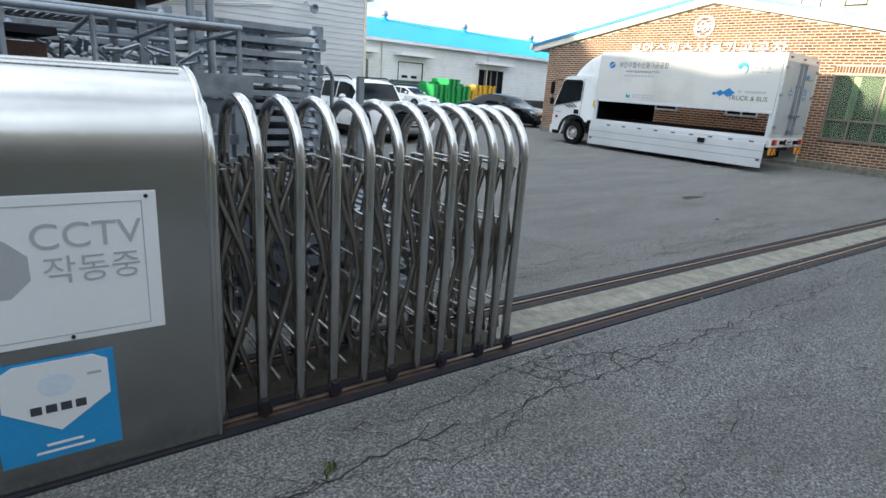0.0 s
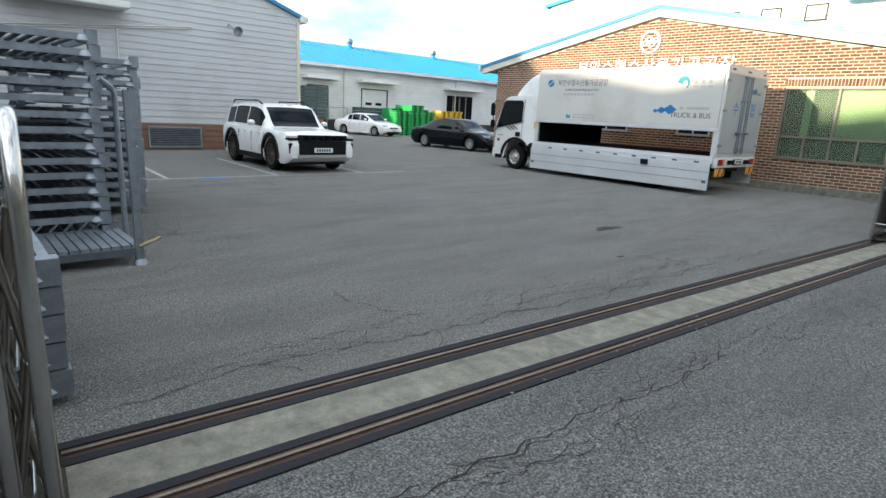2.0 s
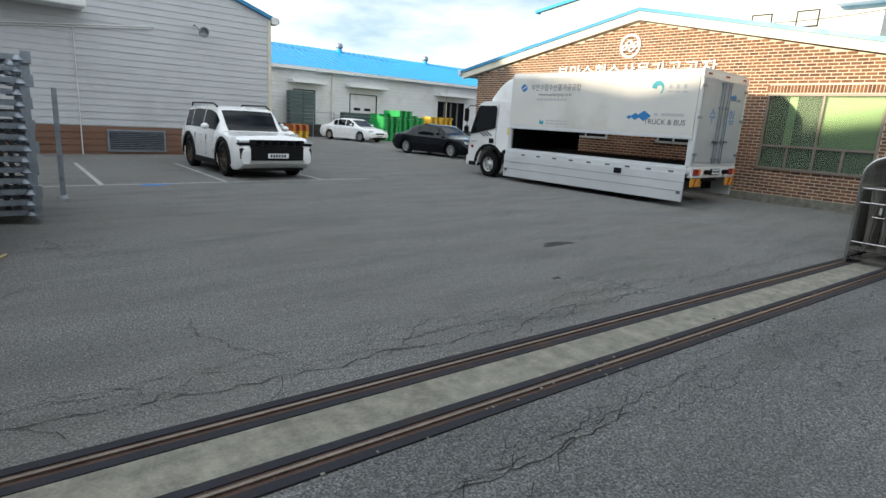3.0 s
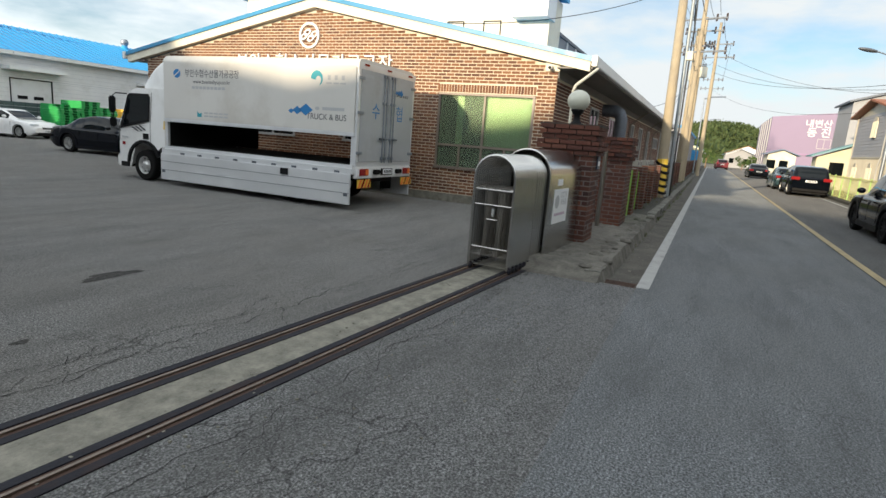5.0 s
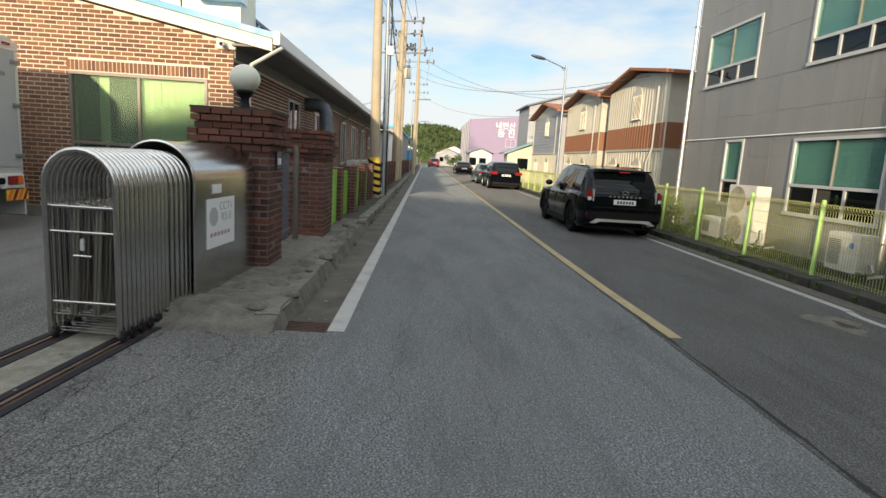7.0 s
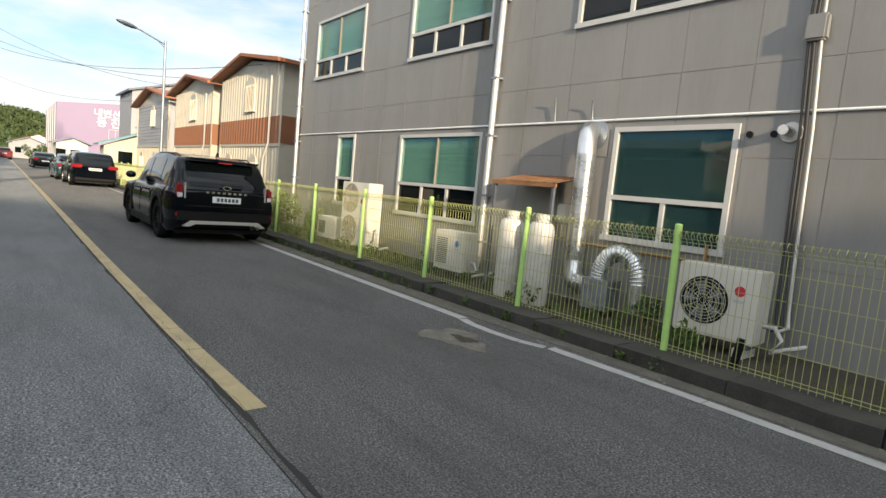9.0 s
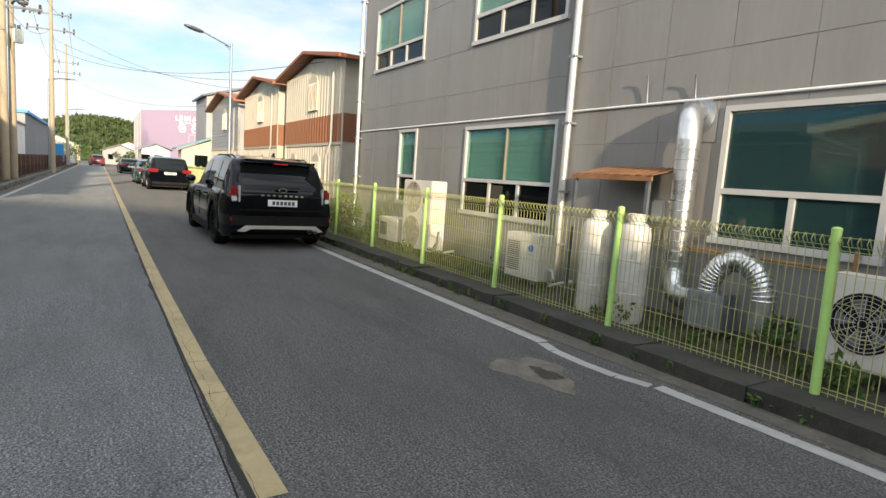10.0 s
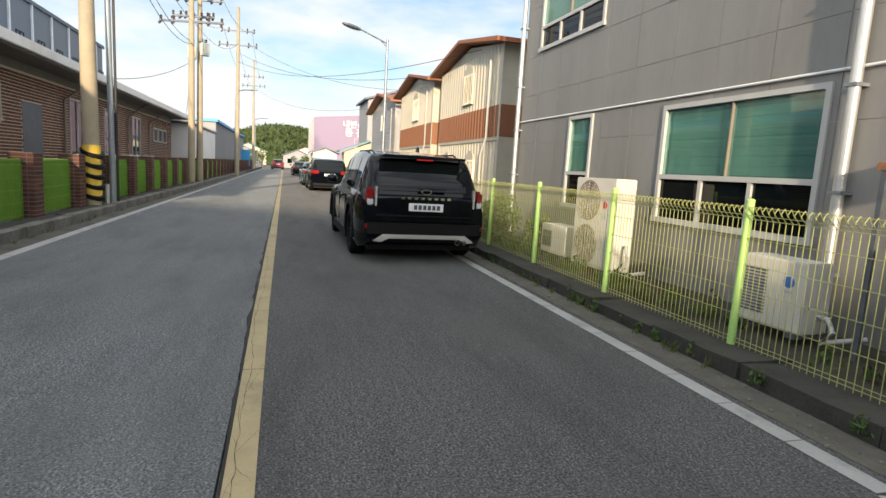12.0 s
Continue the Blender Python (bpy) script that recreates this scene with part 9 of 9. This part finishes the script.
part("cable_guard", bm, CABLE, sp, smooth=60)
bm = bmesh.new()
rod(bm, (28.28, 0.85, 0.05), (28.28, 0.85, 0.55), 0.05, 8)
part("ground_pipe", bm, AC_WHITE, sp, smooth=60)
power_pole(42.6, 1.05, 10.6, "concrete power pole carrying transformers", [(9.4, 1.3, 75), (7.6, 1.5, 75)], (0.25, 0.0), 0.17)
power_pole(44.3, 1.3, 9.2, "second concrete pole beside the transformers", [(8.2, 0.9, 80)], (0.15, 0.0), 0.17)
p25 = power_pole(45.0, 1.0, 10.0, "concrete power pole with switchgear", [(9.2, 1.1, 80), (8.4, 0.7, 80)], (0.2, 0.0), 0.17)
for k, (y, z) in enumerate(((0.7, 6.4), (1.3, 6.2))):
    tr = thing("transformer", "grey pole transformer clamped to a pole", "transformer", group="transformers")
    bm = bmesh.new()
    lathe(bm, [(0.0, 0.0), (0.2, 0.0), (0.22, 0.05), (0.22, 0.55), (0.18, 0.62), (0.0, 0.64)], pose(44.62, y, z), 16)
    part("tank", bm, CREAM, tr, smooth=50)
    for i in range(3):
        bm = bmesh.new()
        lathe(bm, [(0.02, 0.0), (0.045, 0.05), (0.02, 0.1), (0.04, 0.14), (0.015, 0.2)], pose(44.62 + 0.1 * math.cos(2.1 * i), y + 0.1 * math.sin(2.1 * i), z + 0.62), 8)
        part("bushing", bm, CERAMIC, tr, smooth=50)
power_pole(62.0, 0.45, 13.2, "tall concrete power pole along the road", [(11.4, 1.3, 80), (10.3, 1.5, 80)], (0.3, 0), 0.18)
power_pole(95.0, 0.9, 14.6, "distant concrete power pole", [(12.4, 1.3, 80), (11.2, 1.5, 80)], (0.2, 0), 0.18)
lamp = thing("street_lamp", "tall grey street lamp with a single arm over the road", "street lamp")
bm = bmesh.new()
rod(bm, (34.8, -6.95, 0.0), (34.8, -6.95, 6.15), 0.07, 14, 0.045)
part("pole", bm, GALV, lamp, smooth=50)
bm = bmesh.new()
pipe(bm, [(34.8, -6.95, 5.98), (34.65, -6.6, 6.08), (34.45, -6.05, 6.24), (34.4, -5.85, 6.3)], 0.028, 8)
pipe(bm, [(34.8, -6.95, 5.85), (34.7, -6.7, 6.02)], 0.015, 6)
part("arm", bm, GALV, lamp, smooth=60)
bm = bmesh.new()
ball(bm, (0, 0, 0), 1, 16, 10)
bmesh.ops.transform(bm, matrix=Matrix.Translation((34.35, -5.55, 6.34)) @ pose(0, 0, 0, 8, 0, 18) @ Matrix.Diagonal((0.14, 0.4, 0.075, 1)), verts=bm.verts)
part("lamp_head", bm, GALV_DARK, lamp, smooth=60)
for xx in (66.0, 100.0):
    lm = thing("street_lamp", "distant grey street lamp", "street lamp")
    bm = bmesh.new()
    rod(bm, (xx, 0.9, 0), (xx, 0.9, 7.2), 0.07, 8, 0.05)
    part("pole", bm, GALV, lm, smooth=50)
    bm = bmesh.new()
    pipe(bm, [(xx, 0.9, 7.1), (xx, 0.2, 7.3), (xx, -0.9, 7.35)], 0.05, 6)
    part("arm", bm, GALV, lm, smooth=60)


def wire(a, b, sag, r=0.012, n=14):
    bm = bmesh.new()
    a, b = Vector(a), Vector(b)
    pipe(bm, [a.lerp(b, i / n) - Vector((0, 0, sag * 4 * (i / n) * (1 - i / n))) for i in range(n + 1)], r, 5)
    return bm


WIRES = [((-20, 1.0, 12.6), (42.8, 0.2, 9.6), 1.4), ((-20, 2.2, 12.4), (42.8, 1.0, 9.6), 1.5), ((-20, 3.4, 12.2), (42.8, 1.8, 9.6), 1.4), ((-20, 0.2, 11.2), (42.8, 1.2, 7.8), 1.6), ((62, 0.4, 9.0), (30.0, -9.3, 5.2), 1.0), ((95, 0.8, 11.0), (53.0, -9.2, 5.4), 1.2), ((28.5, 1.1, 10.6), (42.8, 1.1, 9.9), 0.5), ((28.5, 0.9, 9.7), (42.8, 0.5, 9.45), 0.5), ((28.5, 1.3, 9.7), (42.8, 1.6, 9.45), 0.5), ((28.65, 0.8, 7.2), (44.4, 1.2, 7.0), 0.7), ((28.65, 0.8, 6.9), (42.7, 1.0, 6.6), 0.8),
         ((42.8, 0.0, 9.5), (62, -0.6, 11.5), 0.8), ((42.8, 2.0, 9.5), (62, 1.6, 11.5), 0.8), ((42.8, 1.0, 7.7), (62, 0.4, 10.4), 0.8), ((62.2, -0.6, 11.5), (95, -0.1, 12.5), 1.2), ((62.2, 1.5, 11.5), (95, 2.0, 12.5), 1.2), ((62.2, 0.4, 10.4), (95, 0.9, 11.3), 1.2),
         ((28.5, 1.1, 10.6), (-20, 1.6, 10.8), 0.7), ((28.5, 0.8, 9.8), (-20, 1.0, 10.0), 0.8), ((28.5, 1.3, 9.8), (-20, 2.2, 10.0), 0.9), ((62, -0.4, 10.4), (48.5, -10.5, 6.2), 0.8), ((62, 0.2, 9.6), (36, -9.6, 5.3), 0.9), ((28.6, 0.9, 8.4), (24.4, -8.3, 7.2), 0.5), ((28.5, 1.0, 7.6), (19.3, 8.0, 4.6), 0.6), ((42.7, 0.9, 8.0), (60, 4.0, 4.2), 0.7), ((44.5, 1.1, 6.2), (31.0, 3.0, 3.5), 0.6),
         ((28.4, 1.0, 9.0), (24.0, -13.0, 9.6), 0.7)]
for a, b, sag in WIRES:
    tagged(part("overhead_wire", wire(a, b, sag), CABLE, None, "", 60), "thin black overhead wire between poles", "wire", "overhead wires")
cp = thing("rear_service_line", "short steel stay behind the houses", "stay", pose(24.0, -13.0, 0))
bm = bmesh.new()
rod(bm, (0, 0, 7.5), (0, 0, 9.7), 0.03, 6)
part("stay", bm, GALV, cp, smooth=50)
notice = thing("notice_board", "blue notice board standing at the road's end", "sign")
solid("board", 88.0, 88.1, 0.9, 2.3, 0.5, 2.5, SIGN_BLUE, notice)
solid("post", 88.02, 88.08, 1.55, 1.65, 0, 0.5, GALV, notice)

# ---- unseen plain wall added to close the yard; its outline shapes the shade ----
bm = bmesh.new()
prism(bm, [(-9.1, 0), (28.9, 0), (28.9, 7.2), (17.9, 8.1), (12.4, 7.2), (7.9, 8.0), (-0.1, 7.2), (-1.1, 5.5), (-9.1, 5.2)], -7.0, -6.0, "x")
part("wall_shade_caster", bm, GREY_SHED)
structure(bpy.data.objects["wall_shade_caster"], "unseen plain wall added to shade the yard", "wall")

# ---- brick fields, last ----
spans = brick_face(GY0, GY1, 0.225, 5.0, [(a - 0.01, b + 0.01, c - 0.01, d + (0.22 if a < 4 else 0.02)) for a, b, c, d in GWIN], gable_top)
BR_G = brick_mesh(PITCH - 0.018, 0.03, COURSE - 0.018, BRICK_ORANGE)
far_rows = []
count = 0
for s, e, z0, z1 in spans:
    full = abs((e - s) - (PITCH - 0.018)) < 0.004
    if full and count < 300 and s < 6.6 and 1.2 < z0 < 3.4:
        ob = new("brick", BR_G)
        ob.parent = works
        ob.matrix_basis = Matrix.Translation((GX + 0.012 - rng.uniform(0, 0.003), (s + e) / 2, (z0 + z1) / 2)) @ pose(0, 0, 0, 0, 0, 90)
        count += 1
    else:
        d = rng.uniform(0, 0.003)
        far_rows.append((GX - 0.003 - d, GX + 0.02, s, e, z0, z1))
y = 3.42
while y < 5.93:
    far_rows.append((GX - 0.004, GX + 0.02, y, y + 0.062, 2.76, 2.945))
    y += 0.076
tagged(boxes_mesh("brick_field", far_rows, BRICK_ORANGE_I, works), kind="stuff")
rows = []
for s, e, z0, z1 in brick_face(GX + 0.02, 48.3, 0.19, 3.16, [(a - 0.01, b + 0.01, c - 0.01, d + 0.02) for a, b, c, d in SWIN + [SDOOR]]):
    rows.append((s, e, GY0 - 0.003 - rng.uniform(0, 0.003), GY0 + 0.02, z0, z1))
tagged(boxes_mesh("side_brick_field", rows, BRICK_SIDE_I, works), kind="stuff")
